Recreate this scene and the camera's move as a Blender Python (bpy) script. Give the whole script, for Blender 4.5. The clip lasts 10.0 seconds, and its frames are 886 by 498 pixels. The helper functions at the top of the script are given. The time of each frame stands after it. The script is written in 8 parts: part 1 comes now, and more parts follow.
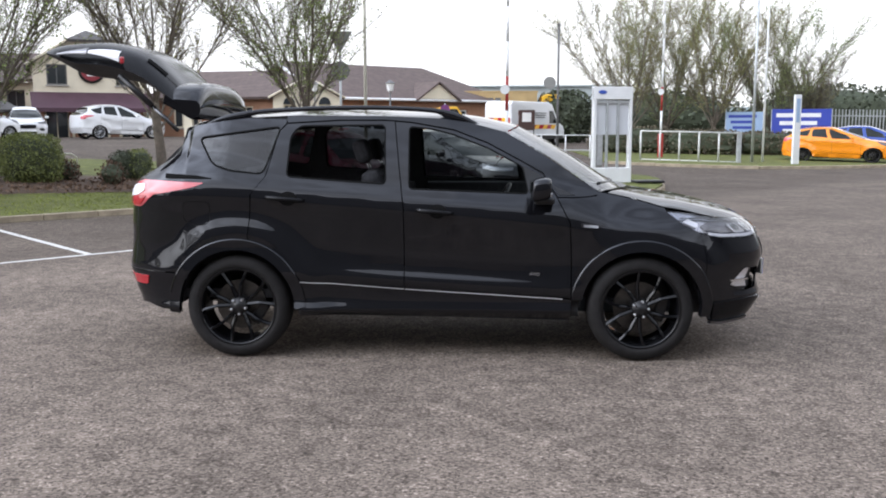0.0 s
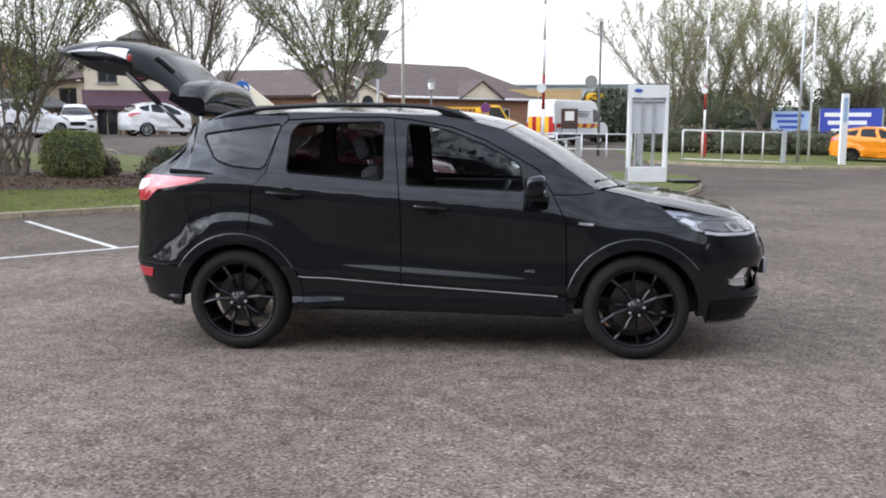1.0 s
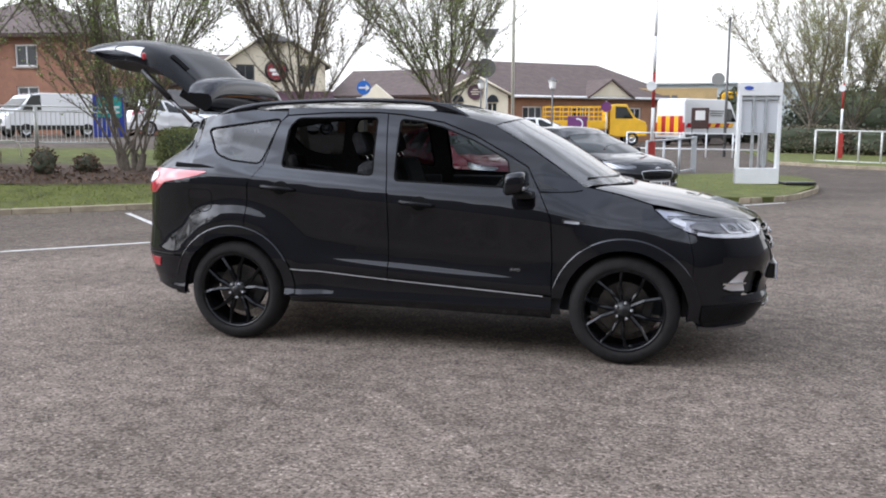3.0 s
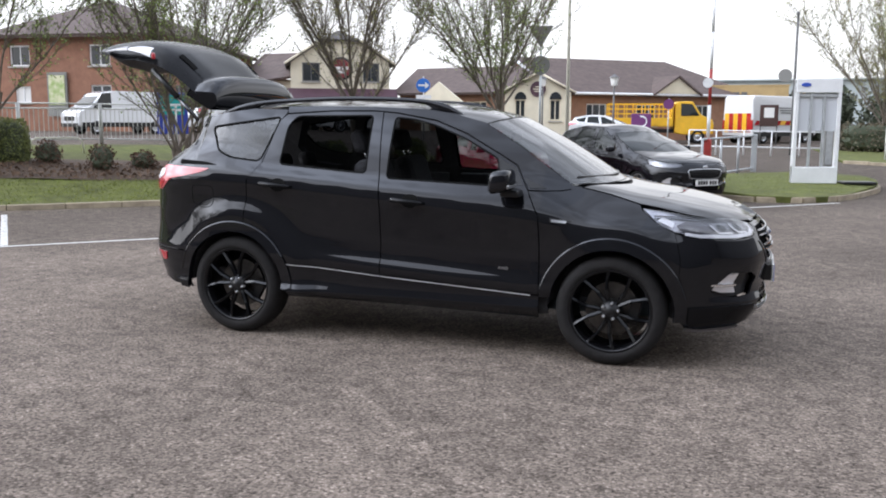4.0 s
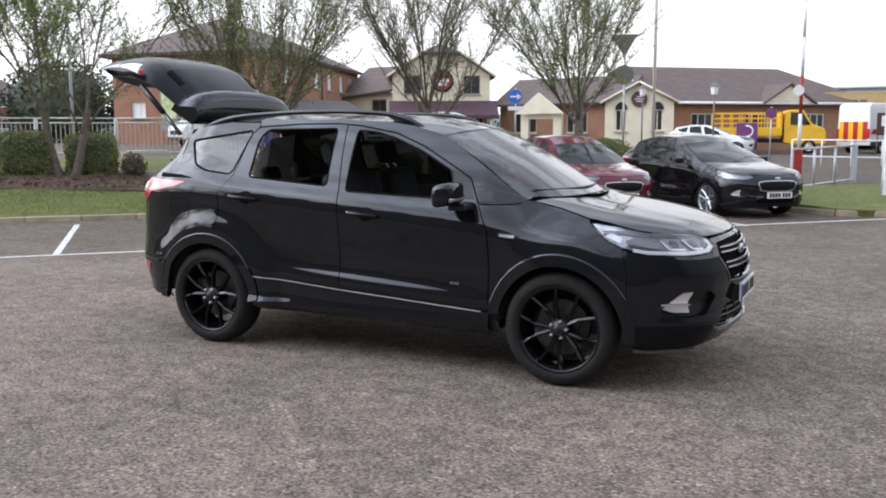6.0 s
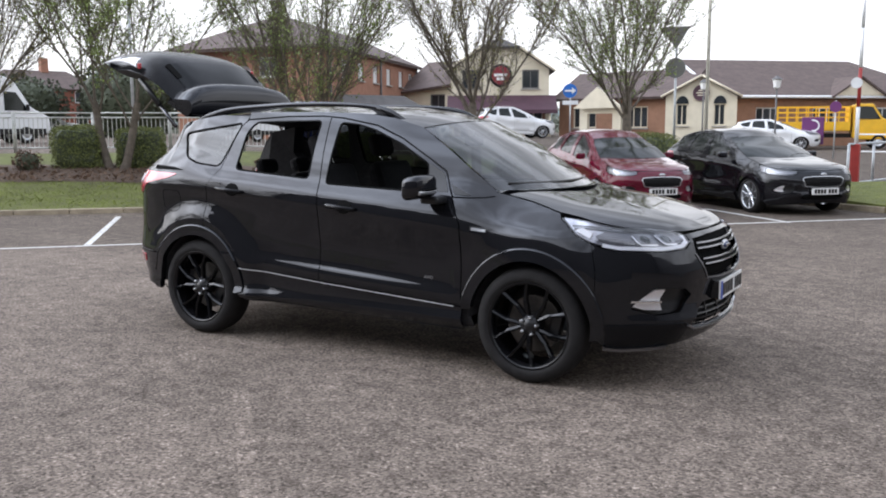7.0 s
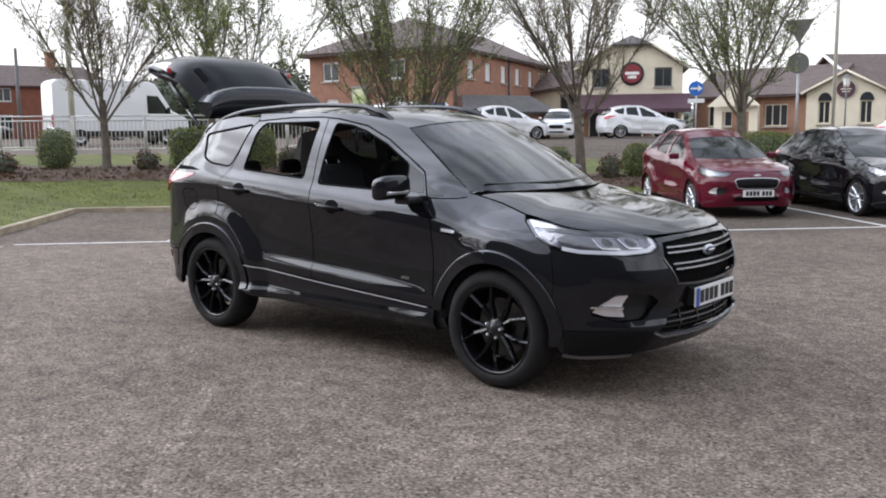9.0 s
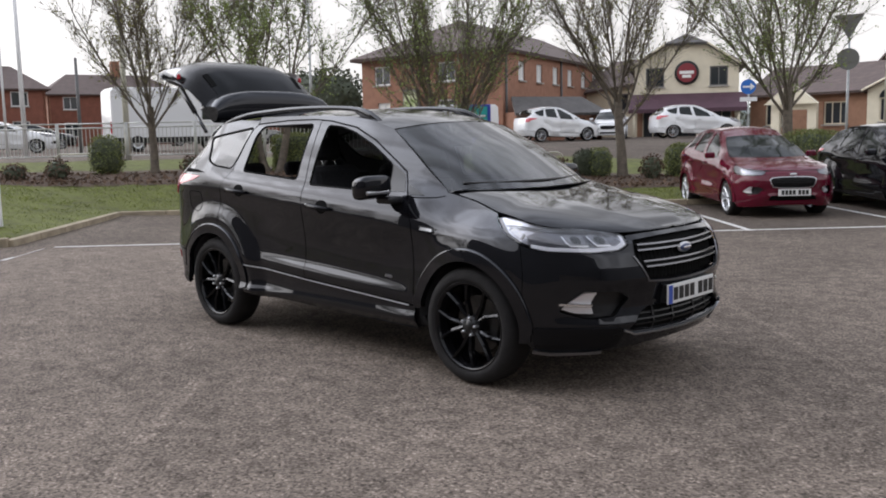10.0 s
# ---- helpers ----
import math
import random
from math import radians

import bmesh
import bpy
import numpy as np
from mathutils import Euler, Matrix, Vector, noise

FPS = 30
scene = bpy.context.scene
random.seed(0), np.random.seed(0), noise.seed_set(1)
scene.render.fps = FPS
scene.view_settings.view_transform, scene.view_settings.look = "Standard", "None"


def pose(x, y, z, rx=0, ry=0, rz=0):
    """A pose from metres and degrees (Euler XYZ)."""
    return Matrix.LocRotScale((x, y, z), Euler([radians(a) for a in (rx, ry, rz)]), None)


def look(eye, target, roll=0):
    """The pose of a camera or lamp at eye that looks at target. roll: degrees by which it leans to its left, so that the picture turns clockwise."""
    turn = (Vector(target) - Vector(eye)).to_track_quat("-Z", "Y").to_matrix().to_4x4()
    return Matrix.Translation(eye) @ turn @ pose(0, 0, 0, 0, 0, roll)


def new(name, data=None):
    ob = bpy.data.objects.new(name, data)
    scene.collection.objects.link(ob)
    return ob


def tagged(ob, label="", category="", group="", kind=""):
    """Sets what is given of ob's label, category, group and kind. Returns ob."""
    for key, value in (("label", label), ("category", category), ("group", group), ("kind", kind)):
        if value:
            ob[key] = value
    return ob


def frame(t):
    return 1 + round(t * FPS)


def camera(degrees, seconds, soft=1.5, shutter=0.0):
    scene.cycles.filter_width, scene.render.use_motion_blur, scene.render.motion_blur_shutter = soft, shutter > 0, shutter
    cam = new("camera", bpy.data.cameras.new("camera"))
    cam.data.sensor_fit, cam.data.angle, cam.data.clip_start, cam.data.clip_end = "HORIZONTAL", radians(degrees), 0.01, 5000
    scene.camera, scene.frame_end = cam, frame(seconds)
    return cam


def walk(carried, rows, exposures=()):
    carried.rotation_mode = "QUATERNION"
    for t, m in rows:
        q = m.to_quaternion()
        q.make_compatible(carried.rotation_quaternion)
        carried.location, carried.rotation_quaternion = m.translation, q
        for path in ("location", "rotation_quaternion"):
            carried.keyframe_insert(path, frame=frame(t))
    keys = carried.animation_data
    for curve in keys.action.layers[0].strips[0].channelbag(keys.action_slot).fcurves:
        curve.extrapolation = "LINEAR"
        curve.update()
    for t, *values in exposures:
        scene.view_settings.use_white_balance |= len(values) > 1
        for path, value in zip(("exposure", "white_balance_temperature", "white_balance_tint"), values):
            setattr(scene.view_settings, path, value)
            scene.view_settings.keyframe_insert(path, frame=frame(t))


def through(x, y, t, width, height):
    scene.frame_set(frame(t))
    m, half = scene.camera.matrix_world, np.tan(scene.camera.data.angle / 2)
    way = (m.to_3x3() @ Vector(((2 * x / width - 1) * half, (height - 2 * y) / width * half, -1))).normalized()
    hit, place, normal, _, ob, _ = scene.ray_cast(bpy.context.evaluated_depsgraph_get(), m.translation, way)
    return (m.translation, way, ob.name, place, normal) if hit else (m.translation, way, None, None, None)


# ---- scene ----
cam = camera(52.3, 10.0, 1.9)
PATH = [
    (0, (0.325, -6.769, 1.55), (0.229, -4.79, 1.281), -0.1),
    (0.5, (0.498, -6.815, 1.55), (0.358, -4.838, 1.282), -0.1),
    (1, (0.668, -6.79, 1.54), (0.468, -4.819, 1.268), 0.1),
    (1.5, (0.877, -6.718, 1.535), (0.602, -4.756, 1.26), 0.3),
    (2, (1.105, -6.684, 1.545), (0.759, -4.733, 1.274), 0.4),
    (2.5, (1.421, -6.653, 1.534), (0.997, -4.717, 1.264), 0.4),
    (3, (1.668, -6.565, 1.512), (1.163, -4.649, 1.239), 0.2),
    (4.5, (2.442, -6.333, 1.523), (1.725, -4.487, 1.246), 0.3),
    (5, (2.67, -6.173, 1.518), (1.896, -4.348, 1.25), 0.2),
    (5.5, (2.896, -6.063, 1.528), (2.063, -4.263, 1.271), -0.1),
    (7, (3.602, -5.593, 1.506), (2.581, -3.894, 1.241), -0.2),
    (7.5, (3.855, -5.446, 1.495), (2.761, -3.794, 1.226), -0.4),
    (8, (4.077, -5.319, 1.498), (2.911, -3.717, 1.222), -0.4),
    (8.5, (4.256, -5.117, 1.485), (3.023, -3.565, 1.214), -0.4),
    (9, (4.428, -4.962, 1.5), (3.149, -3.447, 1.237), -0.5),
    (9.5, (4.675, -4.825, 1.494), (3.343, -3.354, 1.238), -1.3),
    (10, (4.855, -4.696, 1.478), (3.476, -3.271, 1.223), -1.2),
]
walk(cam, [(t, look(eye, target, roll)) for t, eye, target, roll in PATH], [(0, 0.06, 6500, 12), (5, 0.04, 6500, 12), (8.5, -0.02, 6550, 12), (9.5, -0.14, 6700, 13), (10, -0.38, 6800, 13)])

# ---- daylight: bright thin overcast ----
world = bpy.data.worlds.new("sky")
scene.world = world
world.use_nodes = True
wn, wl = world.node_tree.nodes, world.node_tree.links
sky = wn.new("ShaderNodeTexSky")
sky.sky_type, sky.sun_disc = "NISHITA", False
SUN = Vector((-0.73, -0.31, 0.6)).normalized()
sky.sun_elevation, sky.sun_rotation = math.asin(SUN.z), math.atan2(SUN.x, SUN.y) % (2 * math.pi)
sky.air_density, sky.dust_density, sky.ozone_density = 1.0, 4.0, 1.0
pale = wn.new("ShaderNodeHueSaturation")
pale.inputs["Saturation"].default_value = 0.2
wl.new(sky.outputs["Color"], pale.inputs["Color"])
# thin cloud: an even white cover with soft billows, brighter round the veiled sun
co, xyz = wn.new("ShaderNodeTexCoord"), wn.new("ShaderNodeSeparateXYZ")
wl.new(co.outputs["Generated"], xyz.inputs["Vector"])
ramp = wn.new("ShaderNodeValToRGB")
ramp.color_ramp.elements[0].position, ramp.color_ramp.elements[0].color = 0.0, (0.97, 0.985, 1.0, 1)
ramp.color_ramp.elements[1].position, ramp.color_ramp.elements[1].color = 0.8, (0.56, 0.63, 0.76, 1)
wl.new(xyz.outputs["Z"], ramp.inputs["Fac"])
bill = wn.new("ShaderNodeTexNoise")
bill.inputs["Scale"].default_value, bill.inputs["Detail"].default_value, bill.inputs["Distortion"].default_value = 3.6, 6, 0.5
flat_ = wn.new("ShaderNodeMapping")
flat_.inputs["Scale"].default_value = (1.0, 1.0, 2.6)
wl.new(co.outputs["Generated"], flat_.inputs["Vector"])
wl.new(flat_.outputs["Vector"], bill.inputs["Vector"])
soft = wn.new("ShaderNodeMapRange")
soft.interpolation_type = "SMOOTHSTEP"
soft.inputs["From Min"].default_value, soft.inputs["From Max"].default_value = 0.34, 0.66
soft.inputs["To Min"].default_value, soft.inputs["To Max"].default_value = 9.6, 19.5
wl.new(bill.outputs["Fac"], soft.inputs["Value"])
# towards the horizon the cloud closes to one pale sheet
low = wn.new("ShaderNodeMapRange")
low.inputs["From Min"].default_value, low.inputs["From Max"].default_value = 0.1, 0.3
wl.new(xyz.outputs["Z"], low.inputs["Value"])
sheet_ = wn.new("ShaderNodeMix")
sheet_.inputs["A"].default_value = 11.2
wl.new(low.outputs["Result"], sheet_.inputs["Factor"])
wl.new(soft.outputs["Result"], sheet_.inputs["B"])
near = wn.new("ShaderNodeVectorMath")
near.operation = "DOT_PRODUCT"
near.inputs[1].default_value = SUN
wl.new(co.outputs["Generated"], near.inputs[0])
up_ = wn.new("ShaderNodeMath")
up_.operation, up_.use_clamp = "MULTIPLY", True
up_.inputs[1].default_value = 1.0
wl.new(near.outputs["Value"], up_.inputs[0])
veil = wn.new("ShaderNodeMath")
veil.operation = "POWER"
veil.inputs[1].default_value = 7.0
wl.new(up_.outputs[0], veil.inputs[0])
more = wn.new("ShaderNodeMath")
more.operation = "MULTIPLY_ADD"
part_ = wn.new("ShaderNodeMath")
part_.operation = "MULTIPLY"
part_.inputs[1].default_value = 3.4
wl.new(soft.outputs["Result"], part_.inputs[0])
wl.new(part_.outputs[0], more.inputs[1])
wl.new(veil.outputs[0], more.inputs[0])
wl.new(sheet_.outputs["Result"], more.inputs[2])
gain = wn.new("ShaderNodeVectorMath")
gain.operation = "SCALE"
wl.new(more.outputs[0], gain.inputs["Scale"])
wl.new(ramp.outputs["Color"], gain.inputs[0])
cover = wn.new("ShaderNodeMix")
cover.data_type = "RGBA"
cover.inputs["Factor"].default_value = 0.85
wl.new(pale.outputs["Color"], cover.inputs["A"])
wl.new(gain.outputs["Vector"], cover.inputs["B"])
wl.new(cover.outputs["Result"], wn["Background"].inputs["Color"])
wn["Background"].inputs["Strength"].default_value = 0.143

sun = new("sun", bpy.data.lights.new("sun", "SUN"))
sun.data.energy, sun.data.angle, sun.data.color = 0.5, radians(100), (1.0, 0.95, 0.88)
sun.matrix_world = look(tuple(SUN * 25), (0, 0, 0))
scene.view_settings.exposure = 0.0


# ---- materials ----
def mat(name, color, rough=0.6, metal=0.0, var=0.0, scale=8.0, bump=0.0, bscale=60.0, coat=0.0, spec=0.5,
        island=0.0, objvar=0.0, second=None, sfac=0.5, sscale=2.0, emit=0.0, alpha=1.0):
    m = bpy.data.materials.new(name)
    m.use_nodes = True
    n, l = m.node_tree.nodes, m.node_tree.links
    b = n["Principled BSDF"]
    b.inputs["Roughness"].default_value = rough
    b.inputs["Metallic"].default_value = metal
    b.inputs["Coat Weight"].default_value = coat
    b.inputs["Coat Roughness"].default_value = 0.03
    b.inputs["Specular IOR Level"].default_value = spec
    b.inputs["Base Color"].default_value = (*color, 1)
    if emit:
        b.inputs["Emission Color"].default_value = (*color, 1)
        b.inputs["Emission Strength"].default_value = emit
    src = None
    tc = n.new("ShaderNodeTexCoord")
    if second is not None:
        t2 = n.new("ShaderNodeTexNoise")
        t2.inputs["Scale"].default_value = sscale
        t2.inputs["Detail"].default_value = 5
        l.new(tc.outputs["Object"], t2.inputs["Vector"])
        rp = n.new("ShaderNodeMapRange")
        rp.inputs["From Min"].default_value, rp.inputs["From Max"].default_value = sfac - 0.12, sfac + 0.12
        l.new(t2.outputs["Fac"], rp.inputs["Value"])
        mx = n.new("ShaderNodeMix")
        mx.data_type = "RGBA"
        mx.inputs["A"].default_value = (*color, 1)
        mx.inputs["B"].default_value = (*second, 1)
        l.new(rp.outputs["Result"], mx.inputs["Factor"])
        src = mx.outputs["Result"]
    val = None
    if var:
        t = n.new("ShaderNodeTexNoise")
        t.inputs["Scale"].default_value = scale
        t.inputs["Detail"].default_value = 8
        t.inputs["Roughness"].default_value = 0.65
        l.new(tc.outputs["Object"], t.inputs["Vector"])
        r = n.new("ShaderNodeMapRange")
        r.inputs["From Min"].default_value, r.inputs["From Max"].default_value = 0.3, 0.7
        r.inputs["To Min"].default_value, r.inputs["To Max"].default_value = 1 - var, 1 + var
        l.new(t.outputs["Fac"], r.inputs["Value"])
        val = r.outputs["Result"]
    for amount, node, out in ((island, "ShaderNodeNewGeometry", "Random Per Island"), (objvar, "ShaderNodeObjectInfo", "Random")):
        if amount:
            g = n.new(node)
            r = n.new("ShaderNodeMapRange")
            r.inputs["To Min"].default_value, r.inputs["To Max"].default_value = 1 - amount, 1 + amount
            l.new(g.outputs[out], r.inputs["Value"])
            if val is None:
                val = r.outputs["Result"]
            else:
                mm = n.new("ShaderNodeMath")
                mm.operation = "MULTIPLY"
                l.new(val, mm.inputs[0]), l.new(r.outputs["Result"], mm.inputs[1])
                val = mm.outputs[0]
    if val is not None:
        h = n.new("ShaderNodeHueSaturation")
        h.inputs["Color"].default_value = (*color, 1)
        if src is not None:
            l.new(src, h.inputs["Color"])
        l.new(val, h.inputs["Value"])
        src = h.outputs["Color"]
    if src is not None:
        l.new(src, b.inputs["Base Color"])
    if bump:
        t = n.new("ShaderNodeTexNoise")
        t.inputs["Scale"].default_value = bscale
        t.inputs["Detail"].default_value = 4
        l.new(tc.outputs["Object"], t.inputs["Vector"])
        bp = n.new("ShaderNodeBump")
        bp.inputs["Strength"].default_value = bump
        bp.inputs["Distance"].default_value = 0.02
        l.new(t.outputs["Fac"], bp.inputs["Height"])
        l.new(bp.outputs["Normal"], b.inputs["Normal"])
    return m


def glass_mat(name, tint, rough=0.0, through=0.85, gloss=0.105):
    """Thin pane: clear view mixed with a mirror-like gloss by Fresnel."""
    m = bpy.data.materials.new(name)
    m.use_nodes = True
    n, l = m.node_tree.nodes, m.node_tree.links
    n.remove(n["Principled BSDF"])
    tr = n.new("ShaderNodeBsdfTransparent")
    tr.inputs["Color"].default_value = (*[c * through for c in tint], 1)
    gl = n.new("ShaderNodeBsdfGlossy")
    gl.inputs["Roughness"].default_value = rough + 0.01
    fr = n.new("ShaderNodeLayerWeight")
    fr.inputs["Blend"].default_value = 0.5
    p5, ma = n.new("ShaderNodeMath"), n.new("ShaderNodeMath")
    p5.operation, ma.operation = "POWER", "MULTIPLY_ADD"
    p5.inputs[1].default_value = 3.9
    ma.inputs[1].default_value, ma.inputs[2].default_value = 0.9, gloss
    l.new(fr.outputs["Facing"], p5.inputs[0])
    l.new(p5.outputs[0], ma.inputs[0])
    mx = n.new("ShaderNodeMixShader")
    l.new(ma.outputs[0], mx.inputs["Fac"])
    l.new(tr.outputs["BSDF"], mx.inputs[1])
    l.new(gl.outputs["BSDF"], mx.inputs[2])
    l.new(mx.outputs["Shader"], n["Material Output"].inputs["Surface"])
    return m


def asphalt_mat(name="worn_asphalt", pale=1.0):
    """Worn chip-seal: pale and dark stones in a grey binder, with broad stains."""
    m = bpy.data.materials.new(name)
    m.use_nodes = True
    n, l = m.node_tree.nodes, m.node_tree.links
    b = n["Principled BSDF"]
    b.inputs["Roughness"].default_value = 0.88
    b.inputs["Specular IOR Level"].default_value = 0.12
    tc = n.new("ShaderNodeTexCoord")
    vo = n.new("ShaderNodeTexNoise")
    vo.inputs["Scale"].default_value, vo.inputs["Detail"].default_value, vo.inputs["Roughness"].default_value = 64, 4, 0.75
    l.new(tc.outputs["Object"], vo.inputs["Vector"])
    vo.inputs["Scale"].default_value = 44
    ce = n.new("ShaderNodeTexVoronoi")
    ce.inputs["Scale"].default_value = 78
    l.new(tc.outputs["Object"], ce.inputs["Vector"])
    chip = n.new("ShaderNodeSeparateColor")
    l.new(ce.outputs["Color"], chip.inputs["Color"])
    grain = n.new("ShaderNodeMix")
    grain.inputs["Factor"].default_value = 0.27
    l.new(vo.outputs["Fac"], grain.inputs["A"])
    l.new(chip.outputs["Red"], grain.inputs["B"])
    cr = n.new("ShaderNodeValToRGB")
    e = cr.color_ramp.elements
    e[0].position, e[0].color = 0.3, (0.04, 0.0325, 0.027, 1)
    e[1].position, e[1].color = 0.72, (0.39, 0.326, 0.272, 1)
    a = cr.color_ramp.elements.new(0.5)
    a.color = (0.156, 0.126, 0.104, 1)
    a = cr.color_ramp.elements.new(0.63)
    a.color = (0.22, 0.18, 0.15, 1)
    l.new(grain.outputs["Result"], cr.inputs["Fac"])
    big = n.new("ShaderNodeTexNoise")
    big.inputs["Scale"].default_value, big.inputs["Detail"].default_value = 0.7, 6
    l.new(tc.outputs["Object"], big.inputs["Vector"])
    mid = n.new("ShaderNodeTexNoise")
    mid.inputs["Scale"].default_value, mid.inputs["Detail"].default_value = 7, 6
    l.new(tc.outputs["Object"], mid.inputs["Vector"])
    r1, r2 = n.new("ShaderNodeMapRange"), n.new("ShaderNodeMapRange")
    for r, t, lo, hi in ((r1, big, 0.8 * pale, 1.2 * pale), (r2, mid, 0.74, 1.26)):
        r.inputs["From Min"].default_value, r.inputs["From Max"].default_value = 0.3, 0.7
        r.inputs["To Min"].default_value, r.inputs["To Max"].default_value = lo, hi
        l.new(t.outputs["Fac"], r.inputs["Value"])
    mm = n.new("ShaderNodeMath")
    mm.operation = "MULTIPLY"
    l.new(r1.outputs["Result"], mm.inputs[0]), l.new(r2.outputs["Result"], mm.inputs[1])
    # Broad tone ramp along the kerb direction, from paler to darker.
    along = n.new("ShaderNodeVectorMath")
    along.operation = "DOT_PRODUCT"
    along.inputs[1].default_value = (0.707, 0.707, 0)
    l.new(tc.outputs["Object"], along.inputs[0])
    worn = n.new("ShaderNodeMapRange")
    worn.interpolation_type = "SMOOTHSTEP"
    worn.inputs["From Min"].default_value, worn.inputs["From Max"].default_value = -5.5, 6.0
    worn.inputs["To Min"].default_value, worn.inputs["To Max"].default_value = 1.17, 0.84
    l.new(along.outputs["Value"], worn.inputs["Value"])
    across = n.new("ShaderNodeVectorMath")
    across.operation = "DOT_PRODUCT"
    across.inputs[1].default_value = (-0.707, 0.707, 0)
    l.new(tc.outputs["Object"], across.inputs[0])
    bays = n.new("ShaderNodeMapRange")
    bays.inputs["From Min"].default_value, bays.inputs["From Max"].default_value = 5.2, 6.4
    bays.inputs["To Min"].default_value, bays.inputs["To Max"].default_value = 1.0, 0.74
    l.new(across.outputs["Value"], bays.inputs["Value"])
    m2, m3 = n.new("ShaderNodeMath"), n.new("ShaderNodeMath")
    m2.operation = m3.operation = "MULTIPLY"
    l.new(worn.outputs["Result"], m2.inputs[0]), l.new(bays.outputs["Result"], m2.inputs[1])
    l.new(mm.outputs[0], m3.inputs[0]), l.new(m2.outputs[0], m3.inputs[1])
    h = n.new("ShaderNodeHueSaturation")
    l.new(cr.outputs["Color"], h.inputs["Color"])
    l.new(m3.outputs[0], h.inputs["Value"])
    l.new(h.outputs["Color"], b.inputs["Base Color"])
    bp = n.new("ShaderNodeBump")
    bp.inputs["Strength"].default_value, bp.inputs["Distance"].default_value = 0.35, 0.008
    l.new(vo.outputs["Fac"], bp.inputs["Height"])
    l.new(bp.outputs["Normal"], b.inputs["Normal"])
    return m


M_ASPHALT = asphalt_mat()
M_PAINT = mat("black_car_paint", (0.0055, 0.0056, 0.007), 0.04, spec=0.5)
M_PAINT.node_tree.nodes["Principled BSDF"].inputs["Specular Tint"].default_value = (0.93, 0.95, 1.0, 1)
M_SATINBLK = mat("satin_black_plastic", (0.007, 0.007, 0.008), 0.22, var=0.12, scale=30, spec=0.16)
M_REARGLASS = mat("rear_glass_black", (0.006, 0.007, 0.008), 0.12, spec=0.16)
M_CLAD = mat("black_plastic", (0.013, 0.013, 0.014), 0.35, var=0.15, scale=40, spec=0.4)
M_TRIM = mat("dark_interior", (0.045, 0.045, 0.048), 0.8, var=0.2, scale=30, bump=0.2, bscale=300, spec=0.2)
M_SEAT = mat("seat_fabric", (0.032, 0.032, 0.035), 0.9, var=0.25, scale=60, bump=0.3, bscale=400, spec=0.15)
M_TYRE = mat("tyre_rubber", (0.017, 0.016, 0.016), 0.8, var=0.3, scale=14, bump=0.15, bscale=120, spec=0.25)
M_RIM = mat("gloss_black_alloy", (0.006, 0.006, 0.007), 0.11, spec=0.26, coat=0.08)
M_DISC = mat("brake_steel", (0.1, 0.095, 0.09), 0.4, metal=0.9, var=0.2, scale=30)
M_RECESS = mat("shade_and_trim_black", (0.01, 0.01, 0.01), 0.9, spec=0.05)
M_DARKMETAL = mat("dark_satin_metal", (0.2, 0.2, 0.21), 0.3, metal=0.9)
M_STRIP = mat("brushed_strip", (0.82, 0.83, 0.85), 0.42, metal=0.5)
M_GRILLE = mat("grille_chrome", (0.2, 0.2, 0.212), 0.22, metal=0.9)
M_CHROME = mat("chrome", (0.75, 0.76, 0.78), 0.12, metal=1.0)
M_SATIN = mat("satin_silver", (0.55, 0.56, 0.58), 0.3, metal=0.9)
M_WHITE = mat("white_paint", (0.74, 0.75, 0.76), 0.45, var=0.06, scale=4)
M_CARWHITE = mat("white_car_paint", (0.72, 0.73, 0.74), 0.2, coat=0.8)
M_GLASS = glass_mat("clear_glass", (0.80, 0.86, 0.84), through=0.55)
M_PRIV = glass_mat("privacy_glass", (0.07, 0.075, 0.08), through=0.8, gloss=0.065)
M_DARKGLASS = mat("dark_glass", (0.008, 0.011, 0.01), 0.06, spec=0.4)
M_LENS = glass_mat("lamp_lens", (0.95, 0.96, 0.98), through=0.97)
M_LAMPWHITE = mat("lamp_white", (0.85, 0.85, 0.88), 0.25)
M_REDLENS = mat("red_lens", (0.42, 0.02, 0.03), 0.12, coat=0.8)
M_PINKLENS = mat("pale_red_lens", (0.6, 0.1, 0.12), 0.12, coat=0.8)
M_PLATE = mat("plate_white", (0.78, 0.78, 0.76), 0.4)
M_BLACKTXT = mat("black_marking", (0.012, 0.012, 0.012), 0.5)
M_PLATEBLUE = mat("plate_blue", (0.03, 0.08, 0.4), 0.4)
M_RED = mat("dark_red_paint", (0.1, 0.003, 0.016), 0.1, coat=0.4, spec=0.4)
M_ORANGE = mat("orange_paint", (0.85, 0.27, 0.01), 0.25, coat=0.8)
M_BLUE = mat("blue_paint", (0.02, 0.06, 0.3), 0.25, coat=0.8)
M_YELLOW = mat("yellow_paint", (0.75, 0.42, 0.02), 0.4, var=0.1, scale=3)
M_TAN = mat("tan_curtain", (0.45, 0.32, 0.15), 0.6, var=0.12, scale=2)
M_GHOST = asphalt_mat("almost_worn_off_paint", 1.2)
M_LAMPCHROME = mat("lamp_chrome", (0.85, 0.85, 0.88), 0.3, metal=0.8)
M_BOWL = mat("lamp_bowl_silver", (0.4, 0.4, 0.44), 0.22, metal=0.9, var=0.3, scale=25)
M_BEZEL = mat("lamp_bezel_grey", (0.11, 0.11, 0.125), 0.3, metal=0.7, var=0.3, scale=40)
M_DARKCHROME = mat("dark_chrome", (0.1, 0.1, 0.105), 0.25, metal=0.9)
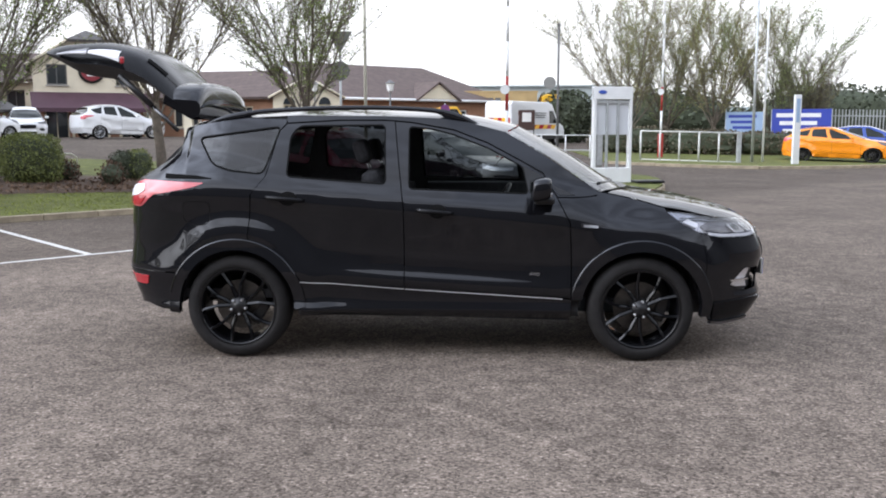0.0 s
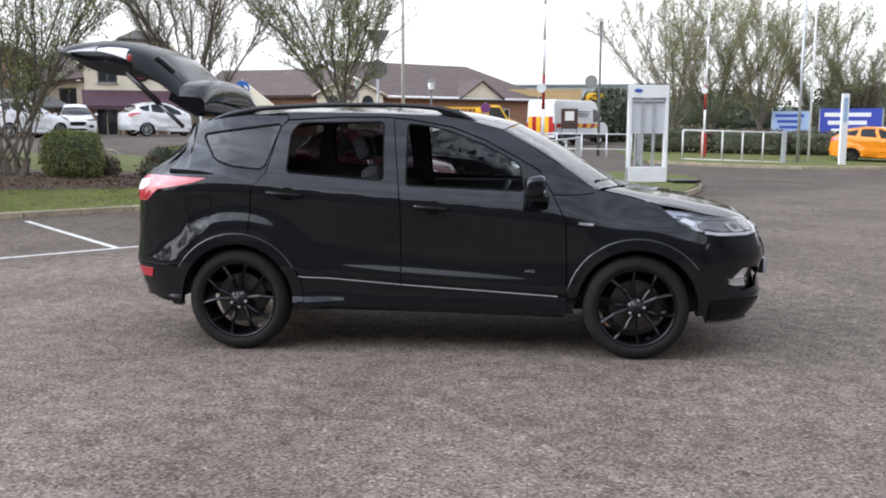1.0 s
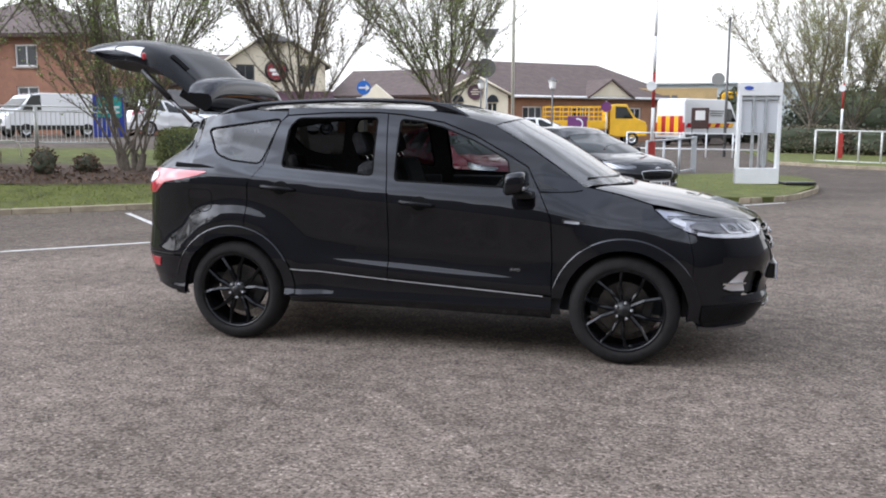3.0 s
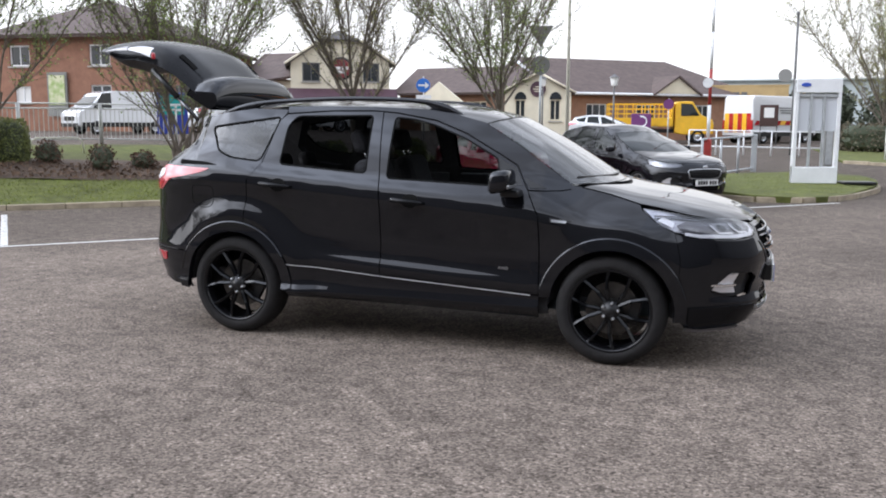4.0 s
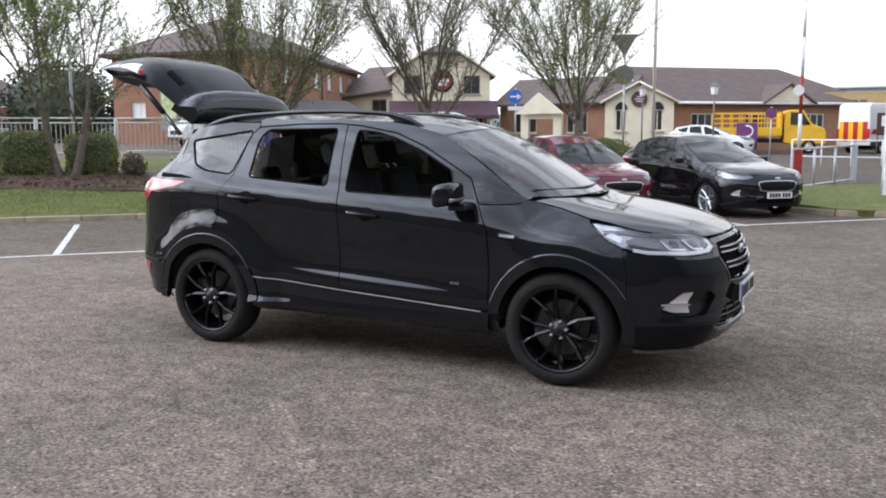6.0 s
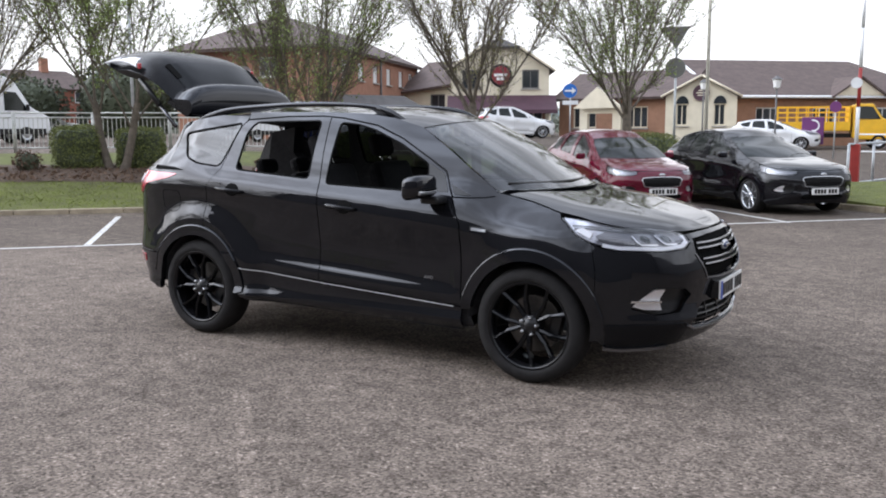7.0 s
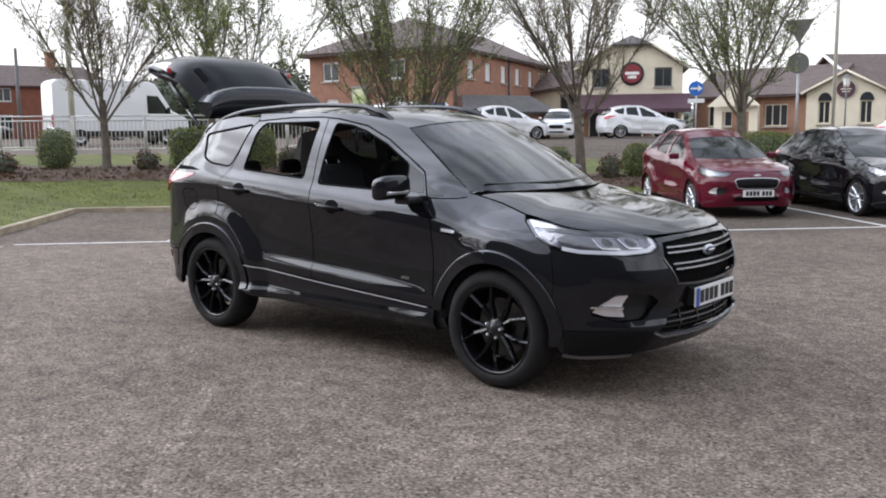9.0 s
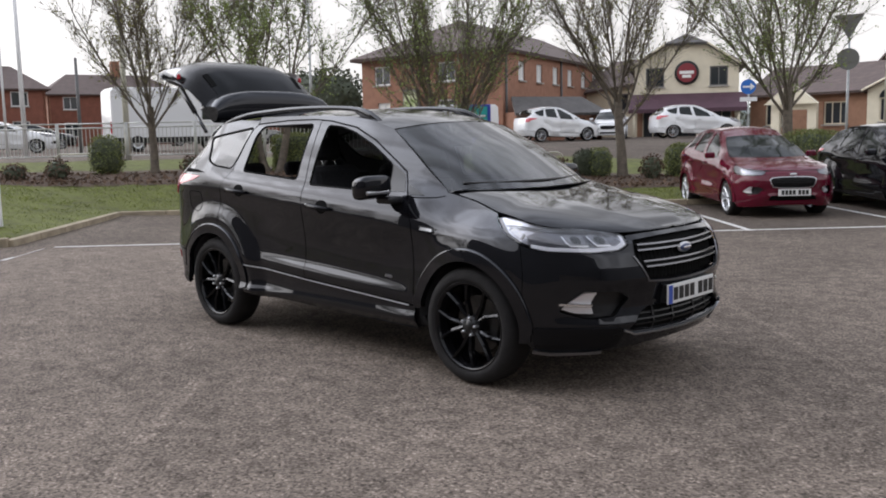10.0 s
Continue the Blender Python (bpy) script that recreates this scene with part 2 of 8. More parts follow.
M_LINE = mat("worn_line_paint", (0.62, 0.61, 0.58), 0.75, second=(0.17, 0.16, 0.15), sfac=0.62, sscale=14, var=0.12, scale=30)
M_KERB = mat("concrete_kerb", (0.33, 0.275, 0.195), 0.85, var=0.3, scale=6, bump=0.3, bscale=80, objvar=0.1)
M_GRASSBED = mat("turf", (0.1, 0.113, 0.022), 0.95, var=0.4, scale=3, second=(0.085, 0.09, 0.024), sfac=0.6, sscale=0.7, bump=0.6, bscale=40)
M_BLADE = mat("grass_blades", (0.19, 0.224, 0.042), 0.8, island=0.08, var=0.2, scale=0.8)
M_SOIL = mat("bark_mulch", (0.085, 0.055, 0.038), 0.95, var=0.5, scale=9, bump=1.0, bscale=25)
M_CHIP = mat("bark_chips", (0.14, 0.09, 0.06), 0.9, island=0.3)
M_BARK = mat("tree_bark", (0.15, 0.125, 0.1), 0.9, var=0.35, scale=9, bump=0.6, bscale=40)
M_LEAF = mat("spring_leaves", (0.23, 0.3, 0.085), 0.6, island=0.4)
M_LEAF2 = mat("olive_buds", (0.26, 0.255, 0.09), 0.65, island=0.4)
M_HEDGE = mat("hedge_leaves", (0.155, 0.18, 0.052), 0.65, island=0.45)
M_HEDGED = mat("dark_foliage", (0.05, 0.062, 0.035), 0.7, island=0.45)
# Pale tone puts distance haze into the far trees' colour.
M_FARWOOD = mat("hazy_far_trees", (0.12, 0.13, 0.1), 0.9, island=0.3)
M_HEDGEBROWN = mat("brown_hedge", (0.1, 0.085, 0.055), 0.85, island=0.45)
M_TWIGRED = mat("brown_shrub", (0.1, 0.055, 0.035), 0.8, island=0.4)
M_BRICK = mat("red_brick", (0.29, 0.145, 0.095), 0.85, var=0.18, scale=3, bump=0.2, bscale=40, island=0.12)
M_BRICKB = mat("buff_brick", (0.33, 0.18, 0.115), 0.85, var=0.15, scale=3)
M_CREAM = mat("cream_render", (0.7, 0.64, 0.5), 0.8, var=0.08, scale=1.5, bump=0.1, bscale=30)
M_ROOF = mat("brown_roof_tiles", (0.1, 0.072, 0.065), 0.8, var=0.25, scale=2.5, island=0.15)
M_ROOFG = mat("grey_roof_tiles", (0.085, 0.08, 0.078), 0.8, var=0.25, scale=2.5, island=0.15)
M_AWN = mat("plum_awning", (0.075, 0.035, 0.05), 0.7, var=0.15, scale=2)
M_WIN = mat("window_glass", (0.03, 0.035, 0.04), 0.08)
M_PALEPANE = mat("pale_pane", (0.72, 0.72, 0.7), 0.7)
M_GALV = mat("galvanised_steel", (0.45, 0.47, 0.48), 0.45, metal=0.5, var=0.2, scale=6)
M_GALVPALE = mat("pale_galvanised_steel", (0.55, 0.55, 0.53), 0.5, metal=0.2, var=0.2, scale=6)
M_POLEG = mat("dark_grey_post", (0.12, 0.12, 0.12), 0.6, var=0.15, scale=8)
M_CREAMPOLE = mat("pale_pole", (0.6, 0.58, 0.5), 0.6, var=0.12, scale=5)
M_REDPOST = mat("red_post", (0.33, 0.03, 0.025), 0.5, var=0.2, scale=6)
M_SIGNGREY = mat("grey_sign_back", (0.22, 0.22, 0.21), 0.55)
M_SIGNBLUE = mat("sign_blue", (0.02, 0.14, 0.5), 0.4)
M_BANNER = mat("banner_blue", (0.03, 0.055, 0.34), 0.5)
M_BANNERL = mat("banner_pale_blue", (0.3, 0.42, 0.6), 0.5)
M_TEAL = mat("sign_teal", (0.02, 0.36, 0.34), 0.45)
M_PURPLE = mat("sign_purple", (0.13, 0.03, 0.13), 0.45)
M_MAROON = mat("sign_maroon", (0.22, 0.02, 0.03), 0.45)
M_SHED = mat("pale_metal_cladding", (0.42, 0.47, 0.48), 0.55, var=0.06, scale=0.3)
# Haze of distance is painted in as this blue-grey.
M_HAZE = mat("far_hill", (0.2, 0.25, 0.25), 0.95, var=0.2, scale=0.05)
M_CONC = mat("concrete", (0.36, 0.34, 0.31), 0.85, var=0.2, scale=2)
M_AMBER = mat("amber_stripe", (0.85, 0.45, 0.02), 0.45)


# ---- building blocks ----
def obj(name, verts, faces, material, parent=None, label="", smooth=False, normals=None):
    me = bpy.data.meshes.new(name)
    me.from_pydata([tuple(v) for v in verts], [], faces)
    me.update()
    if smooth:
        me.shade_smooth()
    if normals is not None:
        me.normals_split_custom_set_from_vertices([tuple(v) for v in normals])
    me.materials.append(material)
    o = new(name, me)
    if parent is not None:
        o.parent = parent
    return tagged(o, label)


def part(name, bm, material, parent=None, label="", smooth=False):
    me = bpy.data.meshes.new(name)
    bm.to_mesh(me)
    bm.free()
    if smooth:
        me.shade_smooth()
    me.materials.append(material)
    o = new(name, me)
    if parent is not None:
        o.parent = parent
    return tagged(o, label)


def thing(name, label, category, group="", at=None, kind=""):
    o = new(name)
    o.empty_display_size = 0.2
    if at is not None:
        o.matrix_world = at
    return tagged(o, label, category, group, kind)


def add_box(bm, size, centre=(0, 0, 0), m=None, bevel=0.0):
    r = bmesh.ops.create_cube(bm, size=1.0)
    vs = r["verts"]
    bmesh.ops.scale(bm, vec=size, verts=vs)
    if bevel:
        es = list({e for v in vs for e in v.link_edges})
        out = bmesh.ops.bevel(bm, geom=es, offset=bevel, segments=2, affect="EDGES", profile=0.5)
        vs = list({v for f in out["faces"] for v in f.verts} | {v for v in vs if v.is_valid})
    t = Matrix.Translation(centre)
    bmesh.ops.transform(bm, matrix=(m @ t) if m is not None else t, verts=vs)
    return vs


def box(name, size, centre, material, parent=None, label="", m=None, bevel=0.0):
    bm = bmesh.new()
    add_box(bm, size, centre, m, bevel)
    return part(name, bm, material, parent, label)


def add_tube(bm, pts, radii, sides=8, cap=True):
    """A tube through points, with a radius at each."""
    rings, prev = [], None
    pts = [Vector(p) for p in pts]
    for i, p in enumerate(pts):
        d = (pts[min(i + 1, len(pts) - 1)] - pts[max(i - 1, 0)]).normalized()
        a = d.orthogonal().normalized() if prev is None else (prev - d * prev.dot(d)).normalized()
        prev = a
        b = d.cross(a)
        r = radii[i] if hasattr(radii, "__len__") else radii
        rings.append([bm.verts.new(p + (a * math.cos(k * 2 * math.pi / sides) + b * math.sin(k * 2 * math.pi / sides)) * r) for k in range(sides)])
    for r0, r1 in zip(rings, rings[1:]):
        for k in range(sides):
            bm.faces.new((r0[k], r0[(k + 1) % sides], r1[(k + 1) % sides], r1[k]))
    if cap:
        bm.faces.new(rings[0][::-1]), bm.faces.new(rings[-1])


def tube(name, pts, radii, material, parent=None, label="", sides=8):
    bm = bmesh.new()
    add_tube(bm, pts, radii, sides)
    return part(name, bm, material, parent, label, smooth=True)


def lathe(profile, steps=40, axis="y"):
    """Verts and faces of a ring-profile (radius, along) turned about an axis."""
    vs, fs, n = [], [], len(profile)
    for k in range(steps):
        c, s = math.cos(2 * math.pi * k / steps), math.sin(2 * math.pi * k / steps)
        for r, a in profile:
            vs.append((r * c, a, r * s) if axis == "y" else (r * c, r * s, a))
    for k in range(steps):
        for i in range(n - 1):
            a, b = k * n + i, ((k + 1) % steps) * n + i
            fs.append((a, a + 1, b + 1, b))
    return vs, fs


def smooth_curve(pairs):
    """Hermite curve through (x, y) pairs, in order of x."""
    xs, ys = [p[0] for p in pairs], [p[1] for p in pairs]
    n = len(xs)
    tan = [0.0] * n
    for i in range(n):
        a, b = max(i - 1, 0), min(i + 1, n - 1)
        tan[i] = (ys[b] - ys[a]) / (xs[b] - xs[a])

    def f(x):
        if x <= xs[0]:
            return ys[0]
        if x >= xs[-1]:
            return ys[-1]
        i = max(j for j in range(n - 1) if xs[j] <= x)
        h = xs[i + 1] - xs[i]
        t = (x - xs[i]) / h
        return ((2 * t ** 3 - 3 * t ** 2 + 1) * ys[i] + (t ** 3 - 2 * t ** 2 + t) * h * tan[i]
                + (3 * t ** 2 - 2 * t ** 3) * ys[i + 1] + (t ** 3 - t ** 2) * h * tan[i + 1])
    return f


def step(a, b, x):
    t = min(max((x - a) / (b - a), 0.0), 1.0)
    return t * t * (3 - 2 * t)


def lerp(pairs, x):
    """Straight-line interpolation in (x, y) pairs."""
    if x <= pairs[0][0]:
        return pairs[0][1]
    for (xa, ya), (xb, yb) in zip(pairs, pairs[1:]):
        if x <= xb:
            return ya + (yb - ya) * (x - xa) / (xb - xa)
    return pairs[-1][1]


def words(name, text, size, m, material, parent, depth=0.002, align="CENTER"):
    """Raised lettering in the built-in font, turned into a mesh."""
    cu = bpy.data.curves.new(name, "FONT")
    cu.body, cu.size, cu.extrude = text, size, depth
    cu.align_x, cu.align_y = align, "CENTER"
    tmp = bpy.data.objects.new(name, cu)
    scene.collection.objects.link(tmp)
    me = bpy.data.meshes.new_from_object(tmp.evaluated_get(bpy.context.evaluated_depsgraph_get()))
    bpy.data.objects.remove(tmp)
    me.materials.clear()
    me.materials.append(material)
    o = new(name, me)
    if parent is not None:
        o.parent = parent
    o.matrix_local = m
    return o


R2 = math.sqrt(2)


def SN(s, n, z=0.0):
    """From bay coordinates (s along the kerb, n away from the lane) to the world."""
    return Vector(((s - n) / R2, (s + n) / R2, z))


def terrain(x, y):
    """Height of the land: flat car park, planted bank rising to the road."""
    s, n = (x + y) / R2, (y - x) / R2
    d = max(n - 10.6, -5.8 - s) if s < 16 else n - 10.6
    if d <= 0:
        return 0.0
    left = lerp(((0, 0), (2.5, 0.38), (5, 0.54), (8, 0.72), (14, 0.92), (30, 1.0)), d)
    right = lerp(((0, 0), (5, 0.14), (10, 0.27), (20, 0.42), (34, 0.5)), d)
    k = step(-15.0, -5.0, x)
    return left * (1 - k) + right * k


def densify(poly, d, closed=True):
    out, n = [], len(poly)
    for i in range(n if closed else n - 1):
        a, b = poly[i], poly[(i + 1) % n]
        k = max(1, int(math.ceil(math.dist(a, b) / d)))
        out += [(a[0] + (b[0] - a[0]) * j / k, a[1] + (b[1] - a[1]) * j / k) for j in range(k)]
    if not closed:
        out.append(poly[-1])
    return out


def rounded(poly, r, k=5):
    """The polygon with its corners rounded off."""
    out, n = [], len(poly)
    for i in range(n):
        p, a, b = Vector(poly[i]), Vector(poly[i - 1]), Vector(poly[(i + 1) % n])
        ra, rb = min(r, (a - p).length * 0.45), min(r, (b - p).length * 0.45)
        s, e = p + (a - p).normalized() * ra, p + (b - p).normalized() * rb
        for j in range(k + 1):
            t = j / k
            q = s * (1 - t) ** 2 + p * 2 * t * (1 - t) + e * t * t
            out.append((q.x, q.y))
    return out


def inside(pts, poly):
    px, py = pts[:, 0], pts[:, 1]
    r = np.zeros(len(pts), bool)
    j = len(poly) - 1
    for i in range(len(poly)):
        (xi, yi), (xj, yj) = poly[i], poly[j]
        if yi != yj:
            r ^= ((yi > py) != (yj > py)) & (px < (xj - xi) * (py - yi) / (yj - yi) + xi)
        j = i
    return r


def sheet(outline, holes, surf, lines=(), d=0.05, rim=0.014):
    """Verts and faces of a panel cut from a surface: its exact outline, holes, feature lines and turned-in edges."""
    from mathutils import geometry
    loops = [densify(outline, d)] + [densify(h, d) for h in holes]
    vs, es = [], []
    for lp in loops:
        b = len(vs)
        vs += lp
        es += [(b + i, b + (i + 1) % len(lp)) for i in range(len(lp))]
    for ln in lines:
        lp = [p for p in densify(ln, d, False)]
        keep = inside(np.array(lp), outline)
        b = len(vs)
        vs += lp
        es += [(b + i, b + i + 1) for i in range(len(lp) - 1) if keep[i] and keep[i + 1]]
    arr = np.array(vs)
    lo, hi = np.array(outline).min(0), np.array(outline).max(0)
    gx, gy = np.meshgrid(np.arange(lo[0] + d * 0.5, hi[0], d), np.arange(lo[1] + d * 0.5, hi[1], d))
    grid = np.stack([gx.ravel(), gy.ravel()], 1)
    if len(grid):
        ok = inside(grid, outline)
        for h in holes:
            ok &= ~inside(grid, h)
        grid = grid[ok]
    if len(grid):
        near = np.array([np.min(np.hypot(arr[:, 0] - p[0], arr[:, 1] - p[1])) > d * 0.45 for p in grid])
        grid = grid[near] if near.any() else grid[:0]
    pts = [Vector(p) for p in vs] + [Vector((float(p[0]), float(p[1]))) for p in grid]
    ov, oe, of = geometry.delaunay_2d_cdt(pts, es, [], 0, 1e-5)[:3]
    uv = np.array([(v.x, v.y) for v in ov])
    cen = np.array([uv[list(f)].mean(0) for f in of])
    ok = inside(cen, outline)
    for h in holes:
        ok &= ~inside(cen, h)
    faces = [tuple(f) for f, k in zip(of, ok) if k]
    used = sorted({v for f in faces for v in f})
    slot = {v: i for i, v in enumerate(used)}
    faces = [tuple(slot[v] for v in f) for f in faces]
    uv = uv[used]
    e = 0.004
    P, N = [], []
    for a, b in uv:
        p = surf(a, b)
        n = (surf(a + e, b) - surf(a - e, b)).cross(surf(a, b + e) - surf(a, b - e))
        N.append(n.normalized() if n.length > 1e-12 else Vector((0, 0, 1)))
        P.append(p)
    edges = {}
    for f in faces:
        for i in range(len(f)):
            k = (f[i], f[(i + 1) % len(f)])
            edges[k] = edges.get(k, 0) + 1
    border = [k for k in edges if (k[1], k[0]) not in edges]
    if rim:
        dup = {}
        for a, b in border:
            for v in (a, b):
                if v not in dup:
                    P += [P[v].copy(), P[v] - N[v] * rim]
                    N += [Vector((0, 0, 0)), Vector((0, 0, 0))]
                    dup[v] = len(P) - 2
            faces.append((dup[b], dup[a], dup[a] + 1, dup[b] + 1))
    return P, faces, N


# ---- ground ----
def axis(fine0, fine1, d, far):
    a = list(np.arange(fine0, fine1 + 1e-6, d))
    k, x = d, fine1
    while x < far:
        k *= 1.35
        x += k
        a.append(x)
    k, x, b = d, fine0, []
    while x > -far:
        k *= 1.35
        x -= k
        b.append(x)
    return b[::-1] + a


gs, gn = axis(-16, 22, 1.0, 1500), axis(-14, 32, 1.0, 1500)
gv = []
for n_ in gn:
    for s_ in gs:
        p = SN(s_, n_)
        gv.append((p.x, p.y, terrain(p.x, p.y)))
gw_ = len(gs)
gf = [(j * gw_ + i, j * gw_ + i + 1, (j + 1) * gw_ + i + 1, (j + 1) * gw_ + i) for j in range(len(gn) - 1) for i in range(gw_ - 1)]
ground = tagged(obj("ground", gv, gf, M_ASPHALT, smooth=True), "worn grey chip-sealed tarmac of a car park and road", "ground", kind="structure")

ISLAND = [(9.75, 7.8), (9.95, 7.0), (10.4, 6.6), (11.2, 6.4), (12.2, 6.65), (13.1, 7.1), (14.0, 7.55), (14.8, 8.1), (15.5, 8.75), (15.9, 9.5), (15.95, 10.3), (15.7, 11.2)]


def verge(name, s0, s1, n0, n1, ds, lift, material, label, edge=None):
    """A sheet of turf or soil that lies on the land."""
    ss, ns = np.arange(s0, s1 + 1e-6, ds), np.arange(n0, n1 + 1e-6, ds)
    vs = []
    for n in ns:
        for s in ss:
            p = SN(s, n)
            d = max(n - 10.6, -5.8 - s)
            z = terrain(p.x, p.y) + lift(s, n)
            vs.append((p.x, p.y, z))
    w = len(ss)
    fs = [(j * w + i, j * w + i + 1, (j + 1) * w + i + 1, (j + 1) * w + i) for j in range(len(ns) - 1) for i in range(w - 1)]
    return tagged(obj(name, vs, fs, material, smooth=True), label, "grass" if "grass" in label else "planting bed", kind="structure")


rough = lambda s, n: 0.02 * noise.noise(Vector((s * 1.3, n * 1.3, 0)))
verge("verge_1", -40, 9.6, 10.66, 20.16, 0.5, lambda s, n: 0.1 + rough(s, n), M_GRASSBED, "mown grass bank rising from the kerb")
verge("verge_2", -13.98, -5.84, 5.91, 10.72, 0.37, lambda s, n: 0.1 + rough(s, n), M_GRASSBED, "mown grass beside the parking bays")


def bed_edge(s):
    return 13.2 + 0.12 * math.sin(s * 1.1)


bed_v, bed_f = [], []
bs, bn = np.arange(-40, 9.21, 0.4), np.linspace(0, 1, 12)
for s_ in bs:
    for k_ in bn:
        n_ = bed_edge(s_) + k_ * 3.2
        p = SN(s_, n_)
        bed_v.append((p.x, p.y, terrain(p.x, p.y) + 0.11 + 0.05 * math.sin(math.pi * k_) + 0.03 * noise.noise(Vector((s_ * 3, n_ * 3, 1)))))
bed_f = [(i * 12 + j, (i + 1) * 12 + j, (i + 1) * 12 + j + 1, i * 12 + j + 1) for i in range(len(bs) - 1) for j in range(11)]
tagged(obj("planting_bed", bed_v, bed_f, M_SOIL, smooth=True), "brown bark mulch planting bed in the grass bank", "planting bed", kind="structure")

# grass strip past the entrance, under the gate and the hedge
STRIP = [(4.9, 27.6), (6.2, 26.8), (7.8, 26.3), (10, 26.1), (13, 26.9), (15.6, 28.1), (19, 29.9), (24, 32.6), (24, 39), (4.4, 39)]
st_p, st_f, _ = sheet(STRIP, [], lambda a, b: Vector((a, b, terrain(a, b) + 0.06)), (), 0.8, 0.1)
tagged(obj("verge_4", st_p, st_f, M_GRASSBED, smooth=True), "mown grass strip past the entrance lane", "grass", kind="structure")
# the island by the entrance: a turf cap over the kerb line
cap = ISLAND + [(9.75, 11.2)]
isl_p, isl_f, _ = sheet([(a, b) for a, b in cap], [], lambda a, b: SN(a, b, terrain(*SN(a, b).xy) + 0.11 + 0.14 * min(1.0, max(0.0, (b - 6.4) / 3.0))), (), 0.4, 0.12)
tagged(obj("verge_3", isl_p, [f if (isl_p[f[1]] - isl_p[f[0]]).cross(isl_p[f[2]] - isl_p[f[0]]).z >= -1e-6 or len(f) == 4 else f[::-1] for f in isl_f], M_GRASSBED, smooth=True), "mown grass island beside the entrance", "grass", kind="structure")


def kerb_run(parent, pts, length=0.915):
    """Kerb stones laid end to end along a line in bay coordinates."""
    pts = [Vector(p) for p in pts]
    seg, total = [], 0.0
    for a, b in zip(pts, pts[1:]):
        seg.append((total, a, b))
        total += (b - a).length
    count = max(1, int(round(total / length)))
    ln = total / count

    def at(q):
        for t0, a, b in seg:
            if q <= t0 + (b - a).length + 1e-6:
                return a.lerp(b, (q - t0) / (b - a).length)
        return pts[-1]
    for i in range(count):
        a, b = at(i * ln), at((i + 1) * ln)
        c = (a + b) / 2
        p = SN(c.x, c.y)
        d = SN(b.x, b.y) - SN(a.x, a.y)
        o = new("kerb_stone", KERB_MESH)
        o.parent = parent
        o.matrix_local = Matrix.Translation((p.x, p.y, terrain(p.x, p.y))) @ Matrix.Rotation(math.atan2(d.y, d.x), 4, "Z") @ Matrix.Diagonal((d.length - 0.012, 1, 1, 1))


bm = bmesh.new()
add_box(bm, (1.0, 0.13, 0.3), (0, 0, -0.04), bevel=0.014)
KERB_MESH = bpy.data.meshes.new("kerb_stone")
bm.to_mesh(KERB_MESH)
bm.free()
KERB_MESH.materials.append(M_KERB)
for k_, run in enumerate(([(-14, 5.85), (-5.9, 5.85), (-5.8, 6.0), (-5.8, 10.6)], [(-5.8, 10.62), (9.7, 10.62)], [(9.7, 10.5)] + ISLAND, [((a + b) / R2, (b - a) / R2) for a, b in STRIP[:8]])):
    kp = thing("kerb", "weathered buff concrete kerb stones along the grass", "kerb", kind="structure")
    kerb_run(kp, run)


def stripe(name, a, b, w, label, lift=0.0016, material=None):
    """A painted line on the tarmac between two places."""
    a, b = Vector(a), Vector(b)
    k = max(2, int((b - a).length / 0.25))
    t = (b - a).normalized()
    nrm = Vector((-t.y, t.x))
    vs = []
    for i in range(k + 1):
        p = a.lerp(b, i / k)
        for e in (-1, 1):
            q = p + nrm * e * w / 2 * (1 + 0.12 * noise.noise(Vector((p.x * 4, p.y * 4, e))))
            vs.append((q.x, q.y, terrain(q.x, q.y) + lift))
    fs = [(2 * i + 2, 2 * i + 3, 2 * i + 1, 2 * i) for i in range(k)]
    return tagged(obj(name, vs, fs, material or M_LINE), label, "road marking", "bay markings", "structure")


stripe("bay_line", SN(-5.3, 5.94).xy, SN(11.4, 6.2).xy, 0.09, "worn white parking bay line on the tarmac")
for s_ in (-3.1, -0.4, 2.2, 4.74, 7.4):
    stripe("bay_line", SN(s_, 6.02).xy, SN(s_, 10.4).xy, 0.09, "worn white parking bay line on the tarmac", 0.0024)
stripe("bay_line", SN(2.63, 0.9).xy, SN(2.63, -3.0).xy, 0.085, "almost worn-off pale bay line on the tarmac", 0.0012, M_GHOST)
stripe("bay_line", SN(-1.32, -1.2).xy, SN(-1.32, -3.6).xy, 0.09, "almost worn-off pale bay line on the tarmac", 0.0012, M_GHOST)
stripe("bay_line", (-6.96, -0.49), (-7.9, 0.45), 0.1, "worn white parking bay line on the tarmac", 0.0024)


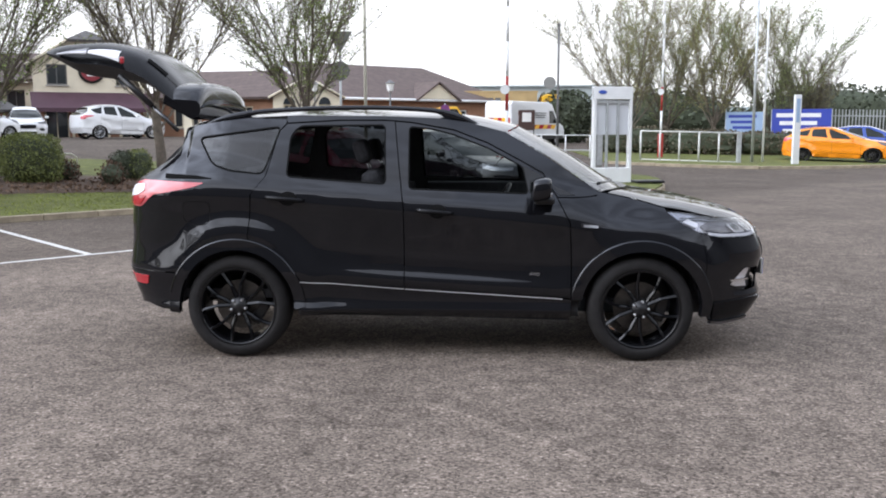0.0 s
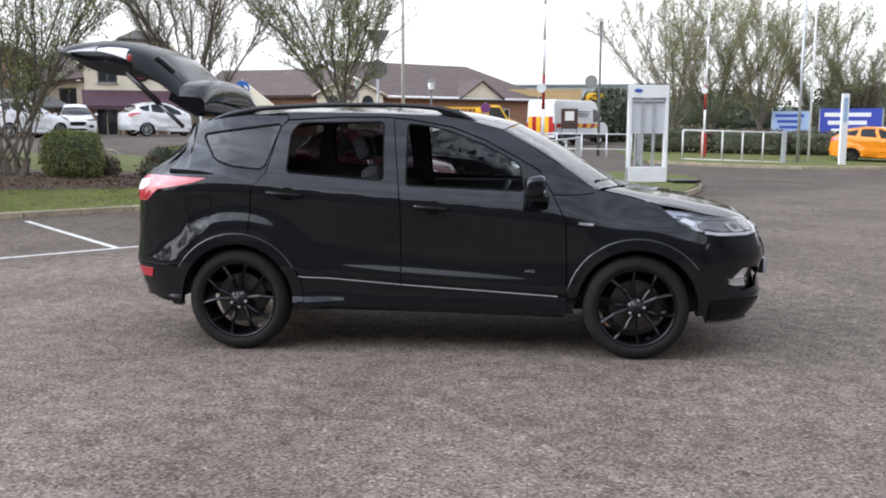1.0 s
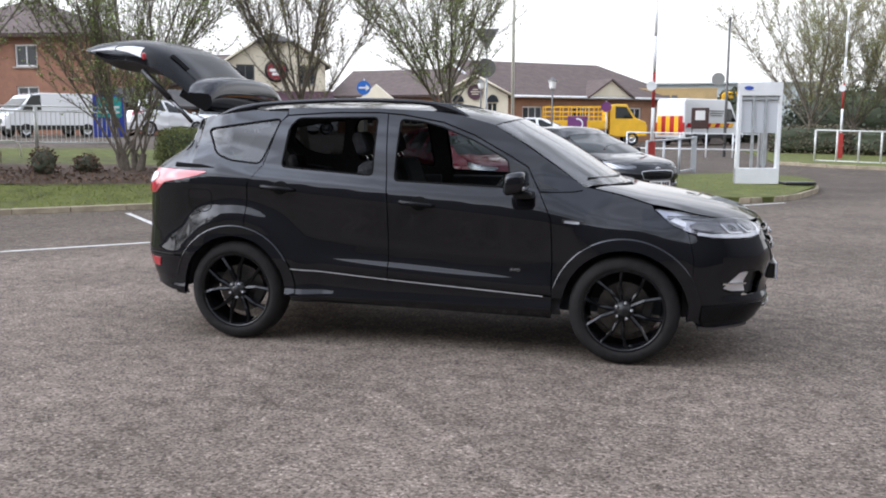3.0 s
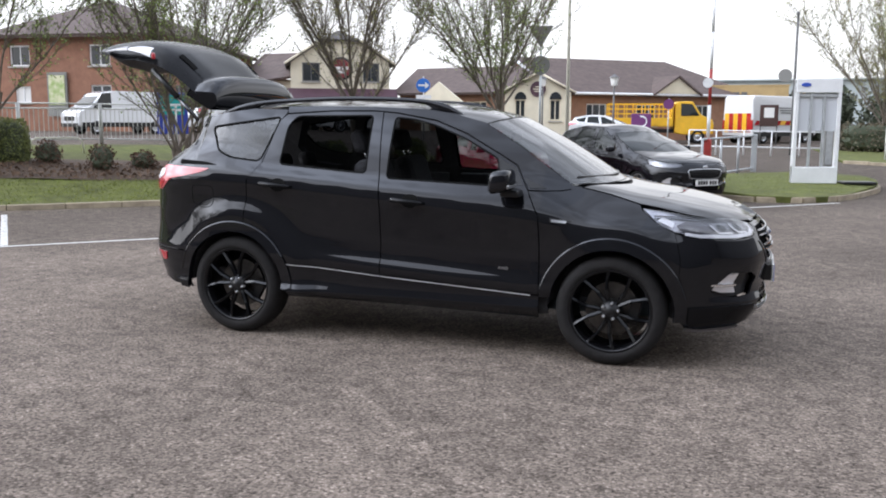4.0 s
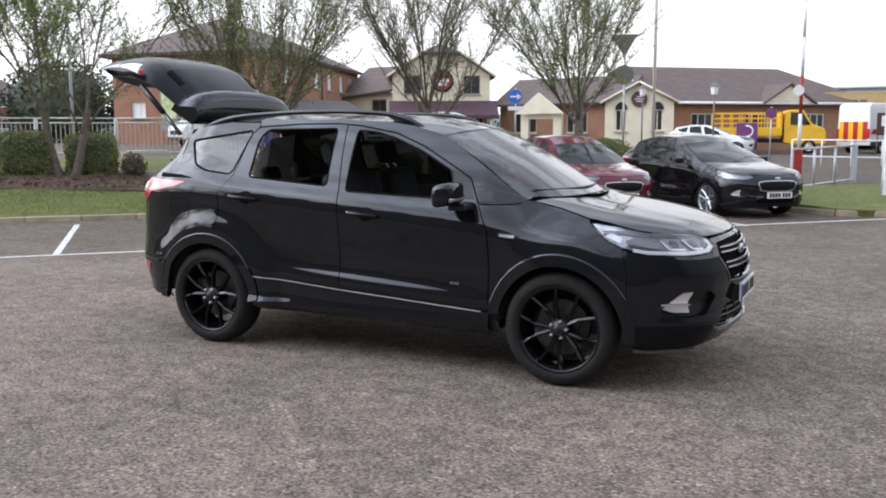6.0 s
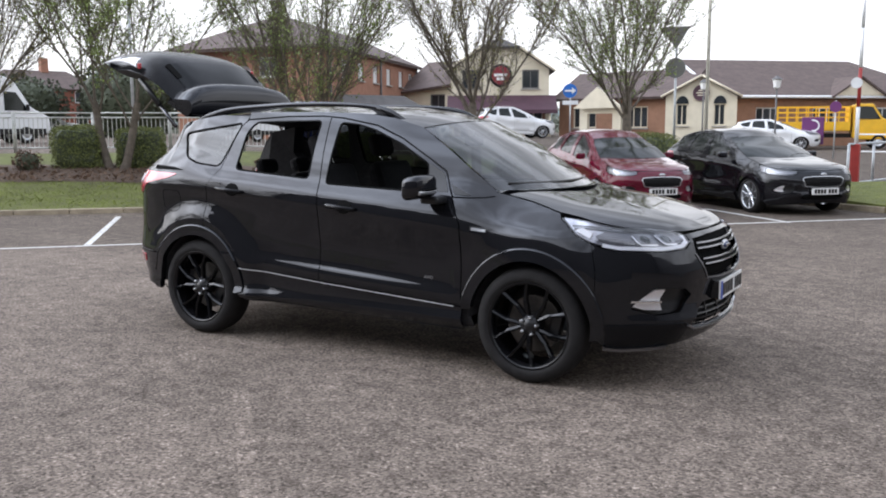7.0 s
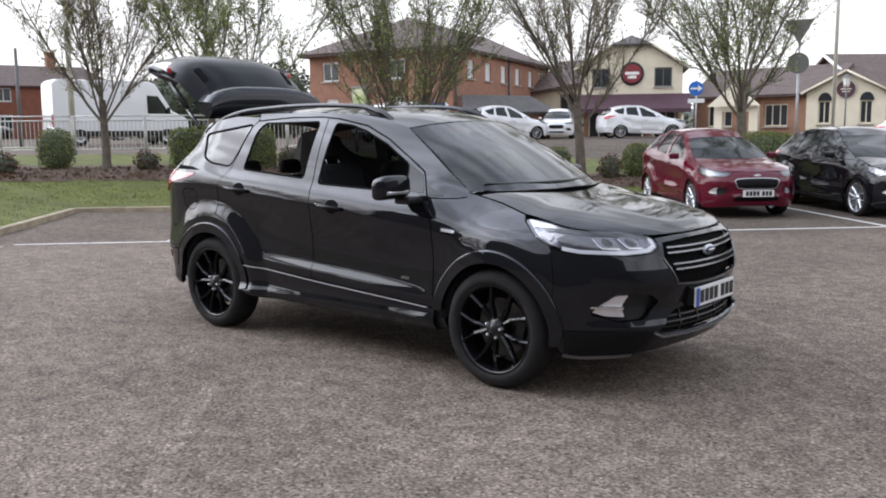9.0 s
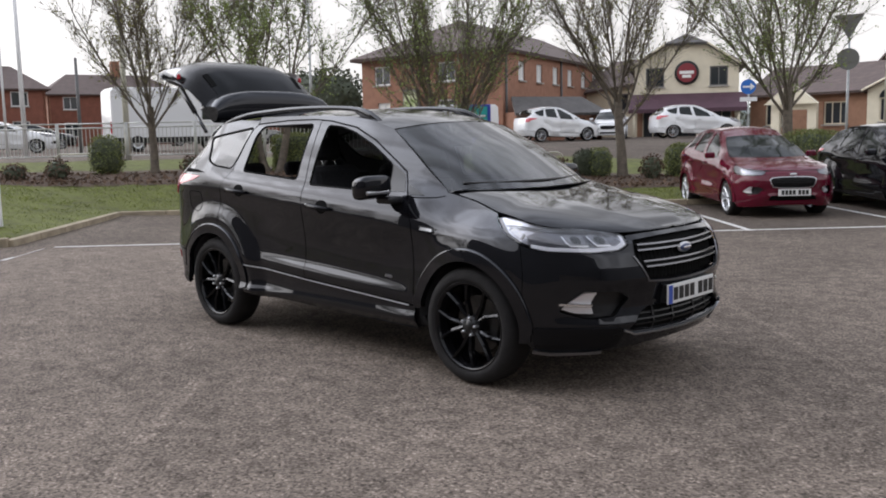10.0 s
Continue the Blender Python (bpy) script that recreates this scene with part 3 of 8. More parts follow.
# ---- the car's skin: one smooth surface over an unrolled (u, z) chart ----
class Skin:
    """u runs along the side as x and on round the nose and tail as arc length; z is height."""

    def __init__(self):
        nose = [(1.45, 0.885), (1.6, 0.88), (1.75, 0.86), (1.88, 0.815), (1.99, 0.755), (2.09, 0.675), (2.165, 0.58), (2.215, 0.46), (2.25, 0.32), (2.272, 0.16), (2.28, 0.0)]
        tail = [(-1.7, 0.885), (-1.82, 0.872), (-1.93, 0.835), (-2.02, 0.765), (-2.085, 0.66), (-2.13, 0.5), (-2.16, 0.3), (-2.17, 0.0)]
        self.nose, self.tail = self.arc(nose, 1.45), self.arc(tail, 1.7)
        self.u0, self.ut = self.nose[0][-1], -self.tail[0][-1]
        self.crease = ((-2.8, 1.14), (-1.8, 1.124), (-1.23, 1.096), (-0.73, 1.053), (-0.2, 1.011), (0.36, 0.961), (0.84, 0.914), (1.1, 0.895), (3, 0.86))
        self.belt = ((-2.8, 1.36), (-1.43, 1.266), (-1.14, 1.229), (-0.36, 1.171), (0.49, 1.103), (0.88, 1.08), (1.1, 1.06), (3, 0.9))
        self.band = ((-0.9, 0.637), (-0.22, 0.598), (0.85, 0.535))
        self.sill = ((-0.97, 0.534), (-0.22, 0.483), (0.9, 0.417))

    @staticmethod
    def arc(pts, start):
        fine, n = [], len(pts)
        for i in range(n - 1):
            p0, p1, p2, p3 = (Vector(pts[max(min(k, n - 1), 0)]) for k in (i - 1, i, i + 1, i + 2))
            for k in range(8):
                t = k / 8
                fine.append(0.5 * (2 * p1 + (p2 - p0) * t + (2 * p0 - 5 * p1 + 4 * p2 - p3) * t * t + (3 * p1 - p0 - 3 * p2 + p3) * t ** 3))
        fine.append(Vector(pts[-1]))
        us = [start]
        for a, b in zip(fine, fine[1:]):
            us.append(us[-1] + (b - a).length)
        even = np.arange(us[0], us[-1] + 0.004, 0.004)
        return even.tolist(), np.interp(even, us, [p.x for p in fine]).tolist(), np.interp(even, us, [p.y for p in fine]).tolist()

    def U(self, y):
        """Chart place on the nose at distance y to the right of the middle."""
        return float(np.interp(-y, [-v for v in self.nose[2]], self.nose[0]))

    def ur(self, x):
        """Chart place on the tail at length x."""
        return -float(np.interp(-x, [-v for v in self.tail[1]], self.tail[0]))

    def plan(self, u):
        if u > 1.45:
            t, k = self.nose, u
        elif u < -1.7:
            t, k = self.tail, -u
        else:
            return u, 0.885
        side = 1.0
        if k > t[0][-1]:
            k, side = 2 * t[0][-1] - k, -1.0
        q = min(max((k - t[0][0]) / 0.004, 0.0), len(t[0]) - 1.001)
        i = int(q)
        q -= i
        return t[1][i] + (t[1][i + 1] - t[1][i]) * q, side * (t[2][i] + (t[2][i + 1] - t[2][i]) * q)

    def flare(self, x, z):
        out = 0.0
        for cx, r1, amp in ((-1.345, 0.665, 0.044), (1.345, 0.69, 0.032)):
            r = math.hypot(x - cx, z - 0.345)
            k = min(max((r1 - r) / (r1 - 0.5), 0.0), 1.0)
            if x < -1.5:
                amp *= 1 - 0.7 * step(-1.5, -1.85, x)
            elif x > 0:
                amp *= step(0.95, 1.4, x)
            out = max(out, amp * k * k * (3 - 2 * k))
        return out

    def off(self, u, z):
        h = 0.004 + 0.011 * min(1.0, max(0.0, min(abs(z - lerp(self.crease, u)), z - 0.41) - 0.02) / 0.08)
        if -0.85 < u < 0.85:
            h = min(h, 0.0065 + 0.09 * abs(z - lerp(self.band, u) + 0.015))
        return sum(w * self.raw(u, z + k * h) for k, w in ((-3, 1), (-2, 2), (-1, 3), (0, 3), (1, 3), (2, 2), (3, 1))) / 15

    def raw(self, u, z):
        zc, bl, zb, zs = lerp(self.crease, u), lerp(self.belt, u), lerp(self.band, u), lerp(self.sill, u)
        w = step(-1.05, -0.75, u) * step(0.98, 0.7, u) if -1.05 < u < 0.98 else 0.0
        tb = math.sin(math.pi * min(max((u + 0.82) / 1.66, 0.0), 1.0)) ** 0.6 if -0.82 < u < 0.84 else 0.0
        ends = 0.7 * (1 - step(-0.85, -0.3, u)) * step(-1.1, -0.97, u) + 0.45 * step(0.45, 0.85, u)
        o = lerp(((0.2, 0.11), (0.27, 0.065), (0.325, 0.024 - 0.022 * ends), (0.342, 0.024 - 0.026 * ends), (0.395, 0.034), (zs - 0.02, 0.03), (zs, 0.027),
                  (zb - 0.07, 0.015), (zb - 0.03, 0.02 + 0.005 * tb), (zb, 0.024 + 0.021 * tb), (zb + 0.13, 0.034 + 0.017 * tb), (zc - 0.12, 0.03), (zc - 0.012, 0.014), (zc + 0.012, 0.018), (zc + 0.06, 0.03), (bl - 0.035, 0.062), (bl, 0.085)), z)
        if z > bl:
            o = 0.085 + (z - bl) * 0.34 + 0.4 * (z - bl) ** 2 + (0.02 * step(0.15, 1.06, u) + 0.016 * (u + 0.2) ** 2) * step(bl, bl + 0.12, z)
        f = step(0.75, 1.35, u)
        if f > 0:
            fen = lerp(((0.2, 0.1), (0.3, 0.03), (0.5, 0.01), (0.62, 0.006), (0.72, 0.01), (0.8, 0.018), (0.88, 0.036), (0.94, 0.062), (1.0, 0.106), (1.06, 0.152), (1.15, 0.205)), z)
            o = o * (1 - f) + fen * f
        r = step(-1.45, -2.0, u) if u < -1.45 else 0.0
        if r > 0 and z > 1.05:
            o += r * (z - 1.05) * 0.22
        return o

    def __call__(self, u, z, out=0.0):
        x, y = self.plan(u)
        xa, ya = self.plan(u - 0.01)
        xb, yb = self.plan(u + 0.01)
        n = Vector((-(yb - ya), (xb - xa))).normalized()
        o = self.off(u, z) - self.flare(x, z) - out
        k = step(1.55, 2.3, min(u, 2 * self.u0 - u))
        lean = lerp(((0.2, -0.12), (0.3, -0.05), (0.38, 0.0), (0.42, 0.012), (0.46, -0.004), (0.52, -0.014), (0.59, 0.0), (0.66, 0.02), (0.72, 0.014), (0.8, -0.014), (0.86, -0.042), (0.9, -0.088), (0.93, -0.13), (1.0, -0.24)), z)
        x, y = x - n.x * o * (1 - k), y - n.y * o * (1 - k)
        if k > 0:
            x, y = x + n.x * out * k, y + n.y * out * k
        x += lean * k
        r = step(-1.75, -2.1, max(u, 2 * self.ut - u)) if u < -1.75 else 0.0
        x += r * lerp(((0.3, 0.0), (0.45, -0.06), (0.62, -0.085), (0.9, -0.07), (1.2, -0.04), (1.6, 0.26)), z)
        return Vector((x, -y, z))


SKIN = Skin()


def skin_part(name, outline, material, parent, holes=(), lines=(), d=0.05, rim=0.014, out=0.0, both=True, warp=None, label="", smooth=True):
    """One panel of the skin, and its mirror image on the left side."""
    P, F, N = sheet(outline, holes, lambda a, b: SKIN(a, b, out), lines, d, rim)
    made = []
    for s in ((1, -1) if both else (1,)):
        vs = [(p.x, p.y * s, p.z) for p in P]
        if warp:
            ns = []
            for p, n in zip(P, N):
                q, a = Vector((p.x, p.y * s, p.z)), Vector((n.x, n.y * s, n.z))
                t1 = a.orthogonal().normalized() * 0.004
                t2 = a.cross(t1).normalized() * 0.004
                c0 = Vector(warp(*q))
                ns.append(tuple((Vector(warp(*(q + t1))) - c0).cross(Vector(warp(*(q + t2))) - c0).normalized()))
            vs = [warp(*v) for v in vs]
        ns = ns if warp else [(n.x, n.y * s, n.z) for n in N]
        made.append(obj(name, vs, F if s == 1 else [f[::-1] for f in F], material, parent, label, smooth, ns))
    return made


def band_part(name, path, width, material, parent, out=0.006, d=0.04, both=True, warp=None, label=""):
    """A raised strip along a path on the skin."""
    pts = densify(path, d, False)
    vs, fs = [], []
    for i, (u, z) in enumerate(pts):
        a, b = pts[max(i - 1, 0)], pts[min(i + 1, len(pts) - 1)]
        t = Vector((b[0] - a[0], b[1] - a[1])).normalized()
        nx, nz = -t.y * width / 2, t.x * width / 2
        low = min(-0.004, out - 0.01)
        for du, dz, o in ((nx, nz, low), (nx, nz, out), (-nx, -nz, out), (-nx, -nz, low)):
            vs.append(SKIN(u + du, z + dz, o))
    for i in range(len(pts) - 1):
        for k in range(3):
            fs.append((i * 4 + k, i * 4 + k + 1, i * 4 + k + 5, i * 4 + k + 4))
    n = len(vs)
    fs += [(0, 3, 2, 1), (n - 4, n - 3, n - 2, n - 1)]
    made = []
    for s in ((1, -1) if both else (1,)):
        w = [(v.x, v.y * s, v.z) for v in vs]
        if warp:
            w = [warp(*v) for v in w]
        made.append(obj(name, w, fs if s == 1 else [f[::-1] for f in fs], material, parent, label))
    return made


def arc_pts(cx, r, a0, a1, k=14):
    return [(cx + r * math.cos(radians(a0 + (a1 - a0) * i / k)), 0.345 + r * math.sin(radians(a0 + (a1 - a0) * i / k))) for i in range(k + 1)]


CANT = ((-1.74, 1.55), (-1.5, 1.585), (-1.3, 1.61), (-0.99, 1.628), (-0.37, 1.622), (0.0, 1.606), (0.22, 1.573), (0.45, 1.513), (0.7, 1.363), (0.98, 1.18), (1.06, 1.128))
HOODZ = ((1.06, 1.125), (1.3, 1.075), (1.5, 1.02), (1.75, 0.985), (1.95, 0.957), (2.1, 0.94), (2.25, 0.922), (2.4, 0.91), (3, 0.905))
SPOKES = 5


def wheel(parent, m, style="black", steps=48, name="wheel"):
    """Tyre, rim with paired spokes, nuts and brake disc, seen from its outer side (-y)."""
    w = new(name)
    w.parent = parent
    w.matrix_local = m
    R, r = 0.35, 0.262
    prof = [(r, 0.205), (r + 0.02, 0.215), (R - 0.03, 0.212), (R - 0.006, 0.19), (R, 0.16), (R, 0.06), (R - 0.005, 0.03), (R - 0.022, 0.008), (R - 0.06, -0.006), (r + 0.012, 0.0), (r, 0.008)]
    v, f = lathe(prof, steps)
    obj("tyre", v, f, M_TYRE, w, smooth=True)
    alloy = M_RIM if style == "black" else M_SATIN
    v, f = lathe([(r + 0.004, 0.004), (r - 0.004, 0.002), (r - 0.014, 0.01), (r - 0.022, 0.03), (r - 0.035, 0.2)], steps)
    obj("rim", v, f, alloy, w, smooth=True)
    v, f = lathe([(0.02, 0.11), (0.17, 0.11), (0.17, 0.13), (0.02, 0.13)], 28)
    obj("brake_disc", v, f, M_DISC, w)
    box("brake_caliper", (0.07, 0.05, 0.16), (0.14, 0.1, 0.02), M_CLAD, w, bevel=0.01)
    for i in range(SPOKES):
        for k in (-1, 1):
            a0 = 2 * math.pi * i / SPOKES + math.pi / 2
            bm = bmesh.new()
            prev = None
            for j in range(11):
                t = j / 10
                rad = 0.045 + t * (r - 0.058)
                ang = a0 + k * lerp(((0, 0.52), (0.25, 0.42), (0.5, 0.41), (0.65, 0.355), (1, 0.285)), t)
                wd = lerp(((0, 0.011), (0.35, 0.0135), (0.6, 0.0095), (1, 0.0115)), t)
                c = Vector((math.cos(ang), 0, math.sin(ang)))
                p = Vector((-math.sin(ang), 0, math.cos(ang)))
                y = 0.03 - 0.018 * math.sin(math.pi * 0.5 * t)
                ring = [bm.verts.new(c * rad + p * sx * wd + Vector((0, y + dy, 0))) for sx, dy in ((-1, 0.036), (-0.95, 0.005), (-0.15 * k, -0.0045), (0.95, 0.005), (1, 0.036))]
                if prev:
                    for q in range(4):
                        bm.faces.new((prev[q], prev[q + 1], ring[q + 1], ring[q]))
                prev = ring
            part("spoke", bm, alloy, w)
    v, f = lathe([(0.0001, 0.008), (0.028, 0.01), (0.034, 0.018), (0.056, 0.026), (0.066, 0.06), (0.066, 0.11)], 24)
    obj("hub_cap", v, f, M_CLAD if style == "black" else alloy, w, smooth=True)
    for i in range(5):
        a = 2 * math.pi * i / 5 + math.pi / 2
        v, f = lathe([(0.0001, 0.0), (0.005, 0.001), (0.008, 0.005), (0.009, 0.012), (0.009, 0.04)], 10)
        obj("wheel_nut", [(p[0] + 0.052 * math.cos(a), p[1], p[2] + 0.052 * math.sin(a)) for p in v], f, M_LAMPCHROME, w)
    return w


def surface_rows(name, rows, material, parent, warp=None, rim=0.0, label="", smooth=True):
    n = len(rows[0])
    vs = [p for r in rows for p in r]
    if warp:
        vs = [warp(*v) for v in vs]
    fs = [(i * n + j, (i + 1) * n + j, (i + 1) * n + j + 1, i * n + j + 1) for i in range(len(rows) - 1) for j in range(n - 1)]
    return obj(name, vs, fs, material, parent, label, smooth)


def build_car(name, label, m, paint=None, warp=None, d=0.05, gate_open=False, suv=True, cabin=True, style="black", steps=48, group="", plate=True, lod=0):
    paint = paint or M_PAINT
    car = thing(name, label, "car", group, m)
    K = SKIN
    sk = lambda nm, outline, material, **kw: skin_part(nm, outline, material, car, d=kw.pop("d", d), warp=warp, **kw)
    lower = paint
    creases = [[(u, lerp(K.crease, u) + e) for u in np.linspace(-1.95, 1.05, 40)] for e in (-0.012, 0.012)] if lod == 0 else []
    bands = [[(u, lerp(K.band, u) + e) for u in np.linspace(-1.0, 0.95, 30)] for e in (-0.06, -0.035, -0.018, 0.0, 0.018)] if lod == 0 else []
    feat = creases + bands
    # doors
    roofline = [(-1.03, 1.572), (-0.68, 1.592), (-0.37, 1.592), (-0.19, 1.577), (0.1, 1.527), (0.33, 1.44), (0.575, 1.31), (0.7, 1.237)]
    rwin = rounded([(-1.01, 1.222), (-1.0, 1.49), (-0.945, 1.556), (-0.365, 1.562), (-0.345, 1.172)], 0.035)
    fwin = rounded([(-0.19, 1.142), (-0.2, 1.55), (-0.05, 1.535), (0.1, 1.497), (0.33, 1.408), (0.565, 1.283), (0.6, 1.11)], 0.03)
    rear_door = [(-0.225, 0.49), (-0.225, 1.01), (-0.242, 1.12), (-0.302, 1.585)] + [(-0.37, 1.588), (-0.68, 1.588), (-1.03, 1.568), (-1.078, 1.52), (-1.145, 1.229), (-1.235, 1.11), (-1.256, 0.812)] \
        + arc_pts(-1.345, 0.468, 76, 27, 8) + [(-0.9, 0.535)]
    front_door = [(-0.218, 0.49), (-0.218, 1.01), (-0.234, 1.12), (-0.294, 1.582), (-0.19, 1.573), (0.1, 1.522), (0.33, 1.435), (0.575, 1.305), (0.695, 1.235), (0.745, 1.15), (0.785, 1.085),
                  (0.869, 0.921), (0.88, 0.7), (0.882, 0.425)]
    for nm, outline, hole in (("rear_door", rear_door, rwin), ("front_door", front_door, fwin)):
        for o in sk(nm, outline, paint, holes=[hole], lines=feat):
            if lod == 0:
                tagged(o, "glossy black door panel with its window lowered" if suv else "")
    if lod == 0:
        for hole in (rwin, fwin):
            band_part("window_seal", hole + hole[:1], 0.009, M_RECESS, car, out=0.003)
    # quarter panel with the fixed rear glass
    qglass = rounded([(-1.63, 1.478), (-1.07, 1.553), (-1.168, 1.238), (-1.40, 1.262), (-1.515, 1.305)], 0.045)
    quarter = [(-1.262, 0.808)] + arc_pts(-1.345, 0.468, 80, 151, 9) + [(-1.77, 0.585), (K.ur(-2.1), 0.6), (K.ur(-2.1), 0.95), (K.ur(-2.085), 1.2), (K.ur(-2.02), 1.29), (K.ur(-1.94), 1.40), (-1.82, 1.52), (-1.74, 1.55)] \
        + [p for p in CANT if -1.74 < p[0] < -1.03] + [(-1.04, 1.6), (-1.04, 1.575), (-1.086, 1.518), (-1.152, 1.226), (-1.243, 1.105)]
    lamp = rounded([(K.ur(-2.095), 1.02), (K.ur(-2.1), 1.16), (K.ur(-2.0), 1.2), (-1.55, 1.182), (-1.64, 1.15), (-1.9, 1.102), (K.ur(-1.975), 1.02)], 0.02)
    sk("rear_quarter", quarter, paint, holes=[qglass, lamp], lines=creases)
    sk("quarter_glass", qglass, M_PRIV if not lod else M_DARKGLASS, out=-0.006, rim=0, label="dark tinted fixed rear side window")
    if lod == 0:
        band_part("window_seal", qglass + qglass[:1], 0.01, M_RECESS, car, out=0.003)
    for o in sk("tail_lamp", lamp, M_PINKLENS, out=0.004, rim=0.02, label="red and clear tail lamp"):
        pass
    if lod == 0:
        sk("lamp_band", rounded([(K.ur(-2.095), 1.03), (K.ur(-2.1), 1.065), (-1.97, 1.1), (-1.95, 1.09), (K.ur(-1.98), 1.03)], 0.01), M_REDLENS, out=0.009, rim=0.006)
        sk("lamp_band", rounded([(K.ur(-2.1), 1.075), (K.ur(-2.1), 1.155), (K.ur(-1.98), 1.175), (K.ur(-1.96), 1.13), (K.ur(-2.0), 1.1)], 0.01), M_LAMPWHITE, out=0.009, rim=0.006)
        sk("vent_slot", rounded([(-1.85, 1.243), (-1.6, 1.23), (-1.5, 1.211), (-1.84, 1.214)], 0.006), M_RECESS, out=0.008, rim=0.01)
    # roof side rail and windscreen pillar
    cantu = [(u, lerp(CANT, u)) for u in (-1.04, -0.7, -0.37, 0.0, 0.11, 0.22, 0.33, 0.45, 0.57, 0.7, 0.84, 0.98, 1.06)]
    pillar = [(-1.03, 1.579)] + [(u, z + 0.006) for u, z in roofline[1:-1]] + [(0.703, 1.244), (0.752, 1.155), (0.795, 1.09), (0.9, 1.087), (1.0, 1.09), (1.06, 1.1)] + cantu[::-1]
    sk("roof_pillar", pillar, paint)
    if lod == 0:
        sk("corner_panel", rounded([(0.755, 1.165), (0.8, 1.1), (0.915, 1.098)], 0.006, 3), M_CLAD, out=0.003, rim=0.004)
        sk("mirror_sail", rounded([(0.605, 1.115), (0.565, 1.29), (0.695, 1.222), (0.75, 1.115)], 0.006, 3), M_CLAD, out=0.002, rim=0.006)
    # front wing
    wing = [(0.89, 0.425), (0.888, 0.7), (0.877, 0.92), (0.795, 1.08), (0.9, 1.08), (1.0, 1.083), (1.06, 1.093), (1.06, 1.12), (1.3, 1.069), (1.5, 1.014), (1.515, 0.985), (1.63, 0.9), (1.731, 0.856)] \
        + [(1.753, 0.7)] + arc_pts(1.345, 0.462, 28, 168, 16)
    sk("front_wing", wing, paint, lines=feat)
    # bumpers
    U = K.U
    half = [(1.757, 0.7), (1.735, 0.852), (1.8, 0.834), (1.9, 0.818), (U(0.66), 0.812), (U(0.52), 0.822), (U(0.465), 0.85), (U(0.445), 0.895), (U(0.3), 0.9)]
    low = [(U(0.0), 0.285), (U(0.3), 0.28), (U(0.6), 0.262), (1.95, 0.25), (1.84, 0.26), (1.79, 0.3)] + arc_pts(1.345, 0.462, 3, 27, 5)
    flip = lambda pts: [(2 * K.u0 - u, z) for u, z in pts][::-1]
    front = half + [(U(0), 0.902)] + flip(half) + flip(low[1:]) + low
    grille = [(U(0.43), 0.872), (U(0.455), 0.79), (U(0.375), 0.652), (U(0.2), 0.64), (U(0), 0.638)]
    grille = grille + flip(grille[:-1]) + [(2 * K.u0 - U(0.2), 0.882), (U(0), 0.884), (U(0.2), 0.882)]
    intake = [(U(0.5), 0.385), (U(0.42), 0.47), (U(0.36), 0.5)]
    intake = intake + flip(intake) + [(2 * K.u0 - U(0.3), 0.365), (U(0.3), 0.365)]
    if lod:
        grille = [(U(0.36), 0.775), (U(0.4), 0.74), (U(0.35), 0.6), (U(0.2), 0.582), (U(0), 0.58)]
        grille = grille + flip(grille[:-1]) + [(2 * K.u0 - U(0.2), 0.79), (U(0), 0.793), (U(0.2), 0.79)]
        intake = [(U(0.42), 0.35), (U(0.38), 0.43), (U(0.34), 0.44)]
        intake = intake + flip(intake) + [(2 * K.u0 - U(0.3), 0.335), (U(0.3), 0.335)]
    pocket = [(U(0.785), 0.495), (U(0.712), 0.61), (U(0.56), 0.602), (U(0.49), 0.56), (U(0.575), 0.465), (U(0.7), 0.455)]
    holes = [rounded(grille, 0.02), rounded(intake, 0.015), rounded(pocket, 0.02), rounded(flip(pocket), 0.02)]
    sk("front_bumper", front, paint, holes=holes, both=False)
    sk("grille_mesh", rounded(grille, 0.02), M_RECESS, out=-0.035, rim=0, both=False, label="black honeycomb radiator grille")
    sk("lower_intake", rounded(intake, 0.015), M_RECESS, out=-0.04, rim=0, both=False)
    for pk in (pocket, flip(pocket)):
        sk("fog_pocket", rounded(pk, 0.02), M_CLAD, out=-0.04, rim=0, both=False)
        if lod < 2:
            fog = [(pk[0][0] * 0.98 + pk[2][0] * 0.02, 0.51), (pk[1][0] * 0.96 + pk[2][0] * 0.04, 0.6), (pk[1][0] * 0.62 + pk[2][0] * 0.38, 0.602), (pk[1][0] * 0.75 + pk[2][0] * 0.25, 0.548), (pk[1][0] * 0.68 + pk[2][0] * 0.32, 0.482), (pk[0][0] * 0.75 + pk[2][0] * 0.25, 0.487)]
            sk("fog_lamp", rounded(fog, 0.008), M_LAMPCHROME, out=-0.012, rim=0.02, both=False, d=0.025, label="clear fog lamp with a silver bezel")
            if lod == 0:
                band_part("fog_bar", [(fog[0][0], 0.535), ((fog[3][0] + fog[4][0]) / 2, 0.532)], 0.012, M_CHROME, car, out=0.006, both=False)
    path = lambda z, y: [(U(y), z), (U(y * 0.6), z - 0.003), (U(y * 0.3), z - 0.004), (U(0), z - 0.005)]
    if lod:
        loop = rounded(grille, 0.02)
        band_part("grille_frame", loop + loop[:1], 0.014, M_SATIN, car, out=0.005, both=False, warp=warp, label="silver grille surround")
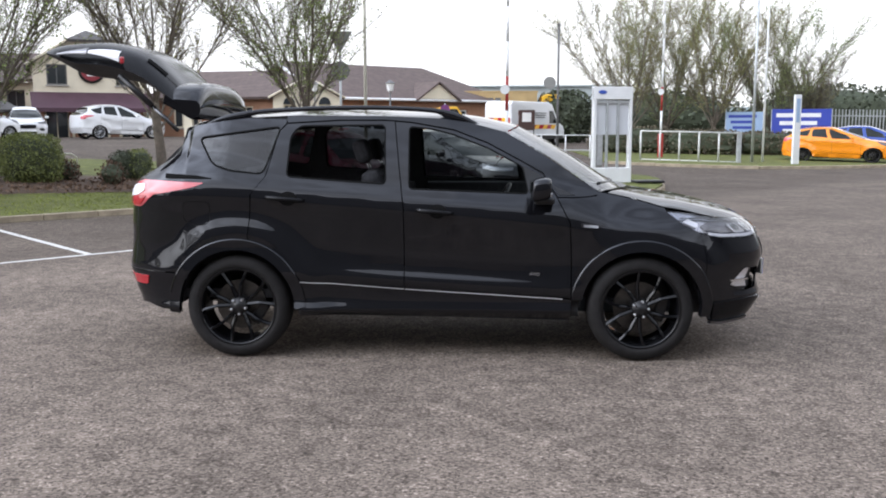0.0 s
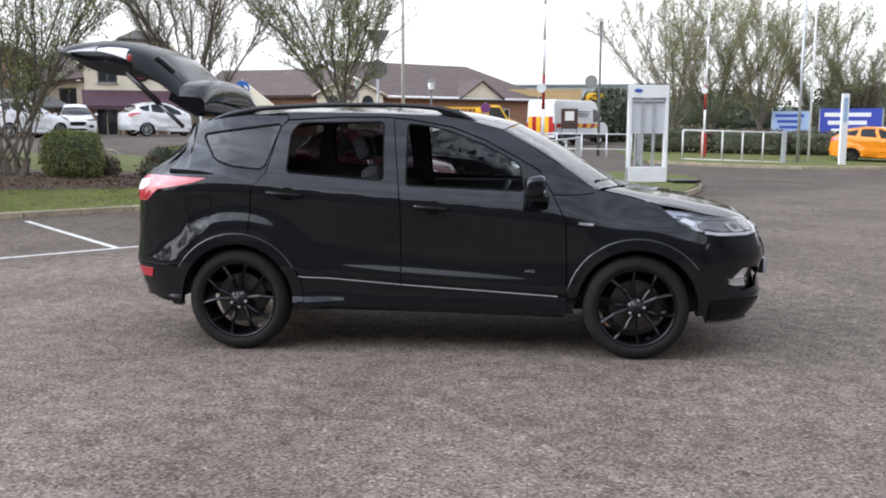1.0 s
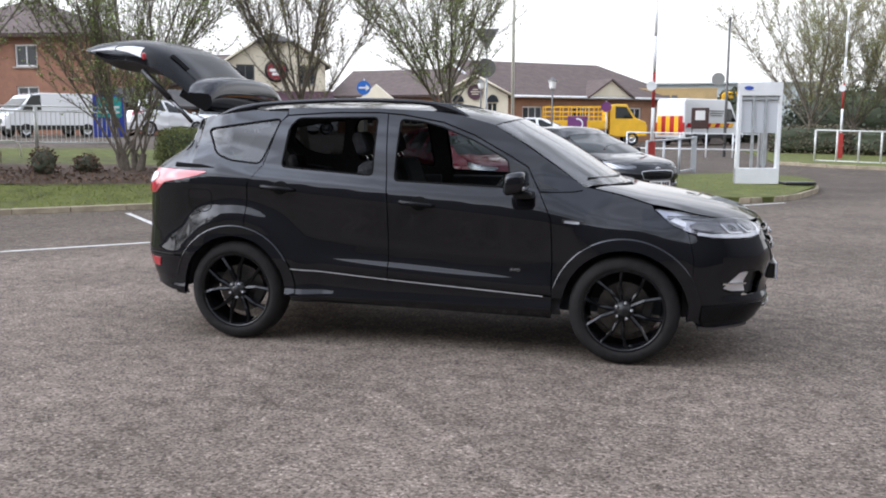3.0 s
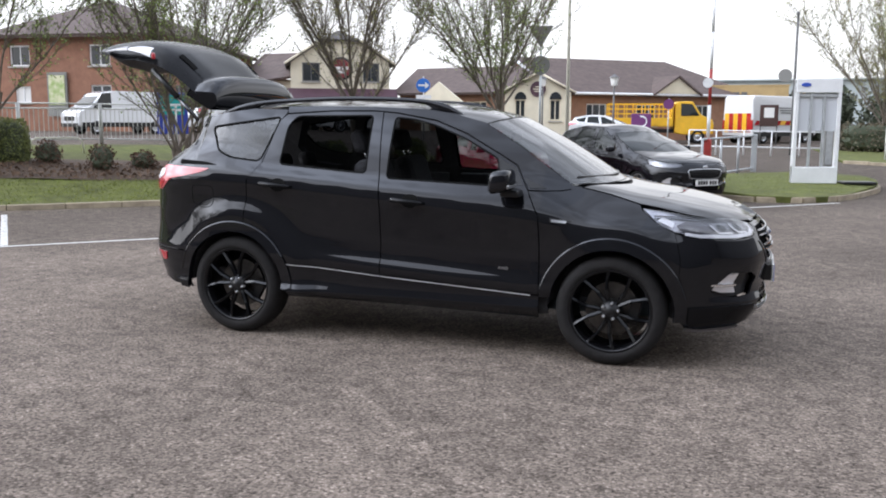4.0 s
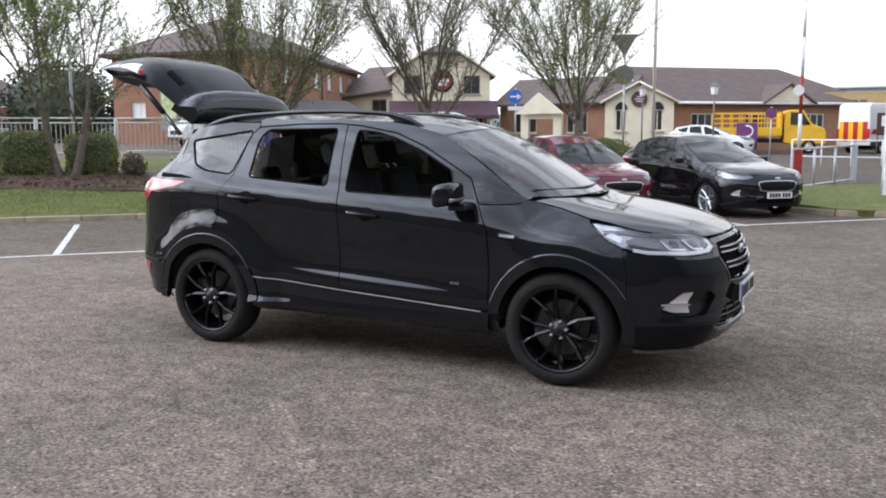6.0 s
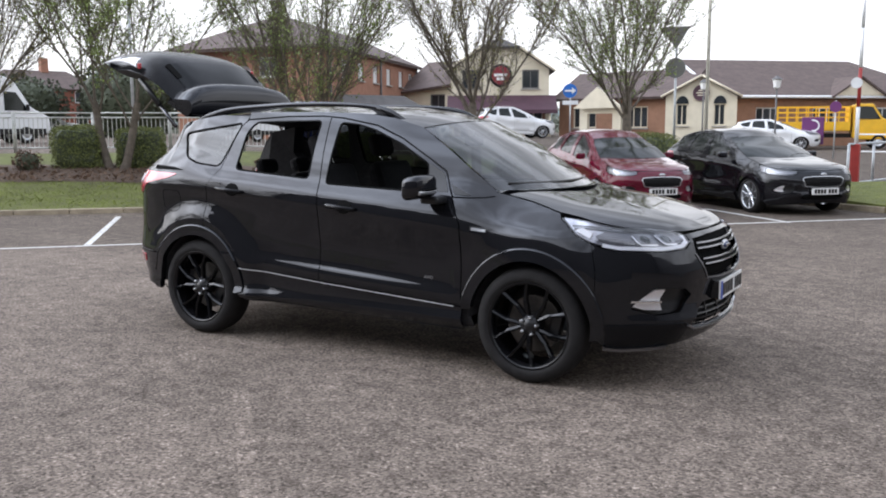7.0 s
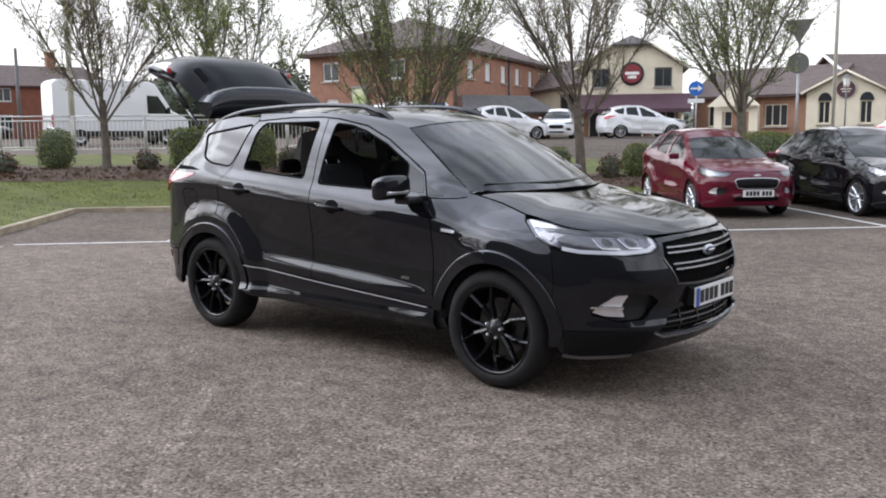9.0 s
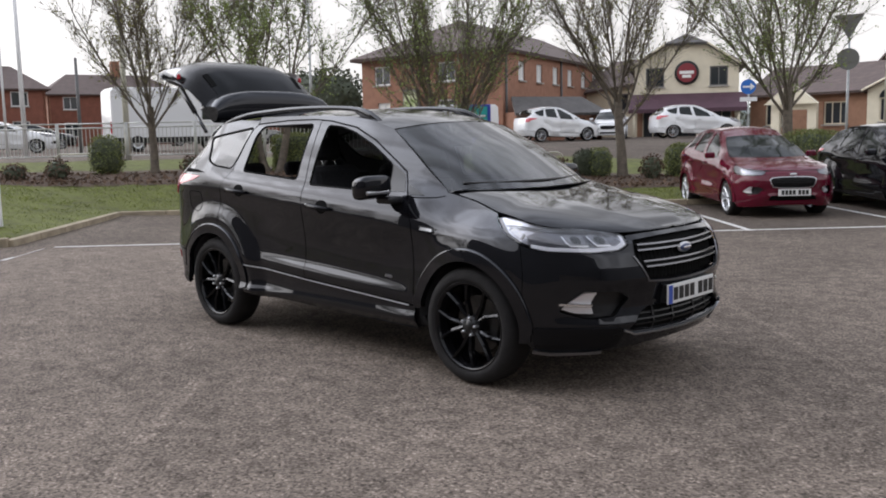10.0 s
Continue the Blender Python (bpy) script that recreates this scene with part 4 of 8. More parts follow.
    for z, y in ((0.846, 0.412), (0.817, 0.42), (0.756, 0.402), (0.727, 0.393)) if lod == 0 else ((0.752, 0.39), (0.718, 0.38), (0.684, 0.37), (0.65, 0.36), (0.616, 0.345)):
        p = path(z, y)
        band_part("grille_bar", p + flip(p[:-1]), 0.009 if lod == 0 else 0.012, M_GRILLE if lod == 0 else M_CLAD, car, out=0.004 if lod == 0 else -0.012, both=False, warp=warp)
    if lod == 0:
        for z, y in ((0.832, 0.417), (0.741, 0.398)):
            p = path(z, y)
            band_part("grille_slat", p + flip(p[:-1]), 0.03, M_RECESS, car, out=-0.006, both=False)
        for i in range(26):
            u = U(0.42) + (K.u0 - U(0.42)) * 2 * (i + 0.5) / 26
            band_part("grille_rib", [(u, 0.648), (u, 0.875)], 0.004, M_RECESS, car, out=-0.031, both=False)
        p = [(U(0.462), 0.79), (U(0.38), 0.645), (U(0.2), 0.632), (U(0), 0.63)]
        band_part("grille_rim", p + flip(p[:-1]), 0.008, M_DARKMETAL, car, out=0.006, both=False)
        p = [(U(0.53), 0.385), (U(0.45), 0.352), (U(0.2), 0.345), (U(0), 0.343)]
        band_part("bumper_lip", p + flip(p[:-1]), 0.009, M_SATIN, car, out=0.014, both=False, label="satin silver lower lip")
        for s in (1, -1):
            p = [(1.83, 0.262), (1.95, 0.252), (U(0.6), 0.262)]
            band_part("splitter", p if s == 1 else flip(p), 0.018, M_DARKMETAL, car, out=0.03, both=False)
            p = [(1.815, 0.4), (1.95, 0.402), (U(0.66), 0.408), (U(0.56), 0.405), (U(0.53), 0.36), (U(0.53), 0.29), (U(0.6), 0.268), (1.95, 0.256), (1.86, 0.266), (1.83, 0.3)]
            sk("bumper_plate", rounded(p if s == 1 else flip(p), 0.012), M_SATINBLK, out=0.014, rim=0.03, both=False, label="satin black lower bumper plate")
        for z in (0.4, 0.43, 0.46):
            p = path(z, 0.44)
            band_part("intake_slat", p + flip(p[:-1]), 0.008, M_CLAD, car, out=-0.028, both=False)
        for y in (0.3, 0.12, -0.12, -0.3):
            u = U(abs(y)) if y >= 0 else 2 * K.u0 - U(abs(y))
            band_part("intake_rib", [(u, 0.37), (u, 0.49)], 0.012, M_CLAD, car, out=-0.024, both=False)
    sk("arch_lip", arc_pts(1.345, 0.462, -4, 172, 22) + arc_pts(1.345, 0.395, 170, -6, 22), lower, out=0.015, rim=0.04, label="black wheel arch cladding" if suv else "")
    sk("arch_lip", arc_pts(-1.345, 0.468, 2, 184, 22) + arc_pts(-1.345, 0.395, 186, 0, 22), lower, out=0.012, rim=0.04, label="black wheel arch cladding" if suv else "")
    if lod == 0:
        # rolled edge where the cladding meets the body
        for cx, a0, a1 in ((1.345, 2, 168), (-1.345, 30, 168)):
            edge = [[K(u, z, o) for u, z in arc_pts(cx, r, a0, a1, 44)] for r, o in ((0.4715, 0.001), (0.4705, 0.0095), (0.468, 0.0135), (0.462, 0.016))]
            for s in (1, -1):
                surface_rows("arch_edge", [[(p.x, p.y * s, p.z) for p in r] for r in (edge if s == 1 else edge[::-1])], lower, car)
    sillp = [(-0.955, 0.545), (-0.22, 0.477), (0.885, 0.412)] + [(0.885, 0.3), (0.88, 0.265), (0, 0.285), (-0.9, 0.32), (-0.935, 0.36)]
    sk("sill", sillp, lower, lines=[[(u, z) for u in np.linspace(-0.93, 0.88, 60)] for z in (0.312, 0.325, 0.342, 0.36, 0.378, 0.395)] if lod == 0 else [], d=0.03 if lod == 0 else d)
    if suv:
        band_part("sill_moulding", [(-0.955, 0.528), (-0.224, 0.476)], 0.0045, M_STRIP, car, out=0.004, warp=warp, label="thin chrome strip along the doors")
        band_part("sill_moulding", [(-0.216, 0.475), (0.83, 0.415)], 0.0045, M_STRIP, car, out=0.004, warp=warp, label="thin chrome strip along the doors")
    rb = [(-1.775, 0.575), (K.ur(-2.1), 0.592)]
    rlow = [(K.ut, 0.33), (K.ur(-2.1), 0.35), (K.ur(-1.98), 0.36), (-1.86, 0.33), (-1.80, 0.33)] + arc_pts(-1.345, 0.468, 180, 151, 4)
    flipr = lambda pts: [(2 * K.ut - u, z) for u, z in pts][::-1]
    sk("rear_bumper", rb + [(K.ut, 0.6)] + flipr(rb) + flipr(rlow[1:]) + rlow, lower, both=False)
    sk("rear_panel", [(K.ur(-2.105), 0.605), (K.ur(-2.105), 0.74)] + [(K.ut, 0.74)] + flipr([(K.ur(-2.105), 0.605), (K.ur(-2.105), 0.74)]) + [(K.ut, 0.605)], paint, both=False)
    if lod == 0:
        sk("rear_reflector", rounded([(K.ur(-2.085), 0.50), (K.ur(-2.085), 0.56), (K.ur(-1.93), 0.552), (K.ur(-1.95), 0.49)], 0.012), M_REDLENS, out=0.006, rim=0.01)
        band_part("bumper_strip", [(-1.83, 0.585), (K.ur(-2.1), 0.60)], 0.006, M_CLAD, car, out=0.003)
    # headlamps
    head = rounded([(1.515, 0.992), (1.63, 0.905), (1.73, 0.862), (1.9, 0.822), (U(0.66), 0.816), (U(0.525), 0.826), (U(0.472), 0.852), (U(0.455), 0.895), (U(0.5), 0.915), (U(0.62), 0.938), (1.95, 0.95), (1.75, 0.977)], 0.012, 3)
    sk("headlamp_bowl", head, M_BOWL if lod == 0 else M_DARKMETAL, out=-0.035, rim=0, label="silver headlamp reflector")
    if lod < 2:
        sk("headlamp_lens", head, M_LENS, out=0.0, rim=0.035, label="clear headlamp lens")
        p = [(1.80, 0.85), (1.9, 0.836), (U(0.66), 0.83), (U(0.535), 0.838), (U(0.487), 0.858), (U(0.474), 0.895)]
        band_part("running_light", p, 0.019 if lod == 0 else 0.008, M_LAMPWHITE if lod == 0 else M_BEZEL, car, out=-0.006, warp=warp, label="white light strip")
    if lod == 0:
        sk("lamp_bezel", rounded([(1.78, 0.872), (1.76, 0.9), (1.86, 0.925), (U(0.62), 0.922), (U(0.5), 0.898), (U(0.49), 0.866), (U(0.54), 0.85), (U(0.66), 0.846), (1.9, 0.852)], 0.01), M_BEZEL, out=-0.026, rim=0.008, d=0.03)
        for y0, y1 in ((0.745, 0.668), (0.64, 0.562)):
            um, zm = (U(y0) + U(y1)) / 2, 0.884
            hw, hh = (U(y1) - U(y0)) / 2, 0.027
            frame_pts = [(um - hw, zm - hh * 0.9), (um - hw, zm + hh), (um + hw, zm + hh * 0.9), (um + hw * 0.92, zm - hh)]
            sk("lamp_unit", rounded(frame_pts, 0.008), M_DARKMETAL, out=-0.016, rim=0.02, d=0.03)
            sk("projector", [(um + 0.03 * math.cos(a), zm + 0.02 * math.sin(a)) for a in np.linspace(0, 2 * math.pi, 17)[:-1]], M_DARKGLASS, out=-0.011, rim=0.006, d=0.02)
            band_part("lamp_bracket", [(um - hw - 0.012, zm + hh * 0.7), (um - hw - 0.004, zm - hh * 0.6), (um - hw + 0.012, zm - hh * 1.15), (um + hw * 0.9, zm - hh * 1.2)], 0.008, M_LAMPCHROME, car, out=-0.008)
        band_part("lamp_brow", [(1.6, 0.95), (1.75, 0.95), (1.9, 0.938), (U(0.62), 0.925), (U(0.52), 0.905)], 0.009, M_CLAD, car, out=-0.006)
        sk("lamp_indicator", rounded([(1.62, 0.925), (1.72, 0.885), (1.745, 0.915), (1.66, 0.945)], 0.008), M_LAMPWHITE, out=-0.018, rim=0.012, d=0.03)
    # bonnet, windscreen and roof
    T = np.linspace(-1, 1, 25 if lod == 0 else 11)
    centre = smooth_curve(((1.1, 1.142), (1.25, 1.125), (1.42, 1.098), (1.68, 1.06), (1.915, 1.012), (2.07, 0.966), (2.16, 0.92), (2.24, 0.905)))
    shape = lambda t: lerp(((0, 1.0), (0.2, 0.995), (0.4, 0.975), (0.46, 0.88), (0.6, 0.77), (0.74, 0.65), (0.8, 0.56), (0.92, 0.28), (1, 0)), abs(t))
    rows = []
    for u in list(np.linspace(1.068, 1.5, 10)) + list(np.linspace(1.55, K.u0 - 0.03, 18)):
        b = K(u, lerp(HOODZ, u) + 0.002)
        bow = 0.2 * (1 - step(1.06, 1.5, b.x))
        row = []
        for t in T:
            x = b.x + bow * (1 - t * t)
            zc = max(centre(x), b.z)
            row.append((x, -b.y * t, b.z + (zc - b.z) * shape(t)))
        rows.append(row)
    surface_rows("bonnet", rows, paint, car, warp)
    rows = []
    for a in np.linspace(0, 1, 14):
        u = 0.455 + (1.055 - 0.455) * a
        b = K(u, lerp(CANT, u) - 0.002)
        row = []
        for t in T:
            row.append((b.x + (0.1 + 0.13 * a) * (1 - abs(t) ** 2.6), -b.y * t * 0.985, b.z + (0.045 - 0.05 * a) * (1 - t * t) + 0.012 * math.sin(math.pi * a)))
        rows.append(row)
    surface_rows("windscreen", rows, M_GLASS if lod == 0 else M_DARKGLASS, car, warp, label="clear windscreen")
    rows = []
    for u in list(np.linspace(-1.735, 0.3, 22)) + [0.36, 0.41, 0.452]:
        b = K(u, lerp(CANT, u))
        f = step(-0.3, 0.45, u)
        rows.append([(b.x + 0.1 * f * (1 - t * t), -b.y * t, b.z + (0.05 - 0.005 * f) * (1 - abs(t) ** 2.2)) for t in T])
    surface_rows("roof", rows, paint, car, warp)
    # cowl and wipers
    if lod == 0:
        rows = []
        for e, dz in ((0.0, -0.02), (0.05, -0.012), (0.09, 0.003)):
            b = K(1.03 + e, lerp(CANT, 1.03 + e))
            rows.append([(b.x + 0.225 * (1 - t * t), -b.y * t, b.z - 0.005 * (1 - t * t) + dz) for t in T])
        surface_rows("scuttle", rows, M_CLAD, car, warp)
        for y0, y1 in ((-0.6, 0.02), (-0.05, 0.55)):
            f = lambda y: Vector((1.06 + 0.225 * (1 - (y / 0.72) ** 2) - 0.05, y, 1.158 - 0.008 * (1 - (y / 0.72) ** 2)))
            tube("wiper", [f(y0 + (y1 - y0) * i / 10) + Vector((0, 0, 0.012)) for i in range(11)], 0.009, M_CLAD, car, "black wiper blade", sides=6)
    # sealed underside, wheel wells and inner skin
    inner = [(-1.78, 0.3), (-1.78, 1.2), (-1.0, 1.19), (-0.36, 1.14), (0.49, 1.075), (0.9, 1.05), (1.5, 0.97), (1.72, 0.84), (1.74, 0.3), (0, 0.27)]
    grow_ = lambda poly, e: [((u - sum(p[0] for p in poly) / len(poly)) * e + sum(p[0] for p in poly) / len(poly), (z - sum(p[1] for p in poly) / len(poly)) * e + sum(p[1] for p in poly) / len(poly)) for u, z in poly]
    frame_in = [(-1.7, 1.2), (-1.0, 1.16), (-0.36, 1.1), (0.49, 1.05), (1.03, 1.07)] + [(u, lerp(CANT, u) - 0.006) for u in (1.03, 0.84, 0.7, 0.57, 0.45, 0.33, 0.22, 0.0, -0.37, -0.99, -1.5, -1.7)]
    sk("side_frame", frame_in, M_TRIM, out=-0.02, rim=0, holes=[grow_(rwin, 1.03), grow_(fwin, 1.03), grow_(qglass, 1.02)], d=0.1)
    wells = [arc_pts(cx, 0.41, 0, 360, 30)[:-1] for cx in (-1.345, 1.345)]
    sk("inner_skin", inner, M_TRIM, out=-0.05, rim=0, holes=wells, d=0.12)
    for cx in (-1.345, 1.345):
        for s in (-1, 1):
            ys = (0.87 * s, 0.5 * s)
            vs = [(x, y, z) for x, z in arc_pts(cx, 0.405, 2, 178, 18) for y in ys]
            fs = [(2 * i, 2 * i + 1, 2 * i + 3, 2 * i + 2) for i in range(18)]
            k = len(vs)
            vs += [(x, 0.5 * s, z) for x, z in arc_pts(cx, 0.405, 2, 178, 18)]
            fs.append(tuple(range(k, k + 19)))
            if warp:
                vs = [warp(*v) for v in vs]
            obj("wheel_well", vs, fs, M_TRIM, car, smooth=False)
    vs = [(-2.05, -0.62, 0.36), (2.05, -0.55, 0.27), (2.05, 0.55, 0.27), (-2.05, 0.62, 0.36), (-0.9, -0.83, 0.3), (0.86, -0.83, 0.27), (0.86, 0.83, 0.27), (-0.9, 0.83, 0.3),
          (-0.92, -0.55, 0.3), (0.9, -0.55, 0.27), (0.9, 0.55, 0.27), (-0.92, 0.55, 0.3)]
    if warp:
        vs = [warp(*v) for v in vs]
    obj("underbody", vs, [(0, 3, 11, 8), (8, 11, 10, 9), (9, 10, 2, 1), (4, 8, 9, 5), (11, 7, 6, 10)], M_TRIM, car)
    # engine bay bulkhead, so that nothing shows through the nose
    vs = [(1.7, -0.72, 0.3), (1.7, 0.72, 0.3), (1.7, 0.6, 0.93), (1.7, -0.6, 0.93), (2.08, -0.5, 0.3), (2.08, 0.5, 0.3), (2.05, 0.42, 0.86), (2.05, -0.42, 0.86)]
    if warp:
        vs = [warp(*v) for v in vs]
    obj("radiator", vs, [(0, 1, 2, 3), (4, 5, 6, 7), (0, 4, 7, 3), (1, 5, 6, 2), (3, 2, 6, 7)], M_TRIM, car)
    # wheels
    wz = 0.345
    for cx in (-1.345, 1.345):
        for s in (-1, 1):
            p = Vector((cx, s * (0.872 if warp else 0.882), wz if warp else 0.35))
            if warp:
                p = Vector(warp(*p))
                p.z = 0.345 * (WARP_WHEEL if warp else 1)
            mm = Matrix.Translation(p) @ pose(0, 0, 0, 0, 13 if cx > 0 else 31, 0)
            if s == 1:
                mm = Matrix.Translation(p) @ pose(0, 0, 0, 0, 0, 180) @ pose(0, 0, 0, 0, 20, 0)
            if warp:
                mm = mm @ Matrix.Diagonal((WARP_WHEEL, 1, WARP_WHEEL, 1))
            wheel(car, mm, style, steps)
    # door glass on the far side, tinted behind
    for nm, poly, gm in (("front_glass", fwin, M_GLASS), ("rear_glass", rwin, M_PRIV)):
        P, F, N = sheet(poly, [], lambda a, b: SKIN(a, b, -0.012), (), 0.08, 0)
        for s in ((-1,) if gate_open else (1, -1)):
            vs = [(p.x, p.y * s, p.z) for p in P]
            if warp:
                vs = [warp(*v) for v in vs]
            obj(nm, vs, F, gm if lod == 0 else M_DARKGLASS, car, "clear door glass" if gm is M_GLASS else "dark tinted door glass", True)
    return car


WARP_WHEEL = 1.0


def main_car():
    car = build_car("parked_suv", "glossy black compact SUV with black alloys, tailgate raised, side windows down", pose(0, 0, 0), gate_open=True, d=0.024)
    # raised tailgate: shell swept across the car
    outer = smooth_curve(((-2.8, 2.085), (-2.7, 2.118), (-2.42, 2.135), (-2.2, 2.1), (-2.05, 2.03), (-1.9, 1.9), (-1.78, 1.775), (-1.66, 1.66)))
    inn = smooth_curve(((-2.8, 2.04), (-2.7, 1.97), (-2.55, 1.865), (-2.35, 1.84), (-2.2, 1.815), (-2.05, 1.775), (-1.9, 1.69), (-1.78, 1.625), (-1.66, 1.585)))
    wid = smooth_curve(((-2.8, 0.5), (-2.7, 0.545), (-2.5, 0.58), (-2.2, 0.635), (-2.05, 0.64), (-1.66, 0.58)))
    xs = np.linspace(-2.8, -1.66, 28)
    rows_o, rows_i = [], []
    for x in xs:
        w, zo, zi = wid(x), outer(x), inn(x)
        ro, ri = [], []
        for t in np.linspace(-1, 1, 25):
            e = abs(t) ** 5
            ro.append((x + 0.06 * e * (1 - (x + 2.8) / 1.14), w * t, zo - (zo - zi) * 0.55 * e + 0.025 * (1 - t * t)))
            hollow = 0.75 * (1 - abs(t) ** 6)
            ri.append((x + 0.06 * e * (1 - (x + 2.8) / 1.14), w * t * 0.995, zi + (zo - zi) * (0.45 * abs(t) ** 5) + (zo - zi) * 0.28 * hollow))
        rows_o.append(ro), rows_i.append(ri)
    gate = surface_rows("tailgate", rows_o, M_SATINBLK, car, label="raised black tailgate")
    surface_rows("tailgate_trim", [r[::-1] for r in rows_i], M_TRIM, gate, label="dark plastic inner lining")
    gw = [[(p[0], p[1], p[2] + 0.004) for p in r[3:-3]] for r, x in zip(rows_o, xs) if -2.08 < x < -1.74]
    surface_rows("rear_screen", gw, M_REARGLASS, gate, label="dark rear window glass")
    for s in (1, -1):
        for nm, lm, x0, x1, h0, h1 in (("gate_moulding", M_DARKMETAL, -2.64, -2.41, 0.006, 0.018), ("gate_lamp", M_LAMPWHITE, -2.4, -2.17, 0.01, 0.027)):
            bm = bmesh.new()
            vs = []
            for x in np.linspace(x0, x1, 9):
                w, zo, zi = wid(x), outer(x), inn(x)
                h = h0 + (h1 - h0) * (x - x0) / (x1 - x0)
                zm = zo - 0.075
                vs.append([bm.verts.new((x, s * (w + 0.012), zm - h)), bm.verts.new((x, s * (w + 0.014), zm)), bm.verts.new((x, s * (w - 0.01), zm + h * 1.2)), bm.verts.new((x, s * (w - 0.04), zm + h * 1.7))])
            for a, b in zip(vs, vs[1:]):
                for k in range(3):
                    bm.faces.new((a[k], a[k + 1], b[k + 1], b[k]) if s < 0 else (a[k], b[k], b[k + 1], a[k + 1]))
            lampo = part(nm, bm, lm, gate, "clear and red tail lamp on the tailgate" if nm == "gate_lamp" else "", smooth=True)
        box("red_end", (0.03, 0.03, 0.05), (-2.155, s * 0.635, 2.0), M_REDLENS, lampo, bevel=0.012)
        col = (20, 21) if s > 0 else (3, 4)
        slot = [[Vector(rows_o[i][k]) + Vector((0, s * 0.004, 0.008)) for k in col] for i in range(18, 22)]
        surface_rows("gate_slot", slot if s > 0 else [r[::-1] for r in slot], M_RECESS, gate)
        tube("gas_strut", [(-2.19, s * 0.6, 1.9), (-1.97, s * 0.61, 1.694)], 0.022, M_CLAD, car, "black gas strut", sides=8)
        tube("strut_rod", [(-1.97, s * 0.61, 1.694), (-1.79, s * 0.62, 1.525)], 0.015, M_DARKCHROME, car, sides=8)
    # roof spoiler, standing over the hinge with the gate
    rows = []
    for t in np.linspace(-1, 1, 25):
        e = abs(t) ** 3.2
        top = 1.868 - 0.085 * e - 0.05 * abs(t) ** 12
        prof = [(-1.7, 1.6), (-1.652, 1.63), (-1.636, 1.6 + (top - 1.6) * 0.45), (-1.64, 1.6 + (top - 1.6) * 0.78), (-1.664, 1.6 + (top - 1.6) * 0.95), (-1.72, top), (-1.82, top + 0.006), (-1.9, top - 0.02)]
        rows.append([(x, 0.6 * t, z) for x, z in prof])
    surface_rows("roof_spoiler", rows, M_PAINT, gate, label="black roof spoiler")
    for t in (0, -1):
        r = rows[t]
        obj("spoiler_end", r, [tuple(range(len(r)))], M_SATINBLK, gate)
    # roof rails
    zs = smooth_curve(((-1.6, 1.585), (-1.5, 1.622), (-1.3, 1.662), (-0.99, 1.684), (-0.68, 1.694), (-0.295, 1.69), (0.012, 1.668), (0.15, 1.634), (0.27, 1.57)))
    for s in (1, -1):
        bm = bmesh.new()
        prev = None
        for x in np.linspace(-1.6, 0.27, 34):
            b = SKIN(x, lerp(CANT, x) - 0.002)
            y = (abs(b.y) - 0.05)
            top = zs(x)
            th = 0.032
            if x < -1.25 or x > -0.03:
                k = max(step(-1.25, -1.5, x) if x < -1.25 else 0, step(-0.03, 0.15, x) if x > -0.03 else 0)
                th = 0.032 + k * 0.07
            bot = max(top - th, b.z - 0.012)
            ring = [bm.verts.new((x, s * (y + 0.018), bot)), bm.verts.new((x, s * (y + 0.02), top - 0.012)), bm.verts.new((x, s * (y + 0.008), top)), bm.verts.new((x, s * (y - 0.012), top)), bm.verts.new((x, s * (y - 0.022), top - 0.012)), bm.verts.new((x, s * (y - 0.02), bot))]
            if prev:
                for k in range(6):
                    bm.faces.new((prev[k], prev[(k + 1) % 6], ring[(k + 1) % 6], ring[k]) if s < 0 else (prev[k], ring[k], ring[(k + 1) % 6], prev[(k + 1) % 6]))
            prev = ring
        part("roof_rail", bm, M_PAINT, car, "gloss black roof rail", smooth=True)
    # mirrors
    for s in (1, -1):
        bm = bmesh.new()
        bmesh.ops.create_uvsphere(bm, u_segments=24, v_segments=16, radius=1)
        for v in bm.verts:
            x, y, z = v.co
            f = lambda a: math.copysign(abs(a) ** 0.5, a)
            fx = f(x)
            v.co = (0.655 + (0.085 if fx > 0 else 0.05) * fx, s * (-0.99 + 0.128 * f(y)), 1.152 + 0.072 * f(z) + 0.012 * fx)
        if s < 0:
            bmesh.ops.reverse_faces(bm, faces=bm.faces)
        mir = part("door_mirror", bm, M_PAINT, car, "gloss black door mirror with a silver indicator strip", smooth=True)
        box("mirror_indicator", (0.03, 0.19, 0.026), (0.724, -s * 0.995, 1.124), M_SATIN, mir, bevel=0.008)
        box("mirror_line", (0.03, 0.2, 0.006), (0.727, -s * 0.995, 1.143), M_RECESS, mir, bevel=0.002)
        box("mirror_glass", (0.006, 0.18, 0.11), (0.607, -s * 0.985, 1.15), M_DARKGLASS, mir)
        bm = bmesh.new()
        add_box(bm, (0.13, 0.12, 0.045), (0.7, -s * 0.875, 1.07), bevel=0.015)
        part("mirror_arm", bm, M_CLAD, mir)
